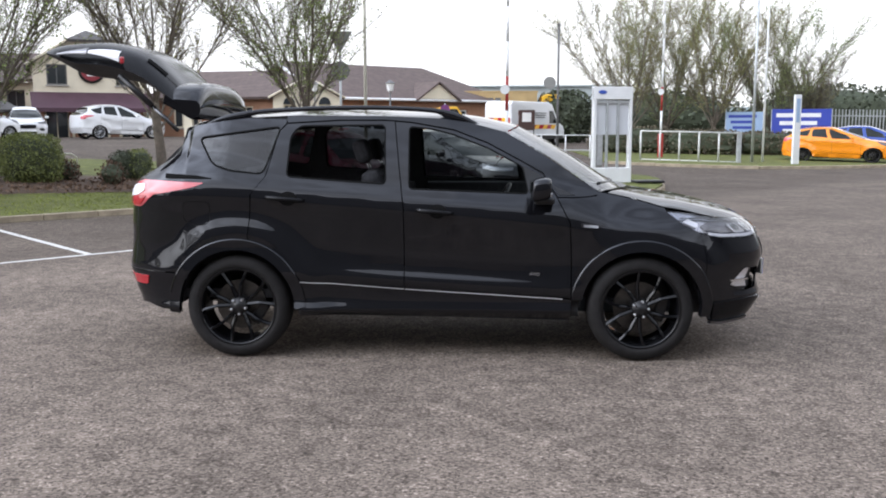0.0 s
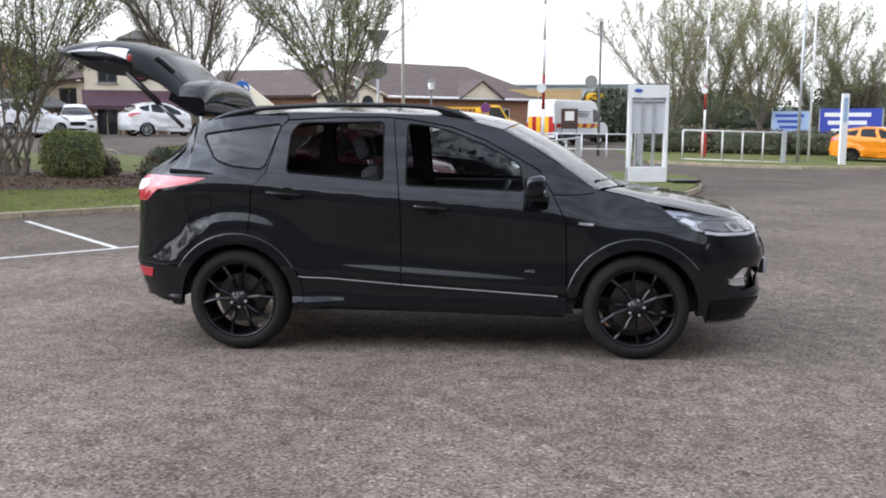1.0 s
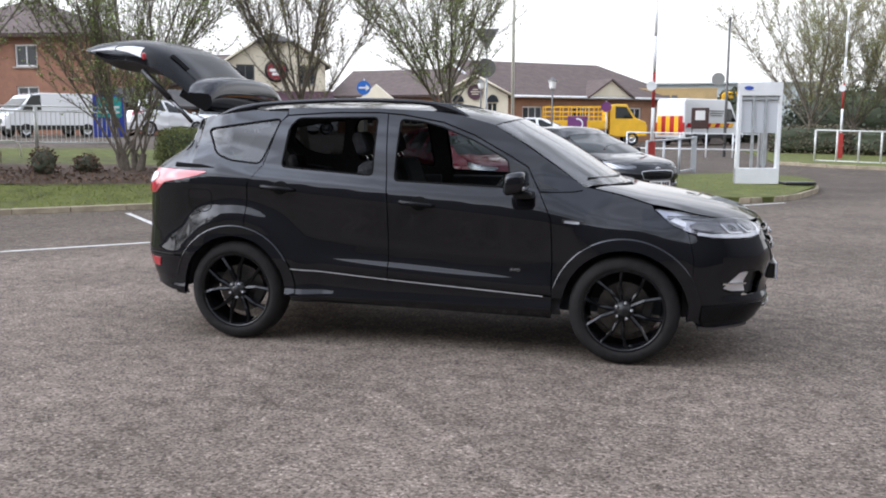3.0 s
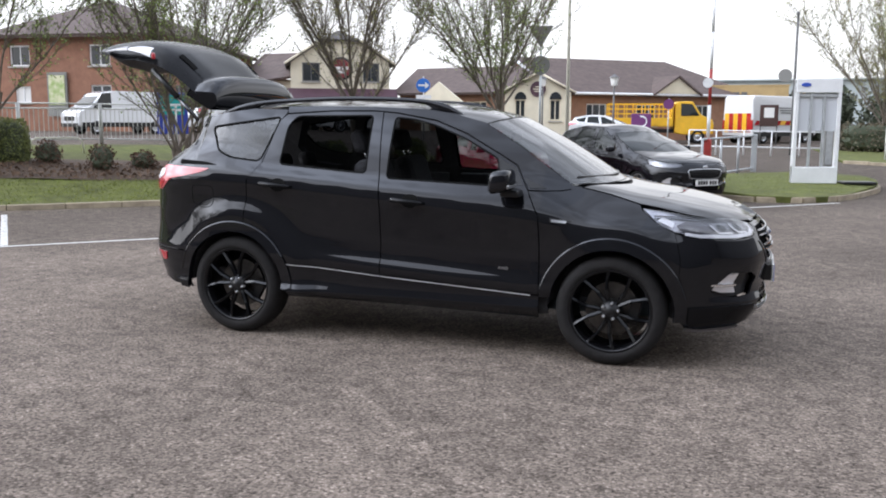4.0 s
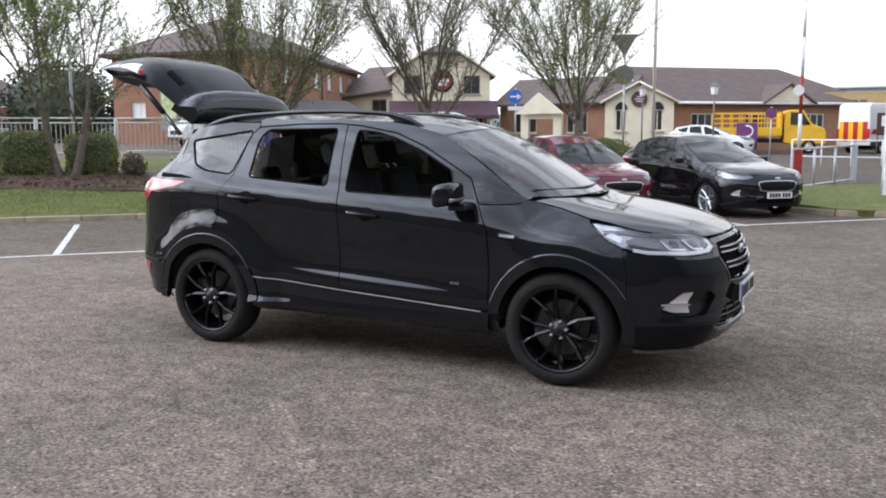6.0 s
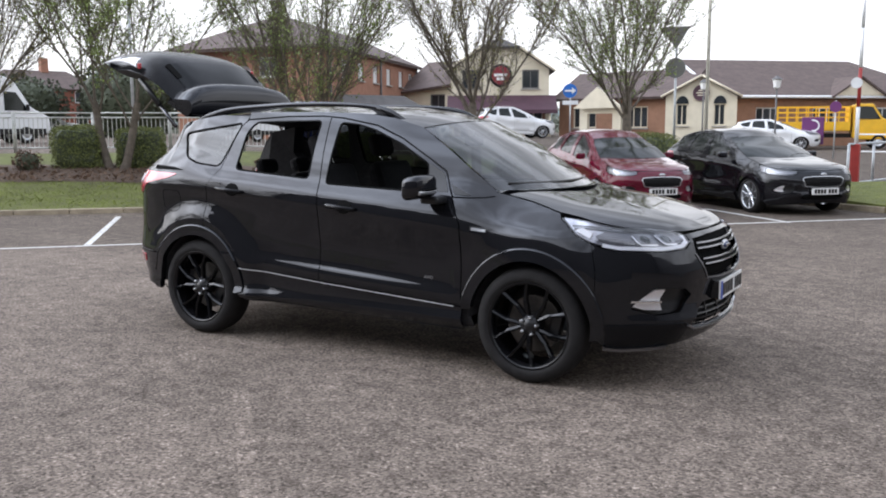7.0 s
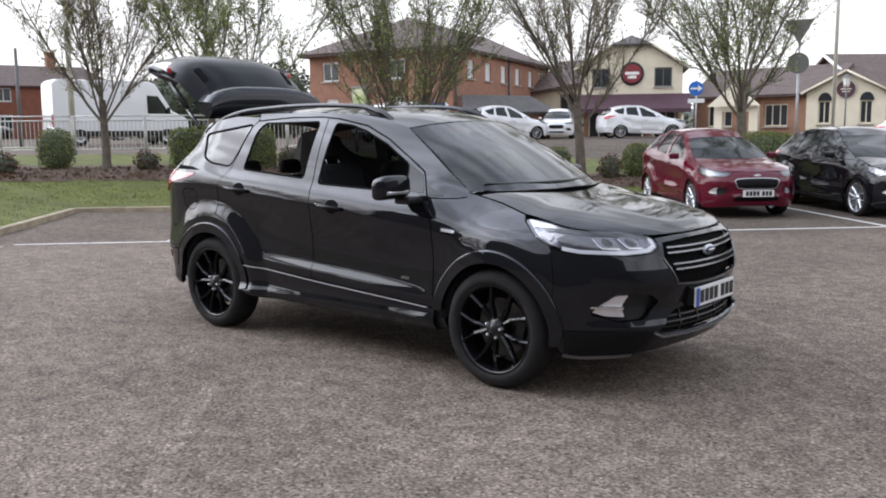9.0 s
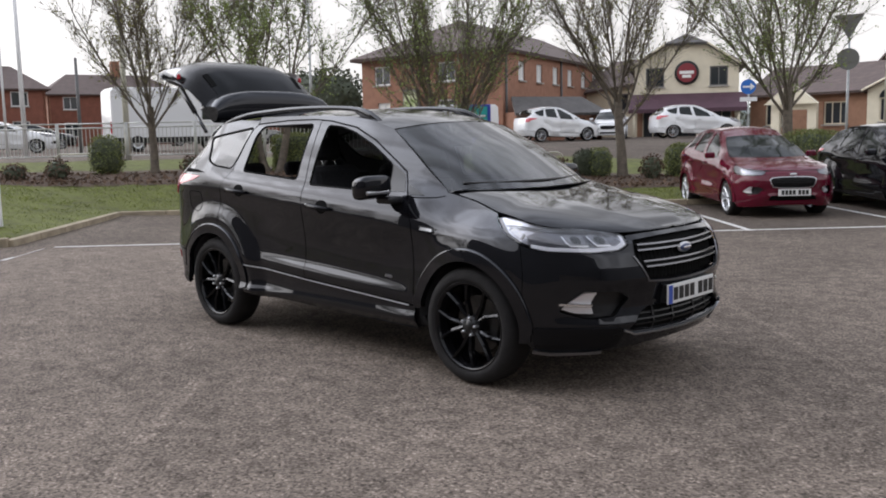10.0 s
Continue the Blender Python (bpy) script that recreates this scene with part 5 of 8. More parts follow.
    # door handles, each on a black disc painted as its recess's shade
    for u0, u1 in ((-1.135, -0.885), (-0.135, 0.1)):
        za, zb = lerp(SKIN.crease, u0) + 0.0, lerp(SKIN.crease, u1) + 0.0
        for s in (1, -1):
            cu, cz = u0 * 0.42 + u1 * 0.58, (za + zb) / 2
            poly = [(cu + 0.062 * math.cos(a), cz + 0.002 + 0.046 * math.sin(a)) for a in np.linspace(0, 2 * math.pi, 21)[:-1]]
            P, F, N = sheet(poly, [], lambda a, b: SKIN(a, b, 0.0025), (), 0.03, 0.004)
            obj("handle_shade_disc", [(p.x, p.y * s, p.z) for p in P], F if s == 1 else [f[::-1] for f in F], M_RECESS, car, smooth=True)
            pts = [SKIN(u0 + (u1 - u0) * k, za + (zb - za) * k, o) for k, o in ((0, 0.0), (0.08, 0.028), (0.5, 0.04), (0.92, 0.03), (1, 0.0))]
            tube("door_handle", [(p.x, p.y * s, p.z) for p in pts], [0.012, 0.0155, 0.0165, 0.0155, 0.012], M_SATINBLK, car, "gloss black pull handle", sides=10)
        if u0 > -0.5:
            p = SKIN(u0 + 0.03, za, 0.036)
            box("key_cover", (0.03, 0.012, 0.016), tuple(p), M_CHROME, car, bevel=0.004)
    # fuel flap over the right rear arch
    flap = rounded([(-1.70, 0.93), (-1.70, 1.06), (-1.52, 1.055), (-1.52, 0.915), (-1.6, 0.895)], 0.04)
    band_part("fuel_flap", flap + flap[:1], 0.005, M_RECESS, car, out=0.0015, both=False)
    # wing badge and door badge
    for o in skin_part("wing_badge", rounded([(0.945, 0.922), (0.945, 0.893), (1.03, 0.885), (1.095, 0.905), (1.03, 0.914)], 0.004), M_CLAD, car, out=0.004, rim=0.006, d=0.03):
        pass
    band_part("badge_bar", [(0.96, 0.904), (1.055, 0.897)], 0.016, M_SATIN, car, out=0.011)
    q = SKIN(0.645, 0.58)
    words("door_badge", "AWD", 0.027, Matrix.Translation((q.x, q.y - 0.004, q.z)) @ pose(0, 0, 0, 90, 2.5, 0), M_SATIN, car)
    # front plate and round badge
    bm = bmesh.new()
    add_box(bm, (0.012, 0.52, 0.111), (2.3, 0, 0.553), bevel=0.003)
    pl = part("number_plate", bm, M_PLATE, car, "white number plate with dark bars")
    box("plate_band", (0.004, 0.04, 0.105), (2.307, -0.236, 0.553), M_PLATEBLUE, pl)
    for i, w in enumerate((0.05, 0.05, 0.05, 0.05, 0.05, 0.05, 0.05)):
        y = -0.18 + i * 0.062 + (0.032 if i > 3 else 0)
        box("plate_bar", (0.004, 0.046, 0.072), (2.307, y, 0.553), M_BLACKTXT, pl)
    box("plate_holder", (0.05, 0.5, 0.1), (2.268, 0, 0.553), M_CLAD, car)
    bm = bmesh.new()
    bmesh.ops.create_uvsphere(bm, u_segments=24, v_segments=12, radius=1)
    for v in bm.verts:
        v.co = (2.255 + 0.016 * v.co.x, 0.074 * v.co.y, 0.797 + 0.031 * v.co.z)
    bd = part("nose_badge", bm, M_SATIN, car, "oval badge with a silver rim", smooth=True)
    bm = bmesh.new()
    bmesh.ops.create_uvsphere(bm, u_segments=24, v_segments=12, radius=1)
    for v in bm.verts:
        v.co = (2.26 + 0.016 * v.co.x, 0.062 * v.co.y, 0.797 + 0.023 * v.co.z)
    part("badge_face", bm, mat("badge_blue", (0.03, 0.05, 0.13), 0.3), bd, smooth=True)
    box("badge_mark", (0.004, 0.08, 0.012), (2.277, 0, 0.797), M_CHROME, bd, bevel=0.002)
    # cabin
    box("cabin_floor", (2.9, 1.5, 0.06), (-0.55, 0, 0.42), M_TRIM, car)
    rows = [[(1.0 - 0.3 * k, y, 1.06 - 0.02 * k - 0.3 * max(k - 0.6, 0)) for y in np.linspace(-0.66, 0.66, 9)] for k in np.linspace(0, 1.6, 7)]
    surface_rows("dashboard", rows, M_TRIM, car, label="dark moulded dashboard")
    box("dash_front", (0.08, 1.32, 0.5), (0.56, 0, 0.7), M_TRIM, car, bevel=0.03)
    v, f = lathe([(0.185 + 0.016 * math.cos(a), 0.016 * math.sin(a)) for a in np.linspace(0, 2 * math.pi, 11)], 32, "z")
    sw = obj("steering_wheel", [tuple(pose(0.4, -0.37, 0.98, 0, -62, 0) @ Vector(p)) for p in v], f, M_CLAD, car, "black steering wheel", True)
    box("wheel_boss", (0.06, 0.3, 0.1), (0.41, -0.37, 0.98), M_CLAD, sw, bevel=0.02)
    for y in (-0.37, 0.37):
        seat(car, -0.05, y)
    for y in (-0.42, 0.0, 0.42):
        seat(car, -0.98, y, 0.42, 0.5)
    box("rear_bench", (0.5, 1.34, 0.16), (-0.78, 0, 0.6), M_SEAT, car, bevel=0.05)
    for s in (1, -1):
        for x0, x1 in ((-0.98, -0.27), (-0.17, 0.75)):
            box("door_card", (x1 - x0, 0.05, 0.6), ((x0 + x1) / 2, s * 0.74, 0.80), M_TRIM, car, bevel=0.015)
    rows = []
    for u in np.linspace(-1.66, 0.36, 14):
        b = SKIN(u, lerp(CANT, u) - 0.03)
        rows.append([(b.x, -b.y * t * 0.88, b.z - 0.02 + 0.045 * (1 - t * t)) for t in np.linspace(1, -1, 9)])
    surface_rows("headlining", rows, mat("headlining", (0.025, 0.025, 0.027), 0.9, var=0.08, scale=20), car)
    box("parcel_ledge", (0.4, 1.2, 0.04), (-1.55, 0, 0.74), M_TRIM, car, bevel=0.01)
    for s in (1, -1):
        side = ((-2.0, 0.6), (-2.02, 1.16), (-1.93, 1.28), (-1.82, 1.4), (-1.72, 1.48), (-1.45, 1.52), (-1.55, 1.3), (-1.45, 1.18), (-1.2, 1.15), (-1.2, 0.6))
        vs = [(x, s * (y - 0.4 * max(0, z - 1.18)), z) for y in (0.64, 0.52) for x, z in side]
        fs = [tuple(range(10)), tuple(range(19, 9, -1))] + [(i, 10 + i, 10 + (i + 1) % 10, (i + 1) % 10) for i in range(10)]
        obj("cargo_lining", vs, fs, M_TRIM, car, "dark plastic lining of the load bay")
    box("inner_mirror", (0.03, 0.24, 0.07), (0.5, 0, 1.42), M_CLAD, car, bevel=0.015)
    box("camera_pod", (0.12, 0.16, 0.04), (0.6, 0, 1.465), M_CLAD, car, bevel=0.02, m=None)
    return car


def seat(car, x, y, w=0.46, h=0.62):
    bm = bmesh.new()
    add_box(bm, (0.5, w, 0.16), (x + 0.02, y, 0.62), bevel=0.05)
    part("seat_base", bm, M_SEAT, car, "dark fabric seat")
    m = Matrix.Translation((x - 0.25, y, 0.66)) @ pose(0, 0, 0, 0, -18, 0)
    bm = bmesh.new()
    add_box(bm, (0.15, w, h), (0, 0, h / 2), m, bevel=0.06)
    part("seat_back", bm, M_SEAT, car, "dark fabric seat")
    bm = bmesh.new()
    add_box(bm, (0.1, 0.24 if h > 0.55 else 0.2, 0.17 if h > 0.55 else 0.12), (-0.02, 0, h + (0.14 if h > 0.55 else 0.08)), m, bevel=0.04)
    hr = part("headrest", bm, M_SEAT, car)
    for dy in (-0.06, 0.06):
        a, b = m @ Vector((-0.01, dy, h - 0.02)), m @ Vector((-0.01, dy, h + 0.08))
        tube("headrest_rod", [a, b], 0.007, M_CHROME, hr, sides=6)


main_car()


# ---- trees, hedges and shrubs ----
class Mesh:
    """Collects tubes and leaves as plain verts and faces."""

    def __init__(self):
        self.v, self.f = [], []

    def tube(self, pts, radii, sides):
        prev, ref = None, None
        for i, p in enumerate(pts):
            d = (pts[min(i + 1, len(pts) - 1)] - pts[max(i - 1, 0)]).normalized()
            a = d.orthogonal().normalized() if ref is None else (ref - d * ref.dot(d)).normalized()
            ref = a
            b = d.cross(a)
            base = len(self.v)
            for k in range(sides):
                t = 2 * math.pi * k / sides
                q = p + (a * math.cos(t) + b * math.sin(t)) * radii[i]
                self.v.append((q.x, q.y, q.z))
            if prev is not None:
                for k in range(sides):
                    self.f.append((prev + k, prev + (k + 1) % sides, base + (k + 1) % sides, base + k))
            prev = base

    def leaf(self, p, size, rng):
        a = Vector((rng.gauss(0, 1), rng.gauss(0, 1), rng.gauss(0, 1))).normalized()
        b = a.orthogonal().normalized()
        b = Matrix.Rotation(rng.uniform(0, 6.28), 3, a) @ b
        c = a.cross(b)
        n = len(self.v)
        for s, t in ((-1, 0), (0, -0.45), (1, 0), (0, 0.45)):
            q = p + b * s * size * 0.5 + c * t * size
            self.v.append((q.x, q.y, q.z))
        self.f.append((n, n + 1, n + 2, n + 3))

    def make(self, name, material, parent, label="", smooth=False, kind=""):
        o = obj(name, self.v, self.f, material, parent, label, smooth)
        return tagged(o, kind=kind)


def grow(rng, start, direction, length, r0, up, wobble, seg):
    pts, d = [start.copy()], direction.normalized()
    for i in range(seg):
        d = (d + Vector((rng.gauss(0, wobble), rng.gauss(0, wobble), rng.gauss(0, wobble) + up))).normalized()
        pts.append(pts[-1] + d * (length / seg))
    return pts, [r0 * (1 - 0.8 * i / seg) for i in range(seg + 1)]


def tree(label, x, y, h, fork, seed, limbs=8, spread=0.75, trunk=0.1, leaves=2600, leafmat=None, leafsize=0.07, stems=1, z=None, twigs=1.0, group="trees on the bank"):
    rng = random.Random(seed)
    base = Vector((x, y, (terrain(x, y) if z is None else z) - 0.05))
    root = thing("tree", label, "tree", group, Matrix.Translation(base))
    wood, fine, crown = Mesh(), Mesh(), Mesh()
    tips = []
    for st in range(stems):
        lean = Vector((rng.gauss(0, 0.03), rng.gauss(0, 0.03), 1)) if stems == 1 else Vector((0.28 * math.cos(st * 6.28 / stems + 0.4), 0.28 * math.sin(st * 6.28 / stems + 0.4), 1))
        off = Vector((0, 0, 0)) if stems == 1 else Vector((0.16 * math.cos(st * 6.28 / stems), 0.16 * math.sin(st * 6.28 / stems), 0))
        tp, tr = grow(rng, off, lean, fork * 1.15, trunk, 0.02, 0.04, 5)
        tr = [trunk * (1.25 - 0.08 * i) for i in range(6)]
        tr[0] = trunk * 1.6
        wood.tube(tp, tr, 9)
        n = max(3, int(limbs / stems))
        for i in range(n):
            k = rng.uniform(0.62, 1.0) if i else 1.0
            p = tp[0].lerp(tp[-1], k) if k < 0.99 else tp[-1]
            az = 2 * math.pi * (i + rng.uniform(-0.3, 0.3)) / n + st
            el = rng.uniform(0.55, 1.0) * spread
            if i == 0:
                el *= 0.25
            d = Vector((math.cos(az) * el, math.sin(az) * el, 1)) + (lean - Vector((0, 0, 1))) * 0.5
            ln = (h - fork) * rng.uniform(0.72, 1.0)
            lp, lr = grow(rng, p, d, ln, trunk * rng.uniform(0.24, 0.36), 0.035, 0.06, 9)
            wood.tube(lp, lr, 6)
            for j in range(2, 10):
                for _ in range(2 if j < 9 else 3):
                    t = rng.random()
                    q = lp[j - 1].lerp(lp[j], t)
                    dd = (lp[j] - lp[j - 1]).normalized() + Vector((rng.gauss(0, 0.42), rng.gauss(0, 0.42), rng.gauss(0.1, 0.25)))
                    sp, sr = grow(rng, q, dd, ln * rng.uniform(0.2, 0.42) * (1.15 - 0.05 * j), lr[j] * 0.5 + 0.002, 0.05, 0.09, 6)
                    fine.tube(sp, sr, 4)
                    for a in range(1, 7):
                        for _ in range(int(2 * twigs + rng.random())):
                            e = (sp[a] - sp[a - 1]).normalized() + Vector((rng.gauss(0, 0.5), rng.gauss(0, 0.5), rng.gauss(0.12, 0.3)))
                            wp, wr = grow(rng, sp[a - 1].lerp(sp[a], rng.random()), e, rng.uniform(0.25, 0.7), 0.0055, 0.04, 0.12, 3)
                            fine.tube(wp, [0.0055, 0.0045, 0.0035, 0.0025], 3)
                            tips.append(wp)
    for _ in range(leaves):
        wp = rng.choice(tips)
        k = rng.uniform(0.2, 1.0) * 3
        i = min(int(k), 2)
        p = wp[i].lerp(wp[i + 1], k - i) + Vector((rng.gauss(0, 0.03), rng.gauss(0, 0.03), rng.gauss(0, 0.03)))
        crown.leaf(p, rng.uniform(0.6, 1.3) * leafsize, rng)
    wood.make("trunk", M_BARK, root, "grey-brown trunk and limbs", True)
    fine.make("brushwood", M_BARK, root, "fine bare twigs", True, "stuff")
    crown.make("crown", leafmat or M_LEAF, root, "sparse spring leaves", kind="stuff")
    return root


def shrub(name, label, x, y, size, seed, material=None, leaves=1800, leafsize=0.06, boxy=0.0, z=None, group="shrubs in the bed", turn=0.0, rag=0.1):
    """A bush, clipped or loose: core painted as inner shade, ragged shell of leaves."""
    rng = random.Random(seed)
    base = Vector((x, y, (terrain(x, y) + 0.08 if z is None else z)))
    root = thing(name, label, "bush" if name != "hedge" else "hedge", group, Matrix.Translation(base) @ Matrix.Rotation(turn, 4, "Z"))
    sx, sy, sz = size
    e = 2 + boxy * 8

    def shell(d, k):
        q = (abs(d.x) ** e + abs(d.y) ** e + abs(d.z) ** e) ** (-1 / e)
        r = q * k * (1 + rag * noise.noise(d * 2.7 + Vector((seed, 0, 0))))
        return Vector((d.x * r * sx / 2, d.y * r * sy / 2, sz * 0.5 + d.z * r * sz / 2))
    # Solid ball; its dark colour stands in for shade between the leaves.
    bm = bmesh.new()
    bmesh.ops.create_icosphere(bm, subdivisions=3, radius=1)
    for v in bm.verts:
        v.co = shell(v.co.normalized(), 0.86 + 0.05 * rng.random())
    part("core", bm, M_HEDGED, root, "solid dark core, coloured as the shade inside the leaves")
    m = Mesh()
    for _ in range(leaves):
        d = Vector((rng.gauss(0, 1), rng.gauss(0, 1), rng.gauss(0, 1))).normalized()
        m.leaf(shell(d, rng.uniform(0.86, 1.03 + rag * 0.8)), leafsize * rng.uniform(0.6, 1.3), rng)
    m.make("foliage", material or M_HEDGE, root, kind="stuff")
    return root


BANK = 15.2


def on_bank(s, n=BANK):
    p = SN(s, n)
    return p.x, p.y


for (s_, n_, h_, fork_, seed_, kw) in (
        (8.85, 15.0, 7.6, 2.0, 11, dict(limbs=11, spread=0.92, trunk=0.12, leaves=17000, leafmat=M_LEAF)),
        (4.9, 15.2, 7.4, 1.75, 12, dict(limbs=9, spread=1.0, trunk=0.11, leaves=6000, leafmat=M_LEAF2)),
        (0.7, 15.2, 7.8, 0.5, 13, dict(limbs=16, spread=0.75, trunk=0.085, leaves=24000, leafmat=M_LEAF, stems=4)),
        (-3.6, 15.2, 7.6, 1.5, 14, dict(limbs=11, spread=0.8, trunk=0.085, leaves=26000, leafmat=M_LEAF, stems=2)),
        (-6.42, 15.2, 6.6, 1.55, 15, dict(limbs=9, spread=0.8, trunk=0.09, leaves=7000, leafmat=M_LEAF2)),
        (-11.8, 15.4, 7.0, 1.6, 16, dict(limbs=10, spread=0.7, trunk=0.1, leaves=15000, leafmat=M_LEAF))):
    lab = "bare spring tree with fine upswept twigs on the bank" if kw["leaves"] < 9000 else "young spring tree with pale green leaves on the bank"
    if kw.get("stems", 1) == 4:
        lab = "multi-stemmed tree with olive buds on the bank"
    tree(lab, *on_bank(s_, n_), h_, fork_, seed_, twigs=1.9, leafsize=0.048, **kw)

for i, (s_, n_, sz, mt, lv, nm, lab) in enumerate((
        (1.85, 15.0, (1.15, 1.15, 1.05), M_HEDGE, 3200, "bush", "round clipped green bush on the mulch bed"),
        (4.35, 15.3, (0.55, 0.55, 0.75), M_HEDGE, 500, "bush", "small loose evergreen shrub on the mulch bed"),
        (-4.45, 15.5, (1.0, 0.9, 0.95), M_HEDGE, 2600, "bush", "clipped square green bush on the mulch bed"),
        (-3.1, 15.6, (1.0, 0.9, 0.92), M_HEDGE, 2600, "bush", "clipped square green bush on the mulch bed"),
        (-7.6, 15.3, (0.75, 0.7, 0.95), M_HEDGE, 900, "bush", "loose evergreen shrub on the mulch bed"),
        (6.35, 15.3, (0.75, 0.75, 0.85), M_HEDGE, 1500, "bush", "round clipped green bush on the mulch bed"),
        (9.3, 14.6, (1.5, 1.2, 1.15), M_HEDGE, 3400, "bush", "round clipped green bush behind the parked cars"),
        (4.0, 15.4, (0.55, 0.55, 0.7), M_HEDGED, 500, "bush", "loose evergreen shrub on the mulch bed"))):
    shrub(nm, lab, *on_bank(s_, n_), sz, 30 + i, mt, lv * 3, 0.038, boxy=0.55 if "square" in lab else 0.12, turn=radians(45))
for i, s_ in enumerate((-9.4, -5.4, -2.2, -1.2, -0.3, 2.7, 3.3, 5.5, 7.2, -8.4)):
    shrub("bush", "low brown dormant shrub on the mulch bed", *on_bank(s_, 14.3 + 0.5 * (i % 3)), (0.5, 0.5, 0.42 + 0.06 * (i % 4)), 60 + i, M_TWIGRED, 520, 0.05, rag=0.3)

# blades of grass on the near slopes, and bark chips on the bed
rnd = random.Random(5)
gm, cm = Mesh(), Mesh()
for _ in range(42000):
    if rnd.random() < 0.66:
        s_, n_ = rnd.uniform(-14, 9.5), rnd.uniform(10.72, 13.3)
    elif rnd.random() < 0.6:
        s_, n_ = rnd.uniform(-9, -5.9), rnd.uniform(-2, 10.8)
    else:
        s_, n_ = rnd.uniform(9.9, 15.4), rnd.uniform(6.8, 11)
        if n_ < 6.6 + max(0, s_ - 12) * 0.62:
            continue
    p = SN(s_, n_)
    z = terrain(p.x, p.y) + 0.1 + (0.14 * min(1, max(0, (n_ - 6.4) / 3)) if s_ > 9.6 else 0)
    a, hgt, w = rnd.uniform(0, 6.28), rnd.uniform(0.012, 0.032), rnd.uniform(0.006, 0.012)
    k = len(gm.v)
    gm.v += [(p.x - w * math.cos(a), p.y - w * math.sin(a), z), (p.x + w * math.cos(a), p.y + w * math.sin(a), z), (p.x + rnd.gauss(0, 0.02), p.y + rnd.gauss(0, 0.02), z + hgt)]
    gm.f.append((k, k + 1, k + 2))
tagged(gm.make("grass", M_BLADE, None, "short mown spring grass on the bank", kind="stuff"), category="grass")
for _ in range(5000):
    s_ = rnd.uniform(-13, 9)
    n_ = rnd.uniform(bed_edge(s_), bed_edge(s_) + 2.2)
    p = SN(s_, n_)
    cm.leaf(Vector((p.x, p.y, terrain(p.x, p.y) + 0.14 + rnd.uniform(0, 0.04))), rnd.uniform(0.04, 0.1), rnd)
tagged(cm.make("bark_mulch", M_CHIP, None, "loose brown bark chips on the bed", kind="stuff"), category="mulch")

# trees and hedge past the entrance
for x, y, h_, fork_, seed_, lv in ((7.3, 38.5, 8.2, 1.4, 21, 12000), (9.3, 40.5, 8.4, 1.3, 22, 12000), (11.2, 38.0, 8.2, 1.5, 23, 14000), (14.6, 39.5, 7.6, 1.3, 24, 11000), (17.2, 41.5, 5.2, 1.3, 25, 3500)):
    tree("spring tree with yellow-green leaves beyond the entrance fence", x, y, h_, fork_, seed_, limbs=13, spread=0.92, trunk=0.12, leaves=int(lv * 1.35), leafmat=M_LEAF2 if seed_ % 2 else M_LEAF, leafsize=0.055, group="trees past the entrance", twigs=1.5)
for i, (x, y, sz) in enumerate(((7.0, 36.2, (3.4, 1.5, 1.35)), (10.2, 36.0, (3.4, 1.5, 1.25)), (13.6, 36.6, (3.2, 1.5, 1.2)), (17.5, 37.5, (3.6, 1.5, 1.2)))):
    shrub("hedge", "dark brown-green clipped hedge beyond the fence", x, y, (sz[0], sz[1], sz[2] * 0.85), 80 + i, M_HEDGEBROWN, 1900, 0.11, 0.5, group="hedge past the entrance")
for i, (x, y, sz) in enumerate(((5.5, 55.0, (3.6, 3.2, 3.3)), (2.4, 62.0, (3.2, 3.0, 2.6)), (-2.4, 57.8, (5.4, 4.0, 3.2)), (0.4, 58.5, (4.0, 3.5, 2.3)), (22.0, 52.0, (9.0, 5.0, 3.6)), (31.0, 55.0, (10.0, 5.0, 4.2)), (13.0, 58.0, (9.0, 4.0, 3.4)), (-43.0, 33.5, (6.0, 5.0, 4.6)), (-40.0, 38.5, (6.0, 5.0, 4.0)), (-48.0, 29.0, (6.0, 5.0, 3.6)))):
    shrub("bush", "large dark evergreen shrub by the road", x, y, sz, 90 + i, M_HEDGED, 2600, 0.24, 0.1, group="evergreens by the road")


# ---- buildings ----
def wall(parent, a, b, z0, z1, material, holes=(), top=None, thick=0.2, name="wall", label=""):
    """A wall from a (left) to b (right) as seen from outside, with openings (u0, u1, v0, v1) cut through."""
    a, b = Vector((a[0], a[1], 0)), Vector((b[0], b[1], 0))
    e, ln = (b - a).normalized(), (b - a).length
    out = [(0, z0), (ln, z0)] + (list(top)[::-1] if top else [(ln, z1), (0, z1)])
    cut = [[(h[0], h[2]), (h[1], h[2]), (h[1], h[3]), (h[0], h[3])] for h in holes]
    P, F, _ = sheet(out, cut, lambda u, v: a + e * u + Vector((0, 0, v)), (), 3.0, thick)
    return obj(name, P, F, material, parent, label), a, e


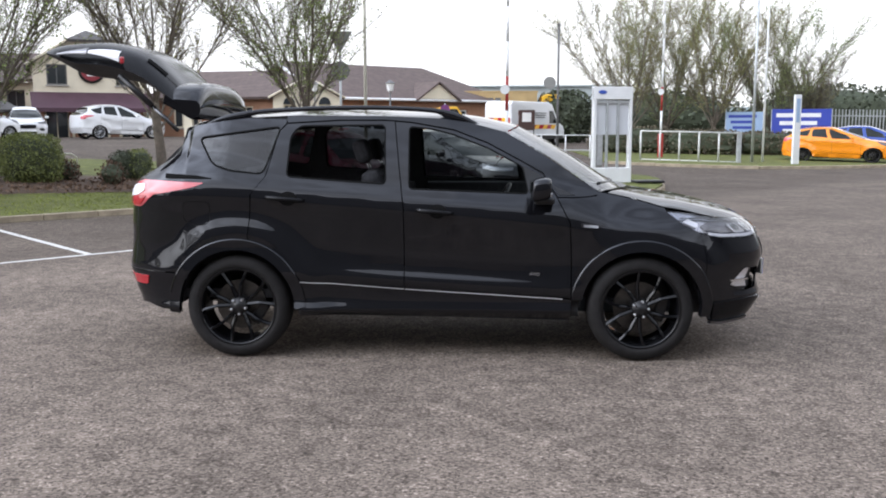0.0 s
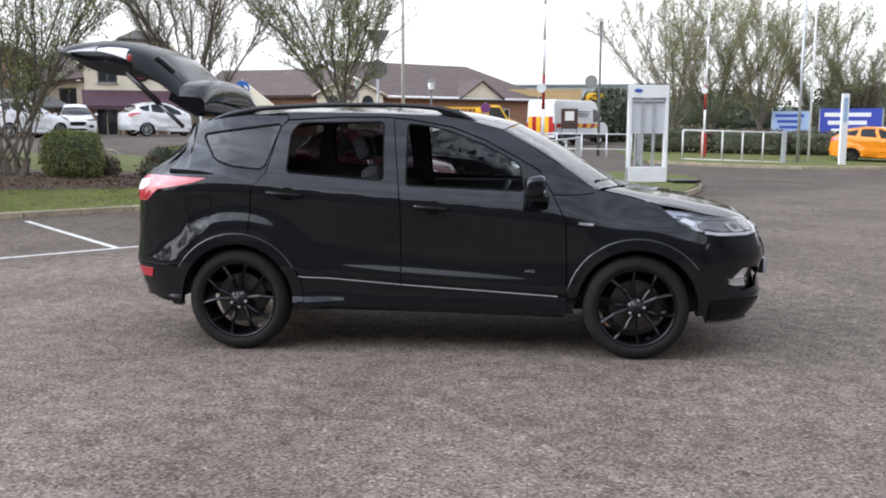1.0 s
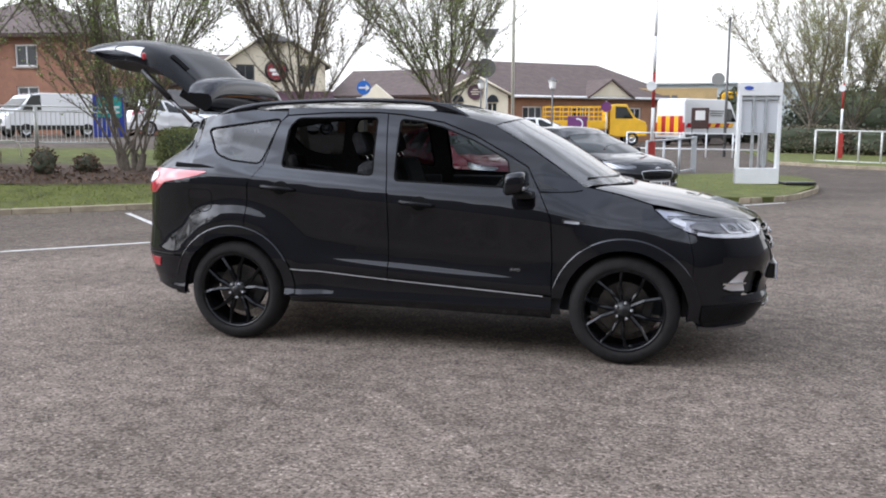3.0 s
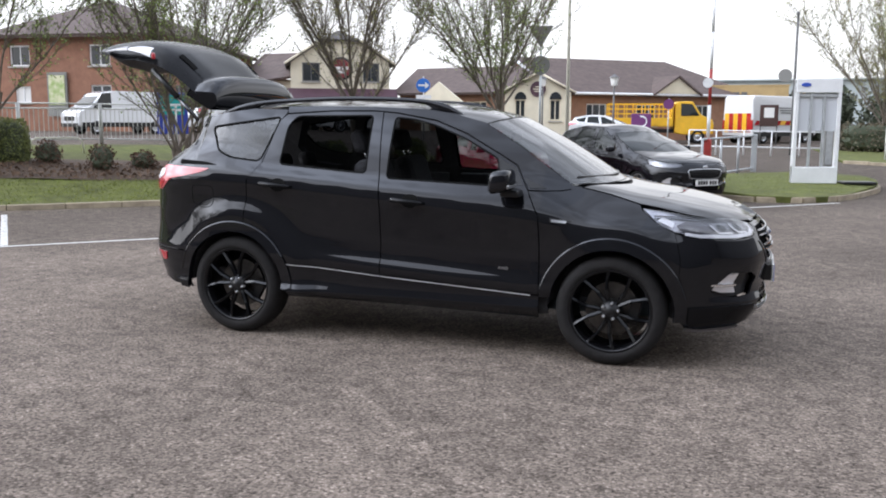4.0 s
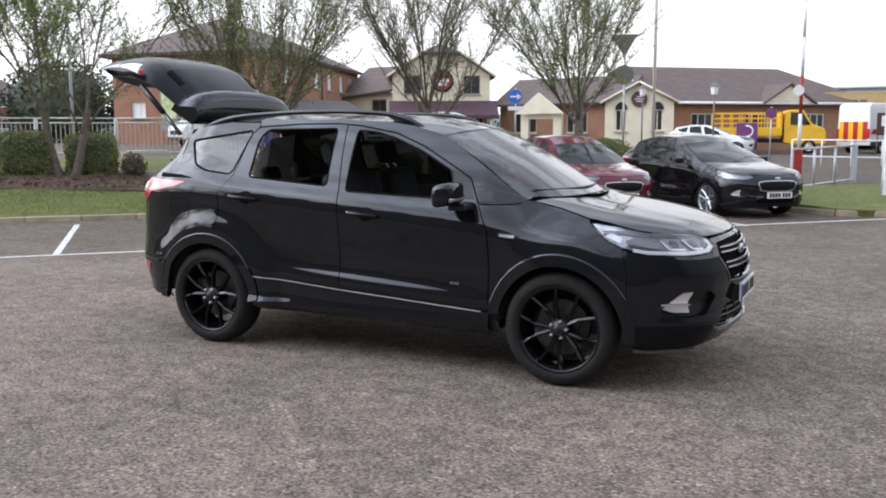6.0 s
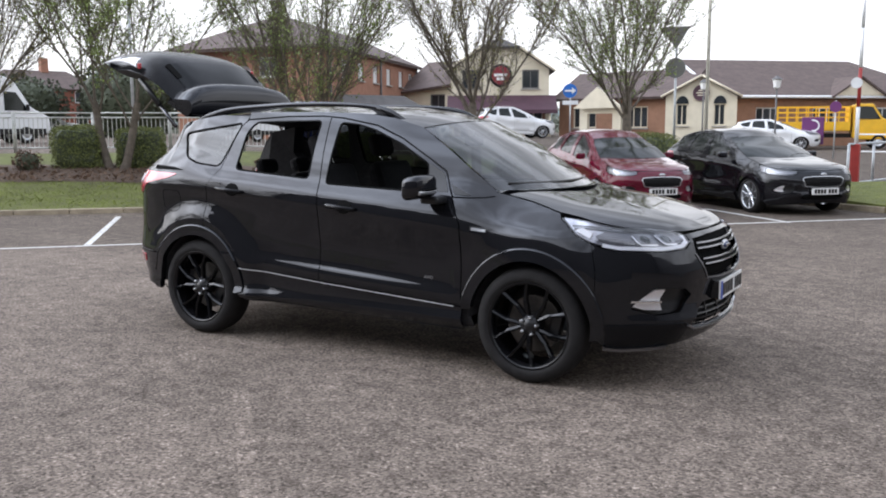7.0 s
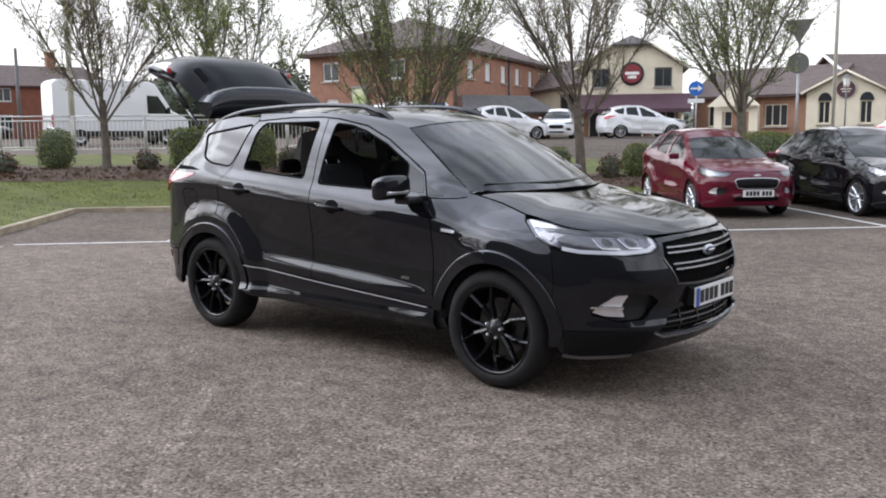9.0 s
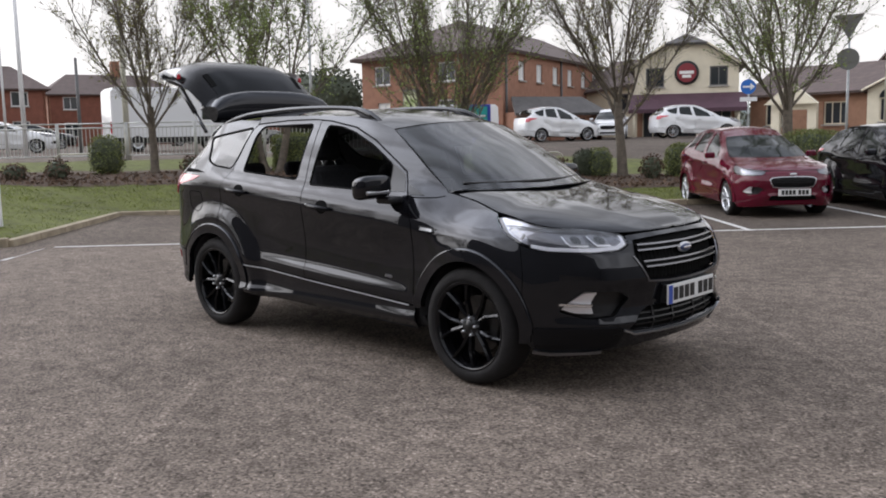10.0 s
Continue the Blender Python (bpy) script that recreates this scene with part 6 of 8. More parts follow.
def window(parent, a, e, h, pane=None, frame_mat=None, bars=1, inset=0.1, sill=True, label=""):
    """Frame, mullions, sill and pane in an opening (u0, u1, v0, v1)."""
    n = e.cross(Vector((0, 0, 1)))
    u0, u1, v0, v1 = h
    m = Matrix((( e.x, n.x, 0, a.x), (e.y, n.y, 0, a.y), (0, 0, 1, 0), (0, 0, 0, 1)))
    bm = bmesh.new()
    w, f = u1 - u0, 0.07
    cu, cv = (u0 + u1) / 2, (v0 + v1) / 2
    for su, c in (((w, 0.06, f), (cu, -inset, v0 + f / 2)), ((w, 0.06, f), (cu, -inset, v1 - f / 2)), ((f, 0.06, v1 - v0 - 2 * f), (u0 + f / 2, -inset, cv)), ((f, 0.06, v1 - v0 - 2 * f), (u1 - f / 2, -inset, cv))):
        add_box(bm, su, c, m)
    o = part("window", bm, frame_mat or M_WHITE, parent, label)
    for k in range(bars):
        bm = bmesh.new()
        add_box(bm, (0.05, 0.05, v1 - v0 - 2 * f), (u0 + w * (k + 1) / (bars + 1), -inset, cv), m)
        part("mullion", bm, frame_mat or M_WHITE, o)
    bm = bmesh.new()
    add_box(bm, (w - f, 0.012, v1 - v0 - f), (cu, -inset - 0.02, cv), m)
    part("pane", bm, pane or M_WIN, o)
    if sill:
        bm = bmesh.new()
        add_box(bm, (w + 0.14, 0.16, 0.07), (cu, 0.02, v0 - 0.04), m)
        part("window_sill", bm, M_CONC, o)
    return o


def slab(name, pts, material, parent, thick=0.14, label=""):
    """A roof slope or other flat plate with thickness, from its upper corners."""
    pts = [Vector(p) for p in pts]
    n = (pts[1] - pts[0]).cross(pts[2] - pts[0]).normalized()
    if n.z < 0:
        pts, n = pts[::-1], -n
    k = len(pts)
    vs = pts + [p - n * thick for p in pts]
    fs = [tuple(range(k)), tuple(range(2 * k - 1, k - 1, -1))] + [(i, i + k, (i + 1) % k + k, (i + 1) % k) for i in range(k)]
    return obj(name, vs, fs, material, parent, label)


V = Vector
# pub: rendered upper floor, gabled roof with a clipped top, awning over the front
gz = 0.9
pub = thing("pub", "cream rendered pub with a brown gabled roof and plum awning", "building")
pe = V((0.876, 0.483, 0))
pn = V((0.483, -0.876, 0))
pa = V((-24.2, 41.66, 0))
W_ = 5.85
at = lambda u, out, z: pa + pe * u + pn * out + V((0, 0, z))
wins = [(0.68, 1.72, 3.85, 4.95), (4.25, 5.25, 3.85, 4.95)]
wl_, a_, e_ = wall(pub, at(0, 0, 0), at(W_, 0, 0), 3.2, 5.1, M_CREAM, wins, [(0, 5.1), (W_ * 0.3, 6.25), (W_ * 0.7, 6.25), (W_, 5.1)])
for h_ in wins:
    window(pub, a_, e_, h_, frame_mat=M_POLEG, bars=1)
doors = [(0.5, 1.7, gz, 2.6), (2.5, 3.8, gz, 2.75), (4.4, 5.5, gz, 2.6)]
wl_, a_, e_ = wall(pub, at(0, 0, 0), at(W_, 0, 0), gz - 0.3, 3.2, M_BRICKB, doors)
for i, h_ in enumerate(doors):
    window(pub, a_, e_, h_, frame_mat=M_CREAM if i != 1 else M_AWN, bars=1, sill=i != 1)
wall(pub, at(W_, 0, 0), at(W_, -9, 0), gz - 0.3, 5.1, M_CREAM)
wall(pub, at(0, -9, 0), at(0, 0, 0), gz - 0.3, 5.1, M_CREAM)
for s0, s1 in ((0, 1), (1, 0)):
    o = -0.35 if s0 == 0 else W_ + 0.35
    mid = W_ * 0.5
    kx = W_ * 0.3 if s0 == 0 else W_ * 0.7
    slab("roof_slope", [at(o, 0.35, 4.9), at(kx, 0.35, 6.3), at(mid, -1.4, 6.95), at(mid, -9, 6.95), at(o, -9, 4.9)], M_ROOFG, pub, label="grey-brown tiled roof slope")
    bm = bmesh.new()
    add_tube(bm, [at(o, 0.42, 4.86), at(kx, 0.42, 6.24)], 0.07, 6)
    part("barge_board", bm, M_CREAM, pub, "pale barge board")
slab("roof_slope", [at(W_ * 0.3, 0.36, 6.3), at(W_ * 0.7, 0.36, 6.3), at(W_ * 0.5, -1.4, 6.96)], M_ROOFG, pub)
slab("awning", [at(-0.2, 1.6, 2.55), at(W_ + 0.4, 1.6, 2.55), at(W_ + 0.4, 0.02, 3.45), at(-0.2, 0.02, 3.45)], M_AWN, pub, 0.06, "plum tiled canopy over the entrance")
box("fascia", (W_ + 0.6, 0.08, 0.22), (0, 0, 0), M_AWN, pub, m=Matrix.Translation(at(W_ / 2 + 0.1, 1.6, 2.46)) @ Matrix.Rotation(math.atan2(pe.y, pe.x), 4, "Z"))
for u in (0.1, 1.8, 2.4, 3.6, 4.2, 5.8):
    tube("post", [at(u, 1.45, gz - 0.2), at(u, 1.45, 2.45)], 0.07, M_CREAM, pub, "pale canopy post", 8)
sg = obj("sign", *lathe([(0.0001, 0.0), (0.64, 0.0), (0.68, 0.04), (0.68, 0.12)], 32), M_BLACKTXT, pub, "round dark pub sign with red centre", True)
sg.matrix_world = Matrix.Translation(at(W_ / 2 + 0.05, 0.14, 4.62)) @ Matrix.Rotation(math.atan2(pe.y, pe.x), 4, "Z")
for nm, (r, dz, w, h), mm in (("sign_face", (0.6, 0, 0, 0), M_MAROON),):
    o = obj(nm, *lathe([(0.0001, -0.012), (0.54, -0.012), (0.54, 0.0)], 32), mm, sg)
for dz, w in ((0.02, 0.8), (-0.2, 0.5)):
    box("sign_bar", (w, 0.012, 0.17), (0, -0.022, dz), M_PLATE, sg)

# hotel: two brick wings that meet at a corner
hotel = thing("hotel", "red brick two-storey hotel with a brown hipped roof", "building")
P1, P2, P3 = V((-24.3, 29.9, 0)), V((-29.8, 46.7, 0)), V((-33.4, 28.7, 0))
eave, ridge = 5.55, 7.7
L1, L2 = (P2 - P1).length, (P1 - P3).length
h1 = [(u, u + 0.9, z, z + 0.95) for u in (2.2, 4.9, 7.6, 10.3, 13.0, 15.4) for z in (4.1, 1.95)]
w_, a_, e_ = wall(hotel, P1, P2, 0.7, eave, M_BRICK, h1, label="red brick wall")
for i, h_ in enumerate(h1):
    # Pale panes carry the windows' bright, lit look in their colour.
    window(hotel, a_, e_, h_, M_PALEPANE if h_[2] > 3 and i < 9 else M_WIN, bars=1)
h2 = [(1.1, 1.95, 2.35, 3.15), (5.2, 6.3, 2.1, 3.2), (0.9, 2.0, 4.1, 5.1), (5.2, 6.3, 4.1, 5.1)]
w_, a_, e_ = wall(hotel, P3, P1, 0.7, eave, M_BRICK, h2, label="red brick wall")
for h_ in h2:
    window(hotel, a_, e_, h_, M_PALEPANE if h_[0] < 2 and h_[2] < 3 else M_WIN, bars=1)
q1 = V((P2 - P1).normalized())
back = P3 + q1 * L1
wall(hotel, back, P3, 0.7, eave, M_BRICK)
wall(hotel, P2, back, 0.7, eave, M_BRICK)
o1, o2, o3, o4 = P1 - q1 * 0.5 + V((0.4, -0.2, 0)), P2 + q1 * 0.3 + V((0.4, 0, 0)), back + q1 * 0.3 - V((0.4, 0, 0)), P3 - q1 * 0.5 - V((0.4, 0.2, 0))
mid1, mid2 = (P1 + P3) / 2 + q1 * 4.2, (P2 + back) / 2 - q1 * 0.2
up = lambda p, z: V((p.x, p.y, z))
for nm, pts in (("a", [up(o1, eave), up(o2, eave), up(mid2, ridge), up(mid1, ridge)]), ("b", [up(o4, eave), up(o1, eave), up(mid1, ridge)]), ("c", [up(o3, eave), up(o4, eave), up(mid1, ridge), up(mid2, ridge)])):
    slab("roof_slope", pts, M_ROOF, hotel, 0.18, "brown tiled roof slope")
for u in (0.3, 8.9, 17.2):
    p = P1 + q1 * u + V((0.95, 0.31, 0)) * 0.08
    tube("downpipe", [up(p, 0.8), up(p, eave)], 0.06, M_POLEG, hotel, "dark rainwater pipe", 6)
wall(hotel, P2 - q1 * 1.2 + V((1.6, 0.4, 0)), P2 + q1 * 2.0 + V((1.8, 0.6, 0)), 0.7, 5.0, M_BRICK)
# notice board on the hotel front
nb = thing("notice_board", "framed green and yellow notice on the brick hotel front", "sign")
e2 = (P1 - P3).normalized()
bp = P3 + e2 * 3.5 + V((e2.y, -e2.x, 0)) * 0.12
rot2 = Matrix.Rotation(math.atan2(e2.y, e2.x), 4, "Z")
box("board", (1.05, 0.08, 2.1), (0, 0, 0), M_SIGNGREY, nb, m=Matrix.Translation(up(bp, 2.75)) @ rot2)
box("panel", (0.85, 0.03, 1.4), (0, -0.06, 0.2), mat("lime_green", (0.3, 0.42, 0.14), 0.6, second=(0.6, 0.6, 0.4), sfac=0.5, sscale=3), nb, m=Matrix.Translation(up(bp, 2.75)) @ rot2)

# low dark porch roof in front of the hotel
porch = thing("porch", "low open shelter with a dark tiled roof", "building")
c1, c2 = V((-22.9, 29.6, 0)), V((-21.3, 34.4, 0))
d1 = (c2 - c1).normalized()
d2 = V((-d1.y, d1.x, 0))
slab("roof_slope", [up(c1 - d1 * 0.3, 2.35), up(c2 + d1 * 0.3, 2.35), up(c2 - d1 * 0.4 + d2 * 1.5, 3.2), up(c1 + d1 * 0.4 + d2 * 1.5, 3.2)], M_ROOFG, porch)
wall(porch, c1 + d2 * 0.3, c2 + d2 * 0.3, 0.8, 2.4, M_BRICK, [(0.6, 1.9, 0.9, 2.1), (2.7, 4.0, 0.9, 2.1)])
wall(porch, c1 + d2 * 2.6, c1 + d2 * 0.3, 0.8, 2.4, M_BRICK)
wall(porch, c2 + d2 * 0.3, c2 + d2 * 2.6, 0.8, 2.4, M_BRICK)

# cream link between hotel and pub
link = thing("link_building", "cream rendered link with a brown sloping roof", "building")
l1, l2 = V((-28.6, 43.2, 0)), V((-24.6, 42.6, 0))
lw = [(2.2, 3.4, 2.6, 3.6)]
w_, a_, e_ = wall(link, l1, l2, 0.7, 4.0, M_CREAM, lw)
window(link, a_, e_, lw[0], frame_mat=M_POLEG)
slab("roof_slope", [(-29.0, 42.8, 3.75), (-24.2, 42.1, 4.2), (-24.3, 46.5, 5.9), (-29, 46.9, 5.9)], M_ROOF, link)

# long low brick range right of the pub, with a cream gable
rng_b = thing("restaurant_range", "low brick range with a brown roof and cream arched gable", "building")
r0, r1 = V((-18.7, 45.2, 0)), V((-10.9, 43.6, 0))
hw = [(1.0, 2.6, 1.5, 2.7), (4.6, 6.0, 1.5, 2.7)]
w_, a_, e_ = wall(rng_b, r0, r1, 0.25, 3.3, M_BRICKB, hw)
for h_ in hw:
    window(rng_b, a_, e_, h_, frame_mat=M_CREAM, bars=2)
slab("roof_slope", [(-19.0, 44.7, 3.2), (-10.6, 43.0, 3.2), (-10.6, 47.5, 4.9), (-19.0, 49.0, 4.9)], M_ROOF, rng_b)
slab("porch_roof", [(-16.6, 42.6, 2.6), (-13.6, 42.2, 2.6), (-15.1, 42.35, 3.75)], M_CREAM, rng_b, 0.2)
wall(rng_b, V((-16.4, 42.8, 0)), V((-13.8, 42.4, 0)), 0.25, 2.7, M_CREAM, [(0.5, 2.1, 0.8, 2.3)], [(0, 2.6), (1.3, 3.6), (2.6, 2.6)])
g1, g2 = V((-11.2, 42.0, 0)), V((-7.7, 42.9, 0))
gw = [(0.55, 1.15, 1.6, 2.75), (2.45, 3.05, 1.6, 2.75)]
w_, a_, e_ = wall(rng_b, g1, g2, 0.25, 3.3, M_CREAM, gw, [(0, 3.2), (1.8, 4.1), (3.61, 3.2)])
for h_ in gw:
    o = window(rng_b, a_, e_, h_, frame_mat=M_CREAM, bars=1)
    bm = bmesh.new()
    c = a_ + e_ * ((h_[0] + h_[1]) / 2) + V((0.03, -0.06, h_[3]))
    vs = [bm.verts.new(c + e_ * 0.32 * math.cos(t) + V((0, 0, 0.4 * math.sin(t)))) for t in np.linspace(0, math.pi, 12)]
    bm.faces.new(vs)
    part("arch_head", bm, M_WIN, o)
wall(rng_b, g2, g2 + V((-1.2, 5, 0)), 0.25, 3.3, M_CREAM)
ge = (g2 - g1).normalized()
gback = V((-1.5, 5.5, 0))
for a, b in ((-0.25, 1.8), (3.86, 1.8)):
    gn_ = V((ge.y, -ge.x, 0)) * 0.3
    slab("roof_slope", [up(g1 + ge * a + gn_, 3.15), up(g1 + ge * b + gn_, 4.28), up(g1 + ge * b + gback, 4.28), up(g1 + ge * a + gback, 3.15)], M_ROOF, rng_b)
    tube("barge_board", [up(g1 + ge * a + gn_ * 1.1, 3.1), up(g1 + ge * b + gn_ * 1.1, 4.2)], 0.06, M_CREAM, rng_b, sides=6)
s2 = obj("sign", *lathe([(0.0001, 0.0), (0.42, 0.0), (0.42, 0.1)], 24), M_AWN, rng_b, "small round maroon sign")
s2.matrix_world = Matrix.Translation(up(g1 + ge * 1.8 + V((ge.y, -ge.x, 0)) * 0.12, 3.3)) @ Matrix.Rotation(math.atan2(ge.y, ge.x), 4, "Z")
for dz, w in ((0.12, 0.3), (0.0, 0.5), (-0.12, 0.36)):
    box("sign_bar", (w, 0.012, 0.05), (0, -0.01, dz), M_CREAM, s2)

# brick lodge with the broad brown roof
lodge = thing("lodge", "buff brick lodge under a broad brown tiled roof", "building")
b0, b1 = V((-9.0, 45.2, 0)), V((0.6, 54.0, 0))
be = (b1 - b0).normalized()
bn_ = V((-be.y, be.x, 0))
hb = [(2.0, 3.4, 1.3, 2.6), (5.5, 6.9, 1.3, 2.6), (9.5, 10.9, 1.3, 2.6)]
w_, a_, e_ = wall(lodge, b0, b1, 0.1, 3.4, M_BRICKB, hb)
for h_ in hb:
    window(lodge, a_, e_, h_, frame_mat=M_WHITE, bars=2)
wall(lodge, b0 + bn_ * 9, b0, 0.1, 3.4, M_BRICKB, top=[(0, 3.3), (4.5, 5.4), (9, 3.3)])
slab("roof_slope", [up(b0 - be * 0.4 - bn_ * 0.5, 3.2), up(b1 + be * 1.5 - bn_ * 0.5, 3.2), up(b1 - be * 2.2 + bn_ * 4.6, 5.5), up(b0 - be * 0.4 + bn_ * 4.6, 5.5)], M_ROOF, lodge, 0.16, "brown tiled roof slope")
slab("roof_slope", [up(b1 + be * 1.5 - bn_ * 0.5, 3.2), up(b1 + be * 1.5 + bn_ * 9.5, 3.2), up(b1 - be * 2.2 + bn_ * 4.6, 5.5)], M_ROOF, lodge)
slab("roof_slope", [up(b0 - be * 0.4 + bn_ * 9.5, 3.2), up(b1 + be * 1.5 + bn_ * 9.5, 3.2), up(b1 - be * 2.2 + bn_ * 4.6, 5.5), up(b0 - be * 0.4 + bn_ * 4.6, 5.5)], M_ROOF, lodge)
for a, b, z0, z1 in ((-0.6, 4.6, 3.15, 5.45),):
    tube("barge_board", [up(b0 - be * 0.5 + bn_ * a, z0), up(b0 - be * 0.5 + bn_ * b, z1)], 0.09, M_WHITE, lodge, "white barge board", 6)
tube("gutter", [up(b0 - be * 0.4 - bn_ * 0.55, 3.16), up(b1 + be * 1.4 - bn_ * 0.55, 3.16)], 0.08, M_WHITE, lodge, "white gutter", 6)
dg = b0 + be * 8.0 - bn_ * 0.6
slab("dormer", [up(dg - be * 1.6, 3.25), up(dg + be * 1.6, 3.25), up(dg, 4.2)], M_CREAM, lodge, 0.2, "cream gablet over the door")
for s in (-1, 1):
    slab("dormer_roof", [up(dg + be * s * 1.8 - bn_ * 0.15, 3.2), up(dg - bn_ * 0.15, 4.32), up(dg + bn_ * 2.4, 4.32), up(dg + be * s * 1.8 + bn_ * 0.4, 3.2)], M_ROOF, lodge, 0.1)

# far grey shed, far houses and the line of distance
shed = thing("warehouse", "large pale metal-clad warehouse far off", "building")
wall(shed, V((-14, 106, 0)), V((16.5, 104, 0)), 0.0, 6.5, M_SHED)
slab("roof_slope", [(-14.3, 105.4, 6.45), (16.9, 103.4, 6.45), (17, 130, 7.6), (-14, 132, 7.6)], M_SHED, shed)
wall(shed, V((16.5, 104, 0)), V((17, 130, 0)), 0.0, 6.5, M_SHED)
for k, (x, y, ang, wd) in enumerate(((-66, 20, 72, 9), (-71, 33, 75, 11), (-63, 5, 70, 9), (-74, 50, 70, 10))):
    hs = thing("house", "red brick semi-detached house with a dark roof", "house", "far houses", Matrix.Translation((x, y, 0.9)) @ Matrix.Rotation(radians(ang), 4, "Z"))
    hh = [(1.2, 2.4, 0.9, 2.1), (wd - 2.4, wd - 1.2, 0.9, 2.1), (1.2, 2.4, 3.2, 4.3), (wd - 2.4, wd - 1.2, 3.2, 4.3)]
    w_, a_, e_ = wall(hs, (-wd / 2, 0, 0), (wd / 2, 0, 0), 0, 4.6, mat("dark_red_brick", (0.2, 0.075, 0.05), 0.9, var=0.2, scale=2), hh)
    for h_ in hh:
        window(hs, a_, e_, h_, bars=1)
    wall(hs, (-wd / 2, 7, 0), (-wd / 2, 0, 0), 0, 4.6, M_BRICK)
    wall(hs, (wd / 2, 0, 0), (wd / 2, 7, 0), 0, 4.6, M_BRICK)
    hw_ = wd / 2 + 0.4
    slab("roof_slope", [(-hw_, -0.4, 4.5), (hw_, -0.4, 4.5), (hw_ - 2.5, 3.5, 6.4), (-hw_ + 2.5, 3.5, 6.4)], M_ROOF, hs)
    slab("roof_slope", [(hw_, -0.4, 4.5), (hw_, 7.4, 4.5), (hw_ - 2.5, 3.5, 6.4)], M_ROOF, hs)
    slab("roof_slope", [(-hw_, -0.4, 4.5), (-hw_, 7.4, 4.5), (-hw_ + 2.5, 3.5, 6.4)], M_ROOF, hs)
    box("chimney", (0.7, 0.9, 1.4), (0.8, 3.5, 6.9), M_BRICK, hs)

# low wooded rise that closes the distance all round
hv, hf = [], []
for k in range(121):
    a = 2 * math.pi * k / 120
    r = 260 + 20 * math.sin(a * 3)
    top = 6.2 + 1.8 * noise.noise(V((math.cos(a) * 4, math.sin(a) * 4, 3))) + 0.9 * noise.noise(V((math.cos(a) * 17, math.sin(a) * 17, 3)))
    hv += [(r * math.cos(a), r * math.sin(a), -1.0), (r * math.cos(a), r * math.sin(a), top), ((r + 120) * math.cos(a), (r + 120) * math.sin(a), top + 3)]
for k in range(120):
    hf += [(3 * k, 3 * k + 1, 3 * k + 4, 3 * k + 3), (3 * k + 1, 3 * k + 2, 3 * k + 5, 3 * k + 4)]
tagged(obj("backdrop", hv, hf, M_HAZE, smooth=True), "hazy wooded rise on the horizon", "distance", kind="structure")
far = Mesh()
rnd2 = random.Random(9)
for _ in range(26000):
    a = rnd2.uniform(radians(60), radians(185))
    r = rnd2.uniform(88, 150)
    h_ = rnd2.random() ** 1.5 * (3.2 + 2.4 * noise.noise(V((a * 9, r * 0.05, 0))))
    far.leaf(V((r * math.cos(a), r * math.sin(a), 1.0 + max(h_, 0.1))), rnd2.uniform(0.3, 0.7), rnd2)
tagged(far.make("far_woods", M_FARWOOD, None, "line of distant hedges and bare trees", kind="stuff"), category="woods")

# plain unseen walls added to close the place behind the camera and darken paint reflections
M_CLADDING = mat("dark_cladding", (0.15, 0.15, 0.155), 0.6, var=0.15, scale=0.6)
for k, (a, b, h_) in enumerate((((24, -14), (-12, -14), 8.5), ((24, 22), (24, -14), 7.0), ((-12, -14), (-12, -30), 8.5), ((-12, -30), (-75, -30), 4.0), ((-75, -30), (-75, -12), 4.0))):
    w_, _, _ = wall(None, V((*a, 0)), V((*b, 0)), -0.05, h_, M_CLADDING, thick=0.3, name="wall_%d" % (k + 1))
    tagged(w_, "plain tall grey wall, unseen, added to darken the car's reflections" if k < 3 else "plain low grey wall, unseen, added to close the yard", "wall", kind="structure")
# Trees out of view, here only for their reflections in the car.
for x, y, h_, seed_ in ((-15.0, -15.5, 8.5, 41), (-20.5, -14.0, 7.0, 42), (-28.0, -15.5, 8.0, 43)):
    tree("bare spring tree out of view, added for its reflection in the car", x, y, h_, 1.8, seed_, limbs=11, spread=0.8, trunk=0.12, leaves=5000, leafmat=M_LEAF2, group="trees by the showroom", z=0.0)


# ---- cars in the bays ----
def hatch_warp(L, W, H, zb=0.95, rake=0.2):
    k = L / 4.45

    def f(x, y, z):
        zz = lerp(((0, 0), (0.25, 0.17), (0.345, 0.29), (1.1, zb), (1.3, zb + (H - zb) * 0.42), (1.66, H), (2.2, H + 0.5)), z)
        top = step(1.08, 1.6, z)
        zz -= (0.08 * step(-0.7, -1.9, x) + 0.05 * step(-0.1, 0.6, x)) * top
        return ((x - rake * step(0.98, 1.45, z) * step(-1.0, 0.7, x)) * k, y * W / 1.84 * (1 - 0.07 * top), zz)
    return f


def close_tail(car, warp, paint, lod):
    """Hatch, rear screen and lamps' inner ends of a car that is shut."""
    K = SKIN
    edge = ((0.735, K.ur(-2.105)), (0.95, K.ur(-2.1)), (1.2, K.ur(-2.085)), (1.29, K.ur(-2.02)), (1.4, K.ur(-1.94)), (1.52, -1.82), (1.55, -1.74))
    rows = []
    for z in (0.735, 0.9, 1.08, 1.2, 1.29, 1.4, 1.5, 1.55):
        b = K(lerp(edge, z), z)
        bow = lerp(((0.7, 0.05), (1.2, 0.04), (1.55, 0.0)), z)
        rows.append([(b.x - bow * (1 - t * t), b.y * t, z + 0.05 * (1 - abs(t) ** 2.2) * step(1.4, 1.55, z)) for t in np.linspace(1, -1, 9)])
    surface_rows("hatch", rows[:4], paint, car, warp)
    surface_rows("rear_screen", rows[3:], M_DARKGLASS, car, warp)


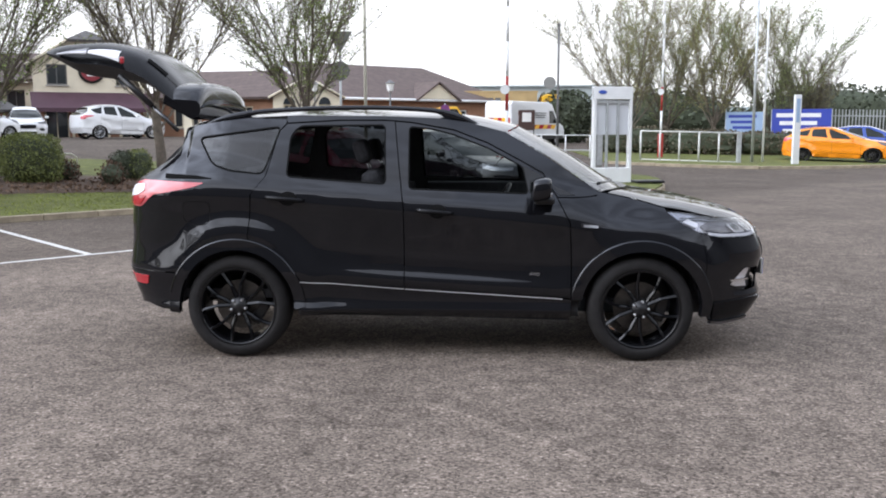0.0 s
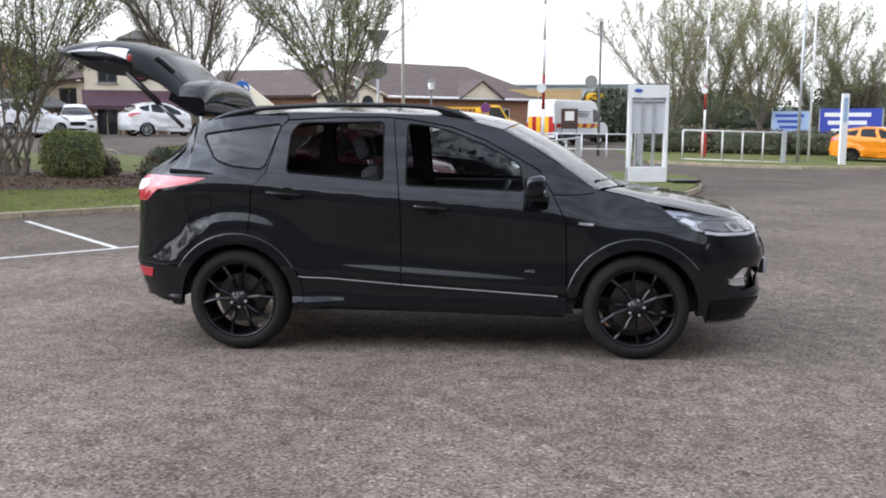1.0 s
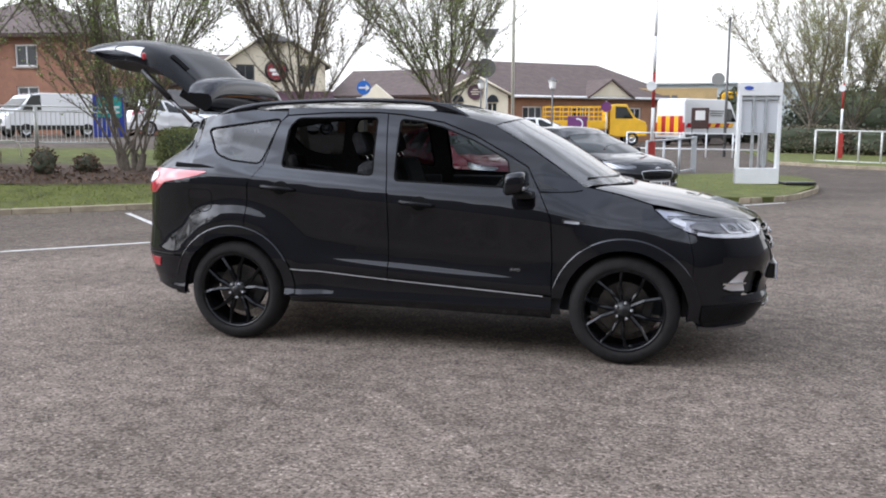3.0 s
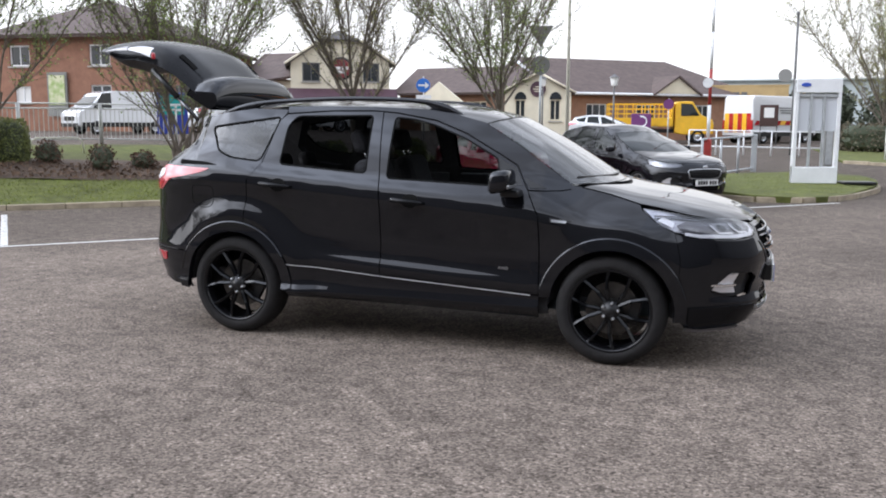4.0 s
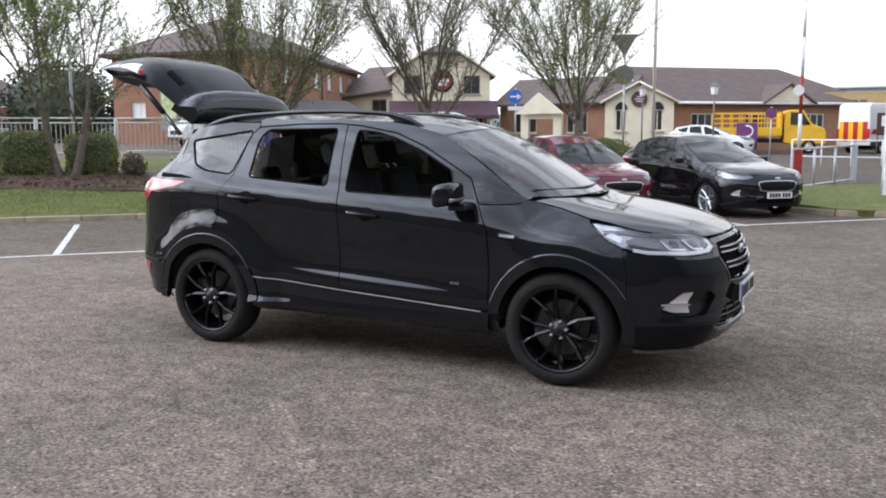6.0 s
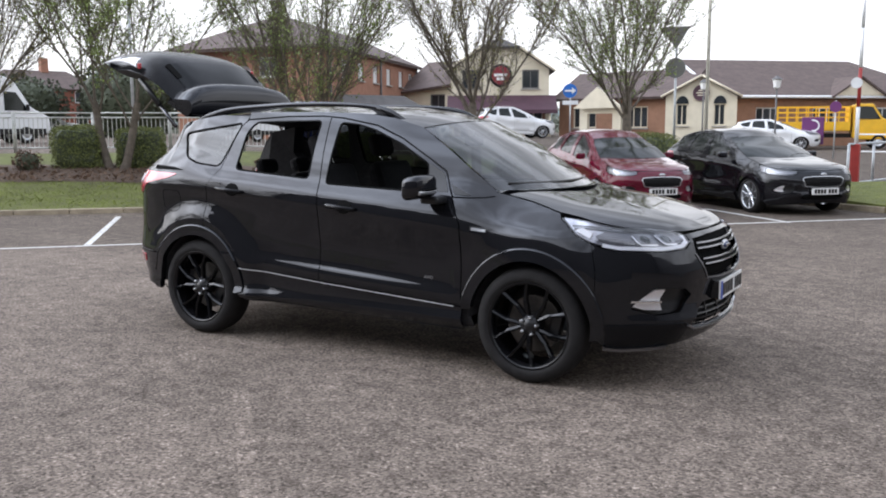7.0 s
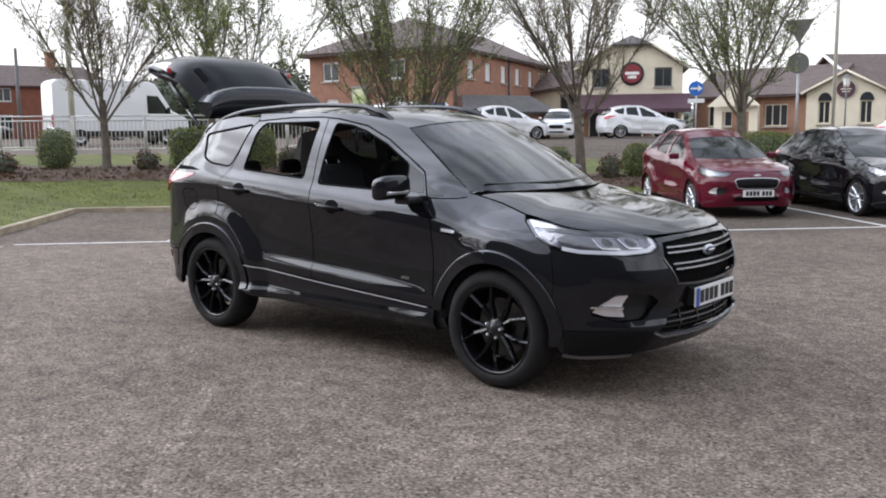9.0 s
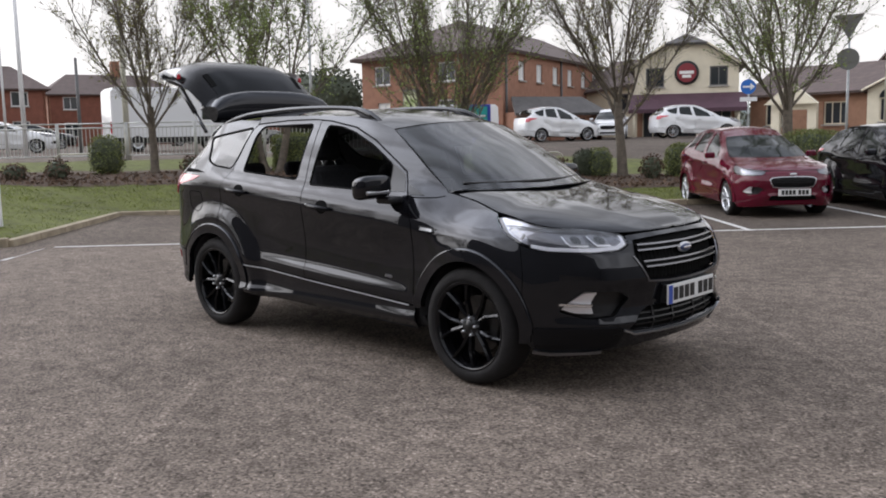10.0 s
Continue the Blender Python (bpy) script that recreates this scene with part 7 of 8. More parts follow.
def small_car(name, label, m, paint, warp, wheel_scale, d=0.09, style="silver", lod=1, group=""):
    global WARP_WHEEL
    WARP_WHEEL = wheel_scale
    car = build_car(name, label, m, paint, warp, d, suv=False, style=style, steps=28 if lod == 1 else 16, lod=lod, group=group)
    close_tail(car, warp, paint, lod)
    for s in (-1, 1):
        p = warp(0.66, s * 0.96, 1.16)
        box("door_mirror", (0.11, 0.17, 0.11), p, paint, car, bevel=0.03)
    if lod == 1:
        p = warp(2.315, 0, 0.5)
        pl = box("number_plate", (0.012, 0.52, 0.111), p, M_PLATE, car, "white number plate with dark bars")
        for i in range(7):
            box("plate_bar", (0.006, 0.045, 0.072), (p[0] + 0.006, -0.19 + i * 0.06 + (0.03 if i > 3 else 0), p[2]), M_BLACKTXT, pl)
        bm = bmesh.new()
        bmesh.ops.create_uvsphere(bm, u_segments=16, v_segments=8, radius=1)
        q = warp(2.25, 0, 0.835)
        for v in bm.verts:
            v.co = (q[0] + 0.015 * v.co.x, 0.06 * v.co.y, q[2] + 0.024 * v.co.z)
        part("nose_badge", bm, M_SATIN, car, smooth=True)
    for u0, u1 in ((-1.1, -0.93), (-0.1, 0.07)):
        for s in (1, -1):
            pts = []
            for k, o in ((0, 0.0), (0.1, 0.02), (0.9, 0.02), (1, 0.0)):
                p = SKIN(u0 + (u1 - u0) * k, 1.02, o)
                pts.append(warp(p.x, p.y * s, p.z))
            tube("door_handle", pts, 0.014, paint, car, sides=6)
    WARP_WHEEL = 1.0
    return car


def bay_pose(s, nose_n, L):
    p = SN(s, nose_n + L / 2)
    return Matrix.Translation((p.x, p.y, 0)) @ pose(0, 0, 0, 0, 0, -45)


small_car("parked_hatchback", "black five-door hatchback with silver alloys in a bay", bay_pose(8.62, 6.9, 4.36), M_PAINT, hatch_warp(4.36, 1.82, 1.48, 0.94, 0.3), 0.915)
small_car("parked_hatchback", "dark red five-door hatchback with silver alloys in a bay", bay_pose(5.98, 7.62, 3.97), M_RED, hatch_warp(3.97, 1.72, 1.47, 0.93, 0.2), 0.88)


def on_land(x, y, ang):
    return Matrix.Translation((x, y, terrain(x, y))) @ pose(0, 0, 0, 0, 0, ang)


small_car("parked_hatchback", "orange five-door hatchback with black wheels beyond the fence", on_land(14.9, 31.8, -20), M_ORANGE, hatch_warp(4.36, 1.82, 1.47, 0.95, 0.32), 0.93, 0.14, "black", 2, "cars beyond the entrance")
small_car("parked_hatchback", "dark blue hatchback parked beyond the fence", on_land(17.6, 35.0, -20), M_BLUE, hatch_warp(4.3, 1.8, 1.5, 0.97), 0.93, 0.16, "silver", 2, "cars beyond the entrance")
small_car("hatchback", "bright red hatchback far along the road", on_land(4.6, 66, 5), mat("red_paint", (0.6, 0.03, 0.04), 0.25, coat=0.6), hatch_warp(4.2, 1.8, 1.46), 0.92, 0.2, "silver", 2, "cars on the road")
small_car("hatchback", "white SUV with dark windows on the road", on_land(-17.5, 36.5, 48), M_CARWHITE, hatch_warp(4.4, 1.84, 1.62, 1.0), 0.98, 0.16, "silver", 2, "cars on the road")
small_car("hatchback", "white MPV with dark windows on the road", on_land(-20.9, 29.7, 66), M_CARWHITE, hatch_warp(4.0, 1.75, 1.6, 0.98), 0.9, 0.16, "silver", 2, "cars on the road")
small_car("hatchback", "small white hatchback in front of the pub", on_land(-20.9, 34.2, -60), M_CARWHITE, hatch_warp(3.7, 1.7, 1.5), 0.88, 0.18, "silver", 2, "cars on the road")
small_car("hatchback", "white hatchback with dark windows on the road", on_land(-5.4, 40.6, 10), M_CARWHITE, hatch_warp(4.2, 1.78, 1.46), 0.92, 0.18, "silver", 2, "cars on the road")
small_car("hatchback", "silver saloon on the far road", on_land(-48, 24.0, 72), M_SATIN, hatch_warp(4.5, 1.8, 1.42), 0.92, 0.2, "silver", 2, "cars on the road")
small_car("hatchback", "dark grey hatchback parked along the far road", on_land(-50.0, 17.5, 70), M_PAINT, hatch_warp(4.3, 1.8, 1.46), 0.92, 0.2, "silver", 2, "cars on the road")
small_car("hatchback", "white hatchback parked along the far road", on_land(-47.0, 30.5, 72), M_CARWHITE, hatch_warp(4.2, 1.78, 1.48), 0.92, 0.2, "silver", 2, "cars on the road")
small_car("hatchback", "white car on the far road", on_land(-37.5, 11.0, 65), M_CARWHITE, hatch_warp(4.4, 1.8, 1.42), 0.92, 0.2, "silver", 2, "cars on the road")


# ---- vans and lorries ----
def extruded(name, profile, w, material, parent, bevel=0.06, label="", taper=0.0):
    """A body with a side profile (x, z), swept across its width, edges rounded."""
    bm = bmesh.new()
    vs = [bm.verts.new((x, -w / 2, z)) for x, z in profile]
    f = bm.faces.new(vs)
    r = bmesh.ops.extrude_face_region(bm, geom=[f])
    for v in r["geom"]:
        if isinstance(v, bmesh.types.BMVert):
            v.co.y = w / 2
    if taper:
        top = max(z for _, z in profile)
        for v in bm.verts:
            v.co.y *= 1 - taper * max(0, v.co.z - 0.9) / (top - 0.9)
    bmesh.ops.recalc_face_normals(bm, faces=bm.faces)
    bmesh.ops.bevel(bm, geom=list(bm.edges), offset=bevel, segments=2, affect="EDGES", profile=0.6)
    return part(name, bm, material, parent, label, smooth=False)


def road_wheel(parent, x, y, r=0.34, s=-1):
    w = new("wheel")
    w.parent = parent
    w.matrix_local = Matrix.Translation((x, y, r)) @ (pose(0, 0, 0) if s < 0 else pose(0, 0, 0, 0, 0, 180))
    v, f = lathe([(r * 0.6, 0.2), (r, 0.19), (r, 0.03), (r * 0.93, 0.0), (r * 0.62, 0.0), (r * 0.6, 0.02)], 22)
    obj("tyre", v, f, M_TYRE, w, smooth=True)
    v, f = lathe([(0.0001, 0.03), (r * 0.2, 0.02), (r * 0.3, 0.06), (r * 0.55, 0.05), (r * 0.62, 0.01)], 22)
    obj("rim", v, f, M_SATIN, w, smooth=True)


def panel_van(label, m, paint, striped=False, L=5.6, H=2.5, cab_glass=True):
    van = thing("panel_van", label, "van", "vans on the road", m)
    f, b = L / 2, -L / 2
    prof = [(b, 0.4), (b + 0.02, H - 0.15), (b + 0.2, H), (f - 1.75, H), (f - 1.35, H - 0.12), (f - 0.7, 1.42), (f - 0.12, 1.12), (f, 0.85), (f, 0.4)]
    extruded("body", prof, 1.98, paint, van, 0.07, taper=0.09)
    for s in (-1, 1):
        side_y = lambda z: 0.995 - 0.0891 * (z - 0.9) / (H - 0.9)
        P = [(f - 1.75, 1.3), (f - 0.82, 1.3), (f - 1.28, 2.02), (f - 1.75, 2.05)]
        obj("side_window", [(x, s * side_y(z), z) for x, z in P], [(0, 1, 2, 3) if s < 0 else (3, 2, 1, 0)], M_DARKGLASS, van)
        box("sill_band", (L - 0.3, 0.03, 0.22), (-0.05, s * 0.99, 0.48), M_CLAD, van)
        box("door_mirror", (0.1, 0.18, 0.26), (f - 0.9, s * 1.1, 1.42), M_CLAD, van, bevel=0.03)
        if striped:
            for i in range(10):
                x0 = b + 0.08 + i * 0.45
                sk = 0.16
                obj("stripe", [(x0, s * 1.0, 0.98), (x0 + 0.45, s * 1.0, 0.98), (x0 + 0.45 + sk, s * 0.998, 1.22), (x0 + sk, s * 0.998, 1.22)], [(0, 1, 2, 3) if s < 0 else (3, 2, 1, 0)], M_AMBER if i % 2 else M_REDLENS, van)
            box("side_mark", (0.7, 0.012, 0.14), (b + 1.0, s * 0.965, 1.85), M_REDLENS, van)
            for j in range(3):
                box("side_mark", (1.5 - 0.2 * j, 0.012, 0.05), (0.1, s * (0.965 - 0.004 * j), 1.9 - 0.13 * j), M_POLEG, van)
        for x in (b + 1.0, f - 0.95):
            road_wheel(van, x, s * 0.99, 0.34, s)
    ws = [(f - 0.68, 1.46), (f - 1.33, H - 0.2)]
    obj("windscreen", [(ws[0][0] + 0.03, -0.85, ws[0][1]), (ws[0][0] + 0.03, 0.85, ws[0][1]), (ws[1][0] + 0.05, 0.76, ws[1][1]), (ws[1][0] + 0.05, -0.76, ws[1][1])], [(0, 1, 2, 3)], M_DARKGLASS, van)
    box("grille", (0.03, 1.1, 0.22), (f + 0.005, 0, 0.78), M_CLAD, van, bevel=0.01)
    for s in (-1, 1):
        box("headlamp", (0.12, 0.3, 0.26), (f - 0.06, s * 0.76, 0.95), M_LAMPWHITE, van, bevel=0.04)
        box("tail_lamp", (0.05, 0.12, 0.5), (b - 0.005, s * 0.9, 1.0), M_REDLENS, van, bevel=0.01)
    if striped:
        for i in range(6):
            box("rear_stripe", (0.012, 0.26, 1.0), (b - 0.012, -0.7 + i * 0.28, 1.1), M_AMBER if i % 2 else M_REDLENS, van)
    box("bumper", (0.12, 1.8, 0.2), (f - 0.02, 0, 0.46), M_CLAD, van, bevel=0.03)
    return van


panel_van("white long panel van with dark cab windows on the road", on_land(-30.8, 15.55, 76), M_CARWHITE, L=5.5, H=2.65)
panel_van("white short panel van with dark cab windows by the hotel", on_land(-22.8, 24.5, 246) @ Matrix.Scale(0.8, 4), M_CARWHITE, L=5.1, H=2.15)
panel_van("white service van with red and yellow chevron stripes", on_land(2.6, 47.5, 55), M_CARWHITE, True, L=5.8, H=2.55)


def tipper(m):
    t = thing("tipper_truck", "yellow caged tipper truck on the road", "truck", at=m)
    f = 2.75
    extruded("cab", [(0.75, 0.55), (0.75, 2.1), (0.95, 2.2), (1.65, 2.2), (2.1, 1.5), (2.68, 1.25), (f, 1.0), (f, 0.5), (1.2, 0.45)], 1.9, M_YELLOW, t, 0.06, taper=0.08)
    for s in (-1, 1):
        obj("side_window", [(x, s * (0.975 - 0.06 * (z - 0.9)), z) for x, z in ((1.05, 1.45), (2.0, 1.45), (1.62, 2.05), (1.05, 2.08))], [(0, 1, 2, 3) if s < 0 else (3, 2, 1, 0)], M_DARKGLASS, t)
        for x in (-1.6, 1.95):
            road_wheel(t, x, s * 0.95, 0.36, s)
        box("dropside", (3.4, 0.06, 0.42), (-1.05, s * 1.0, 1.12), M_YELLOW, t, bevel=0.015)
        for i in range(8):
            box("cage_post", (0.05, 0.05, 0.75), (-2.7 + i * 0.47, s * 1.0, 1.7), M_YELLOW, t)
        for z in (1.55, 1.8, 2.06):
            box("cage_rail", (3.4, 0.035, 0.05), (-1.05, s * 1.0, z), M_YELLOW, t)
        box("headlamp", (0.1, 0.26, 0.24), (f - 0.04, s * 0.72, 1.0), M_LAMPWHITE, t, bevel=0.03)
    box("bed", (3.4, 2.0, 0.1), (-1.05, 0, 0.92), M_YELLOW, t)
    box("headboard", (0.08, 2.0, 1.2), (0.62, 0, 1.5), M_YELLOW, t)
    box("tailboard", (0.06, 2.0, 0.42), (-2.75, 0, 1.12), M_YELLOW, t)
    box("chassis", (4.8, 0.9, 0.2), (-0.3, 0, 0.65), M_CLAD, t)
    obj("windscreen", [(2.12, -0.82, 1.53), (2.12, 0.82, 1.53), (1.72, 0.76, 2.12), (1.72, -0.76, 2.12)], [(0, 1, 2, 3)], M_DARKGLASS, t)
    return t


tipper(on_land(-3.1, 43.8, 12))


def dray(m):
    t = thing("curtainside_lorry", "tan curtain-sided delivery lorry with a yellow cab", "truck", at=m)
    extruded("cab", [(3.3, 0.6), (3.3, 3.05), (3.6, 3.2), (4.5, 3.15), (5.0, 2.0), (5.15, 1.9), (5.2, 0.6)], 2.4, M_YELLOW, t, 0.08)
    box("box_body", (8.2, 2.5, 2.35), (-1.1, 0, 2.15), M_TAN, t, bevel=0.03)
    box("roof_edge", (8.3, 2.54, 0.1), (-1.1, 0, 3.36), M_TAN, t)
    box("lower_rail", (8.3, 2.54, 0.12), (-1.1, 0, 0.95), M_POLEG, t)
    for s in (-1, 1):
        for i in range(6):
            box("lettering_bar", (0.36, 0.012, 0.42), (-2.0 + i * 0.48, s * 1.262, 2.75), M_POLEG, t)
        for i in range(17):
            box("strap", (0.04, 0.02, 0.22), (-5.0 + i * 0.49, s * 1.264, 1.1), M_POLEG, t)
        box("red_band", (8.0, 0.012, 0.14), (-1.1, s * 1.261, 1.5), M_REDLENS, t)
        for x in (-4.0, -2.9, 4.2):
            road_wheel(t, x, s * 1.2, 0.46, s)
        obj("side_window", [(x, s * 1.21, z) for x, z in ((3.7, 1.95), (4.75, 1.95), (4.45, 2.75), (3.7, 2.75))], [(0, 1, 2, 3) if s < 0 else (3, 2, 1, 0)], M_DARKGLASS, t)
        box("side_guard", (3.6, 0.05, 0.35), (-0.2, s * 1.15, 0.7), M_POLEG, t)
    box("chassis", (9.5, 1.0, 0.3), (-0.3, 0, 0.8), M_CLAD, t)
    return t


dray(on_land(0.6, 55.0, 2))


# ---- street furniture ----
def post(name, label, x, y, h, r, material, z=None, lean=(0, 0), group="", category="post"):
    z0 = terrain(x, y) if z is None else z
    t = thing(name, label, category, group, Matrix.Translation((x, y, z0)))
    tube("shaft", [(0, 0, -0.05), (lean[0], lean[1], h)], [r, r * 0.75], material, t)
    return t


# showroom totem by the entrance
tot = thing("totem_sign", "white framed entrance totem with an oval badge and open lower bay", "sign", at=Matrix.Translation((3.31, 15.2, 0.2)) @ pose(0, 0, 0, 0, 0, 15))
for x in (-0.455, 0.455):
    box("upright", (0.07, 0.16, 2.26), (x, 0, 1.13), M_WHITE, tot, bevel=0.01)
box("header", (0.98, 0.17, 0.3), (0, 0, 2.13), M_WHITE, tot, bevel=0.012)
box("panel", (0.84, 0.05, 0.82), (0, 0.03, 1.56), mat("pale_grey_panel", (0.58, 0.6, 0.64), 0.5), tot)
box("plinth", (0.98, 0.18, 0.36), (0, 0, 0.18), M_WHITE, tot, bevel=0.012)
for x in (-0.14, 0.14):
    box("bar", (0.05, 0.06, 1.62), (x, -0.03, 1.16), M_GALV, tot)
box("cross_bar", (0.84, 0.05, 0.05), (0, -0.03, 1.92), M_GALV, tot)
o = obj("oval_badge", *lathe([(0.0001, -0.1), (0.085, -0.1), (0.09, -0.08)], 24), M_PLATEBLUE, tot, "small oval badge")
o.matrix_local = Matrix.Translation((-0.28, 0, 2.15)) @ Matrix.Diagonal((1.2, 1, 0.5, 1))
box("sign_foot", (0.7, 0.5, 0.06), (0.95, 0.0, 0.02), M_CLAD, tot, bevel=0.02)
gp = thing("sign_panel", "grey upright sign panel near the entrance", "sign", at=on_land(4.2, 25.0, 40))
box("board", (0.35, 0.1, 1.75), (0, 0, 0.9), M_SIGNGREY, gp, bevel=0.02)
box("face", (0.25, 0.012, 1.6), (0, -0.055, 0.9), M_GALV, gp)


def rail_fence(label, a, b, posts, h, material, rails=(0.12, 1.0), r=0.025, end=None):
    f = thing("fence", label, "fence", "entrance fences")
    a, b = Vector(a), Vector(b)
    for i in range(posts):
        p = a.lerp(b, i / (posts - 1))
        z = terrain(p.x, p.y)
        tube("post", [(p.x, p.y, z - 0.05), (p.x, p.y, z + h)], r * 1.2, material, f, sides=6)
    for k in rails:
        tube("rail", [(a.x, a.y, terrain(a.x, a.y) + h * k), (b.x, b.y, terrain(b.x, b.y) + h * k)], r, material, f, sides=6)
    if end:
        p = a.lerp(b, end)
        box("end_post", (0.16, 0.16, h + 0.1), (p.x, p.y, terrain(p.x, p.y) + h / 2), M_GALV, f, bevel=0.01)
    return f


rail_fence("white tubular steel gate across the entrance verge", (6.45, 29.8), (10.1, 29.0), 6, 1.2, M_GALVPALE, (0.06, 1.0), 0.03, 1.0)
rail_fence("white tubular steel gate beside the red barrier post", (0.75, 18.0), (2.0, 21.9), 4, 1.05, M_GALV, (0.1, 1.0), 0.03, 1.0)
rail_fence("white steel rail beyond the island", (-0.5, 30.5), (4.6, 31.2), 6, 0.95, M_WHITE, (0.35, 1.0), 0.025)
for x, y, zt, d in ((0.86, 18.35, 7.5, 2.1), (7.7, 32.3, 8.0, 2.4)):
    z0 = terrain(x, y)
    bar = thing("barrier", "raised red and white barrier pole on a red post", "barrier", "raised barriers", Matrix.Translation((x, y, z0)))
    box("cabinet", (0.2, 0.24, 1.05), (0, 0, 0.52), M_REDPOST, bar, bevel=0.02)
    n = 7
    for i in range(n):
        k0, k1 = 1.0 + (zt - 1.0) * i / n, 1.0 + (zt - 1.0) * (i + 1) / n
        tube("boom_section", [(0.004 * k0, 0, k0), (0.004 * k1, 0, k1)], 0.045 - 0.002 * i, M_REDPOST if i in (1, 6) else M_WHITE, bar, sides=8)
    o = obj("disc", *lathe([(0.0001, 0), (0.13, 0), (0.13, 0.02)], 20), M_WHITE, bar)
    o.matrix_local = Matrix.Translation((-0.05, -0.06, d + 0.4))
wp = post("lamp_post", "dark grey lamp post with a small head", 3.3, 31.9, 5.5, 0.06, M_POLEG, category="lamp post")
box("lamp_head", (0.12, 0.3, 0.14), (0, 0, 5.45), M_POLEG, wp, bevel=0.03)
o = obj("round_sign", *lathe([(0.0001, 0), (0.26, 0), (0.26, 0.02)], 24), M_SIGNGREY, wp)
o.matrix_local = Matrix.Translation((-0.35, -0.02, 3.1))
post("pole", "tall grey galvanised pole beside the fence", 10.85, 29.8, 7.0, 0.06, M_GALV, category="pole")
post("pole", "tall white flag pole on the verge", 11.35, 30.1, 8.0, 0.045, M_WHITE, category="pole")
ws = thing("sign_panel", "white upright marker board on the verge", "sign", at=on_land(12.2, 28.8, 20))
box("board", (0.3, 0.1, 2.7), (0, 0, 1.35), M_WHITE, ws, bevel=0.02)
box("face", (0.16, 0.012, 0.9), (0, -0.056, 2.1), M_BANNERL, ws)
for x, y, w, h, mt, lab in ((12.6, 37.4, 1.7, 0.95, M_BANNERL, "pale blue banner with dark writing bars on the railing"), (15.0, 36.6, 2.6, 1.3, M_BANNER, "blue banner with white writing bars on the railing")):
    bn = thing("banner", lab, "banner", "banners", on_land(x, y, -16))
    box("sheet", (w, 0.03, h), (0, 0, 1.55), mt, bn)
    for i in range(3):
        box("writing_bar", (w * (0.75 - 0.12 * i), 0.01, h * 0.14), (-w * 0.05, -0.021, 1.55 + h * (0.28 - 0.28 * i)), M_WHITE if mt is M_BANNER else M_BANNER, bn)
    for sx in (-1, 1):
        tube("post", [(sx * w / 2, 0.04, 0), (sx * w / 2, 0.04, 2.2)], 0.03, M_GALV, bn, sides=6)
pal = thing("fence", "grey steel palisade fence behind the banners", "fence", "entrance fences")
PALE = bpy.data.meshes.new("pale")
bm = bmesh.new()
add_box(bm, (0.06, 0.02, 1.9), (0, 0, 0.95))
bm.to_mesh(PALE), bm.free()
PALE.materials.append(M_GALV)
for i in range(70):
    x, y = 16.5 + i * 0.16, 42.5 - i * 0.04
    o = new("pale", PALE)
    o.parent = pal
    o.matrix_local = Matrix.Translation((x, y, terrain(x, y) + 0.35))
for z in (0.8, 1.9):
    tube("rail", [(16.4, 42.55, terrain(16.4, 42.5) + z), (27.8, 39.7, terrain(27.7, 39.7) + z)], 0.03, M_GALV, pal, sides=6)
# road signs beyond the parked cars
gs_ = post("give_way_sign", "back of a grey give-way triangle and disc on a post", -3.85, 19.2, 3.5, 0.04, M_GALV, category="road sign")
zb_ = terrain(-3.85, 19.2)
rot = Matrix.Rotation(radians(12), 4, "Z")
o = obj("triangle", [(-0.36, 0, 0.62), (0.36, 0, 0.62), (0, 0, 0), (-0.36, 0.02, 0.62), (0.36, 0.02, 0.62), (0, 0.02, 0)], [(0, 2, 1), (3, 4, 5), (0, 1, 4, 3), (1, 2, 5, 4), (2, 0, 3, 5)], M_SIGNGREY, gs_)
o.matrix_local = Matrix.Translation((0, -0.05, 3.35 - zb_ + 0.25)) @ rot
o = obj("disc", *lathe([(0.0001, 0), (0.27, 0), (0.27, 0.02)], 28), M_SIGNGREY, gs_)
o.matrix_local = Matrix.Translation((0, -0.05, 3.1 - zb_ + 0.02)) @ rot
ar = post("arrow_sign", "round blue sign with a white arrow on a post", -10.9, 28.5, 2.6, 0.035, M_GALV, category="road sign")
rot = Matrix.Rotation(radians(24), 4, "Z")
o = obj("disc", *lathe([(0.0001, 0), (0.28, 0), (0.28, 0.02)], 28), M_SIGNBLUE, ar)
o.matrix_local = Matrix.Translation((0, -0.05, 2.25)) @ rot
bm = bmesh.new()
add_box(bm, (0.3, 0.012, 0.07), (-0.05, -0.012, 0))
vs = [bm.verts.new(p) for p in ((0.08, -0.018, 0.14), (0.08, -0.018, -0.14), (0.24, -0.018, 0))]
bm.faces.new(vs)
o2 = part("arrow", bm, M_WHITE, o)
box("plate", (0.62, 0.02, 0.16), (0, -0.05, 1.78), M_WHITE, ar, m=rot)
post("pole", "tall pale telegraph pole behind the parked cars", -3.3, 20.4, 9.0, 0.055, M_CREAMPOLE, category="pole")
for x, y in ((-3.95, 33.5), (-8.2, 38.2)):
    lp = post("street_lamp", "black heritage lamp post with a lantern", x, y, 2.75, 0.045, M_POLEG, group="lantern posts", category="street lamp")
    o = obj("lantern", *lathe([(0.05, 2.7), (0.13, 2.75), (0.17, 3.05), (0.22, 3.08), (0.02, 3.2)], 8, "z"), M_PALEPANE, lp)
    o = obj("lantern_cap", *lathe([(0.23, 3.08), (0.2, 3.1), (0.02, 3.24)], 8, "z"), M_POLEG, lp)
nsg = post("no_stopping_sign", "small round red and blue sign on a post", -1.45, 31.8, 2.2, 0.03, M_GALV, category="road sign")
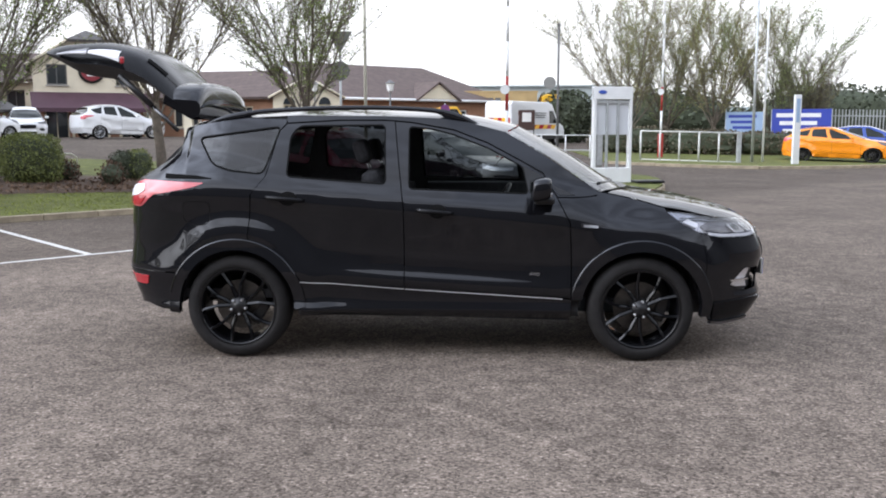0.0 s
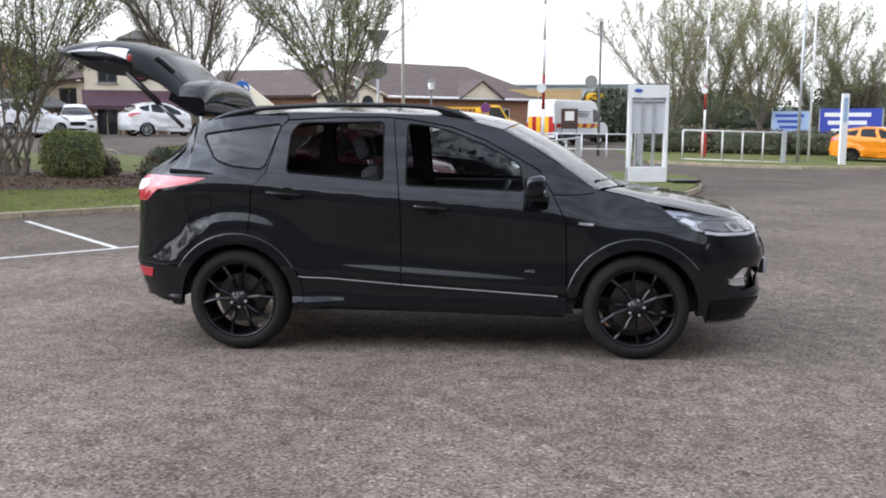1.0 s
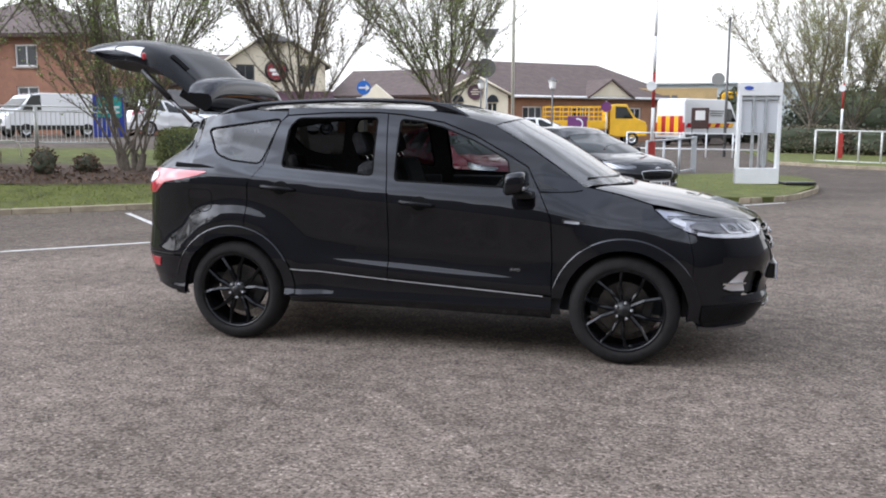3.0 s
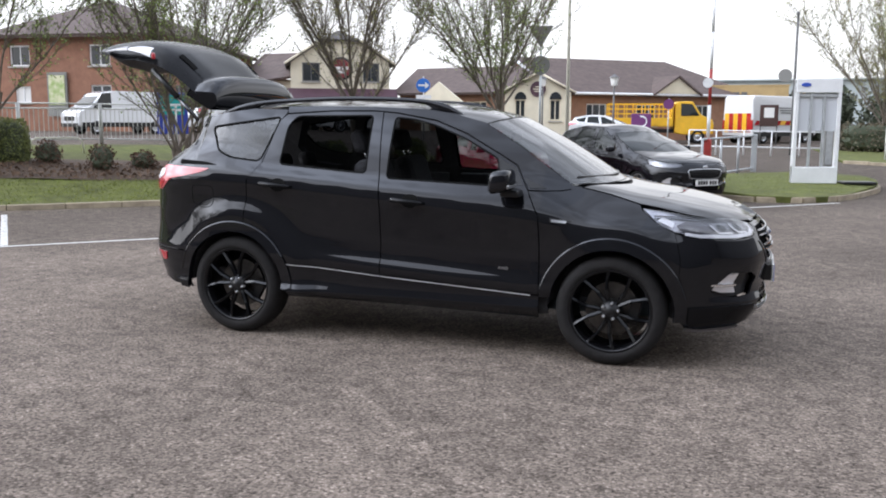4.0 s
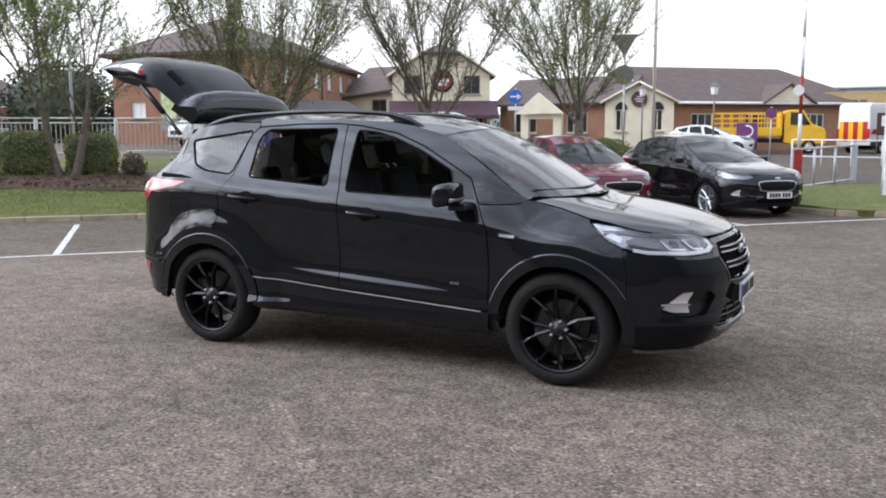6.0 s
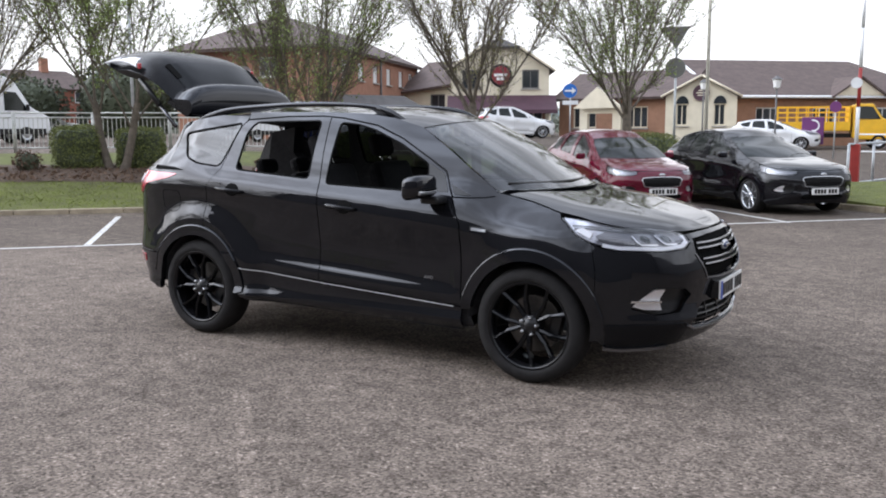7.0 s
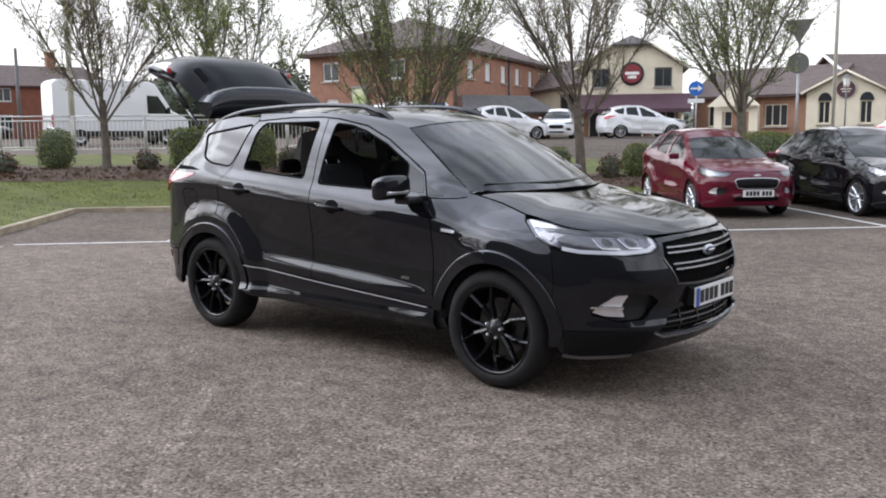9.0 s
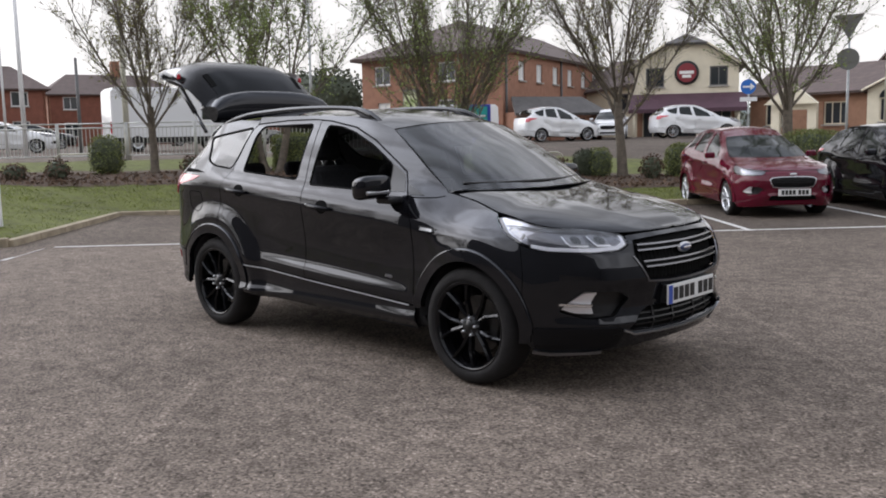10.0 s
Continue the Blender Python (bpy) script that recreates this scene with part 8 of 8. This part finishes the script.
o = obj("disc", *lathe([(0.0001, 0), (0.21, 0), (0.21, 0.02)], 24), M_PURPLE, nsg)
o.matrix_local = Matrix.Translation((0, -0.04, 1.95))
ps = thing("purple_sign", "purple board with a white crescent by the lodge", "sign", at=on_land(-3.7, 41.2, 10))
box("board", (1.0, 0.15, 1.3), (0, 0, 0.9), M_PURPLE, ps, bevel=0.03)
bm = bmesh.new()
arc1 = [bm.verts.new((0.3 * math.cos(t), -0.085, 1.15 + 0.3 * math.sin(t))) for t in np.linspace(-1.9, 1.9, 14)]
arc2 = [bm.verts.new((0.12 + 0.24 * math.cos(t) - 0.12, -0.085, 1.15 + 0.22 * math.sin(t))) for t in np.linspace(1.7, -1.7, 14)]
bm.faces.new(arc1 + arc2)
part("crescent", bm, M_WHITE, ps)
box("writing_bar", (0.7, 0.012, 0.1), (0, -0.08, 0.5), M_WHITE, ps)
ts = thing("teal_sign", "dark board with a teal panel on the verge", "sign", at=on_land(-15.6, 18.2, 42))
box("board", (0.95, 0.1, 1.3), (0, 0, 0.85), M_BANNER, ts, bevel=0.02)
box("panel", (0.72, 0.012, 0.62), (0, -0.056, 1.12), M_TEAL, ts)
for i in range(2):
    box("writing_bar", (0.4, 0.008, 0.07), (0.1, -0.066, 1.12 - 0.16 * i), M_WHITE, ts)
bs_ = thing("brown_sign", "dark brown board with a white emblem by the road", "sign", at=on_land(2.5, 43.5, 6))
box("board", (0.9, 0.1, 1.1), (0, 0, 1.5), mat("sign_brown", (0.06, 0.03, 0.025), 0.5), bs_, bevel=0.02)
box("face", (0.5, 0.012, 0.5), (0, -0.056, 1.65), M_PLATE, bs_, bevel=0.004)
for sx in (-1, 1):
    tube("post", [(sx * 0.4, 0, 0), (sx * 0.4, 0, 1.2)], 0.04, M_POLEG, bs_, sides=6)
# guard railing along the road, on the far side of the bank
PICKET = bpy.data.meshes.new("picket")
bm = bmesh.new()
add_tube(bm, [(0, 0, 0.12), (0, 0, 0.95)], 0.011, 5, False)
bm.to_mesh(PICKET), bm.free()
PICKET.materials.append(M_GALVPALE)
for k in range(9):
    s0 = -17.0 + k * 2.05
    pn_ = thing("guard_rail", "pale galvanised pedestrian guard rail along the road", "railing", "guard rail panels", None)
    a, b = SN(s0, 20.6), SN(s0 + 2.0, 20.6)
    za, zb2 = terrain(a.x, a.y) + 0.1, terrain(b.x, b.y) + 0.1
    for p, z in ((a, za), (b, zb2)):
        tube("post", [(p.x, p.y, z - 0.1), (p.x, p.y, z + 1.1)], 0.028, M_GALVPALE, pn_, sides=6)
    for h in (0.12, 0.95, 1.08):
        tube("rail", [(a.x, a.y, za + h), (b.x, b.y, zb2 + h)], 0.02, M_GALVPALE, pn_, sides=6)
    for i in range(1, 17):
        p = a.lerp(b, i / 17)
        o = new("picket", PICKET)
        o.parent = pn_
        o.matrix_local = Matrix.Translation((p.x, p.y, za + (zb2 - za) * i / 17))
for s_ in (-9.2, -1.9, 3.2, 7.4):
    hp = thing("hoop_rail", "low white tubular hoop on the grass", "railing", "hoop rails")
    p, e = SN(s_, 17.6), SN(1, 0).normalized()
    z = terrain(p.x, p.y) + 0.08
    pts = [p - e * 0.6 + V((0, 0, z)), p - e * 0.57 + V((0, 0, z + 0.3)), p - e * 0.45 + V((0, 0, z + 0.38)), p + e * 0.45 + V((0, 0, z + 0.38)), p + e * 0.57 + V((0, 0, z + 0.3)), p + e * 0.6 + V((0, 0, z))]
    tube("hoop", pts, 0.022, M_CREAMPOLE, hp, sides=8)
# posts and lamp columns along the far road
for x, y, h, r, mt, lab in ((-28.3, 8.3, 7.5, 0.09, M_WHITE, "tall white lamp column by the road"), (-21.9, 8.9, 6.5, 0.1, M_CREAMPOLE, "tall pale pole by the road"), (-29.8, 11.0, 3.7, 0.08, M_POLEG, "dark timber pole by the road"), (-27.6, 7.4, 6.0, 0.05, M_WHITE, "slim white pole by the road"), (-24.0, 17.8, 6.0, 0.06, M_GALV, "grey lamp column by the road")):
    post("pole", lab, x, y, h, r, mt, group="poles along the road", category="pole")
mk = thing("marker_post", "white marker board at the kerb on the grass", "post", at=Matrix.Translation((*SN(-6.3, 5.95).xy, 0.1)) @ pose(0, 0, 0, 0, 0, 20))
box("board", (0.12, 0.03, 0.95), (0, 0, 0.47), M_WHITE, mk, bevel=0.004)
box("face", (0.08, 0.006, 0.22), (0, -0.018, 0.3), M_PLATEBLUE, mk)

# white board at the end of the grass by the bays
wb = thing("sign_panel", "white upright board with a blue panel on the grass", "sign", at=Matrix.Translation((-9.86, 0.42, 0.1)) @ pose(0, 0, 0, 0, 0, 60))
box("board", (0.4, 0.05, 1.25), (0, 0, 0.7), M_WHITE, wb, bevel=0.01)
box("panel", (0.32, 0.01, 0.8), (0, -0.031, 0.85), M_BANNER, wb)
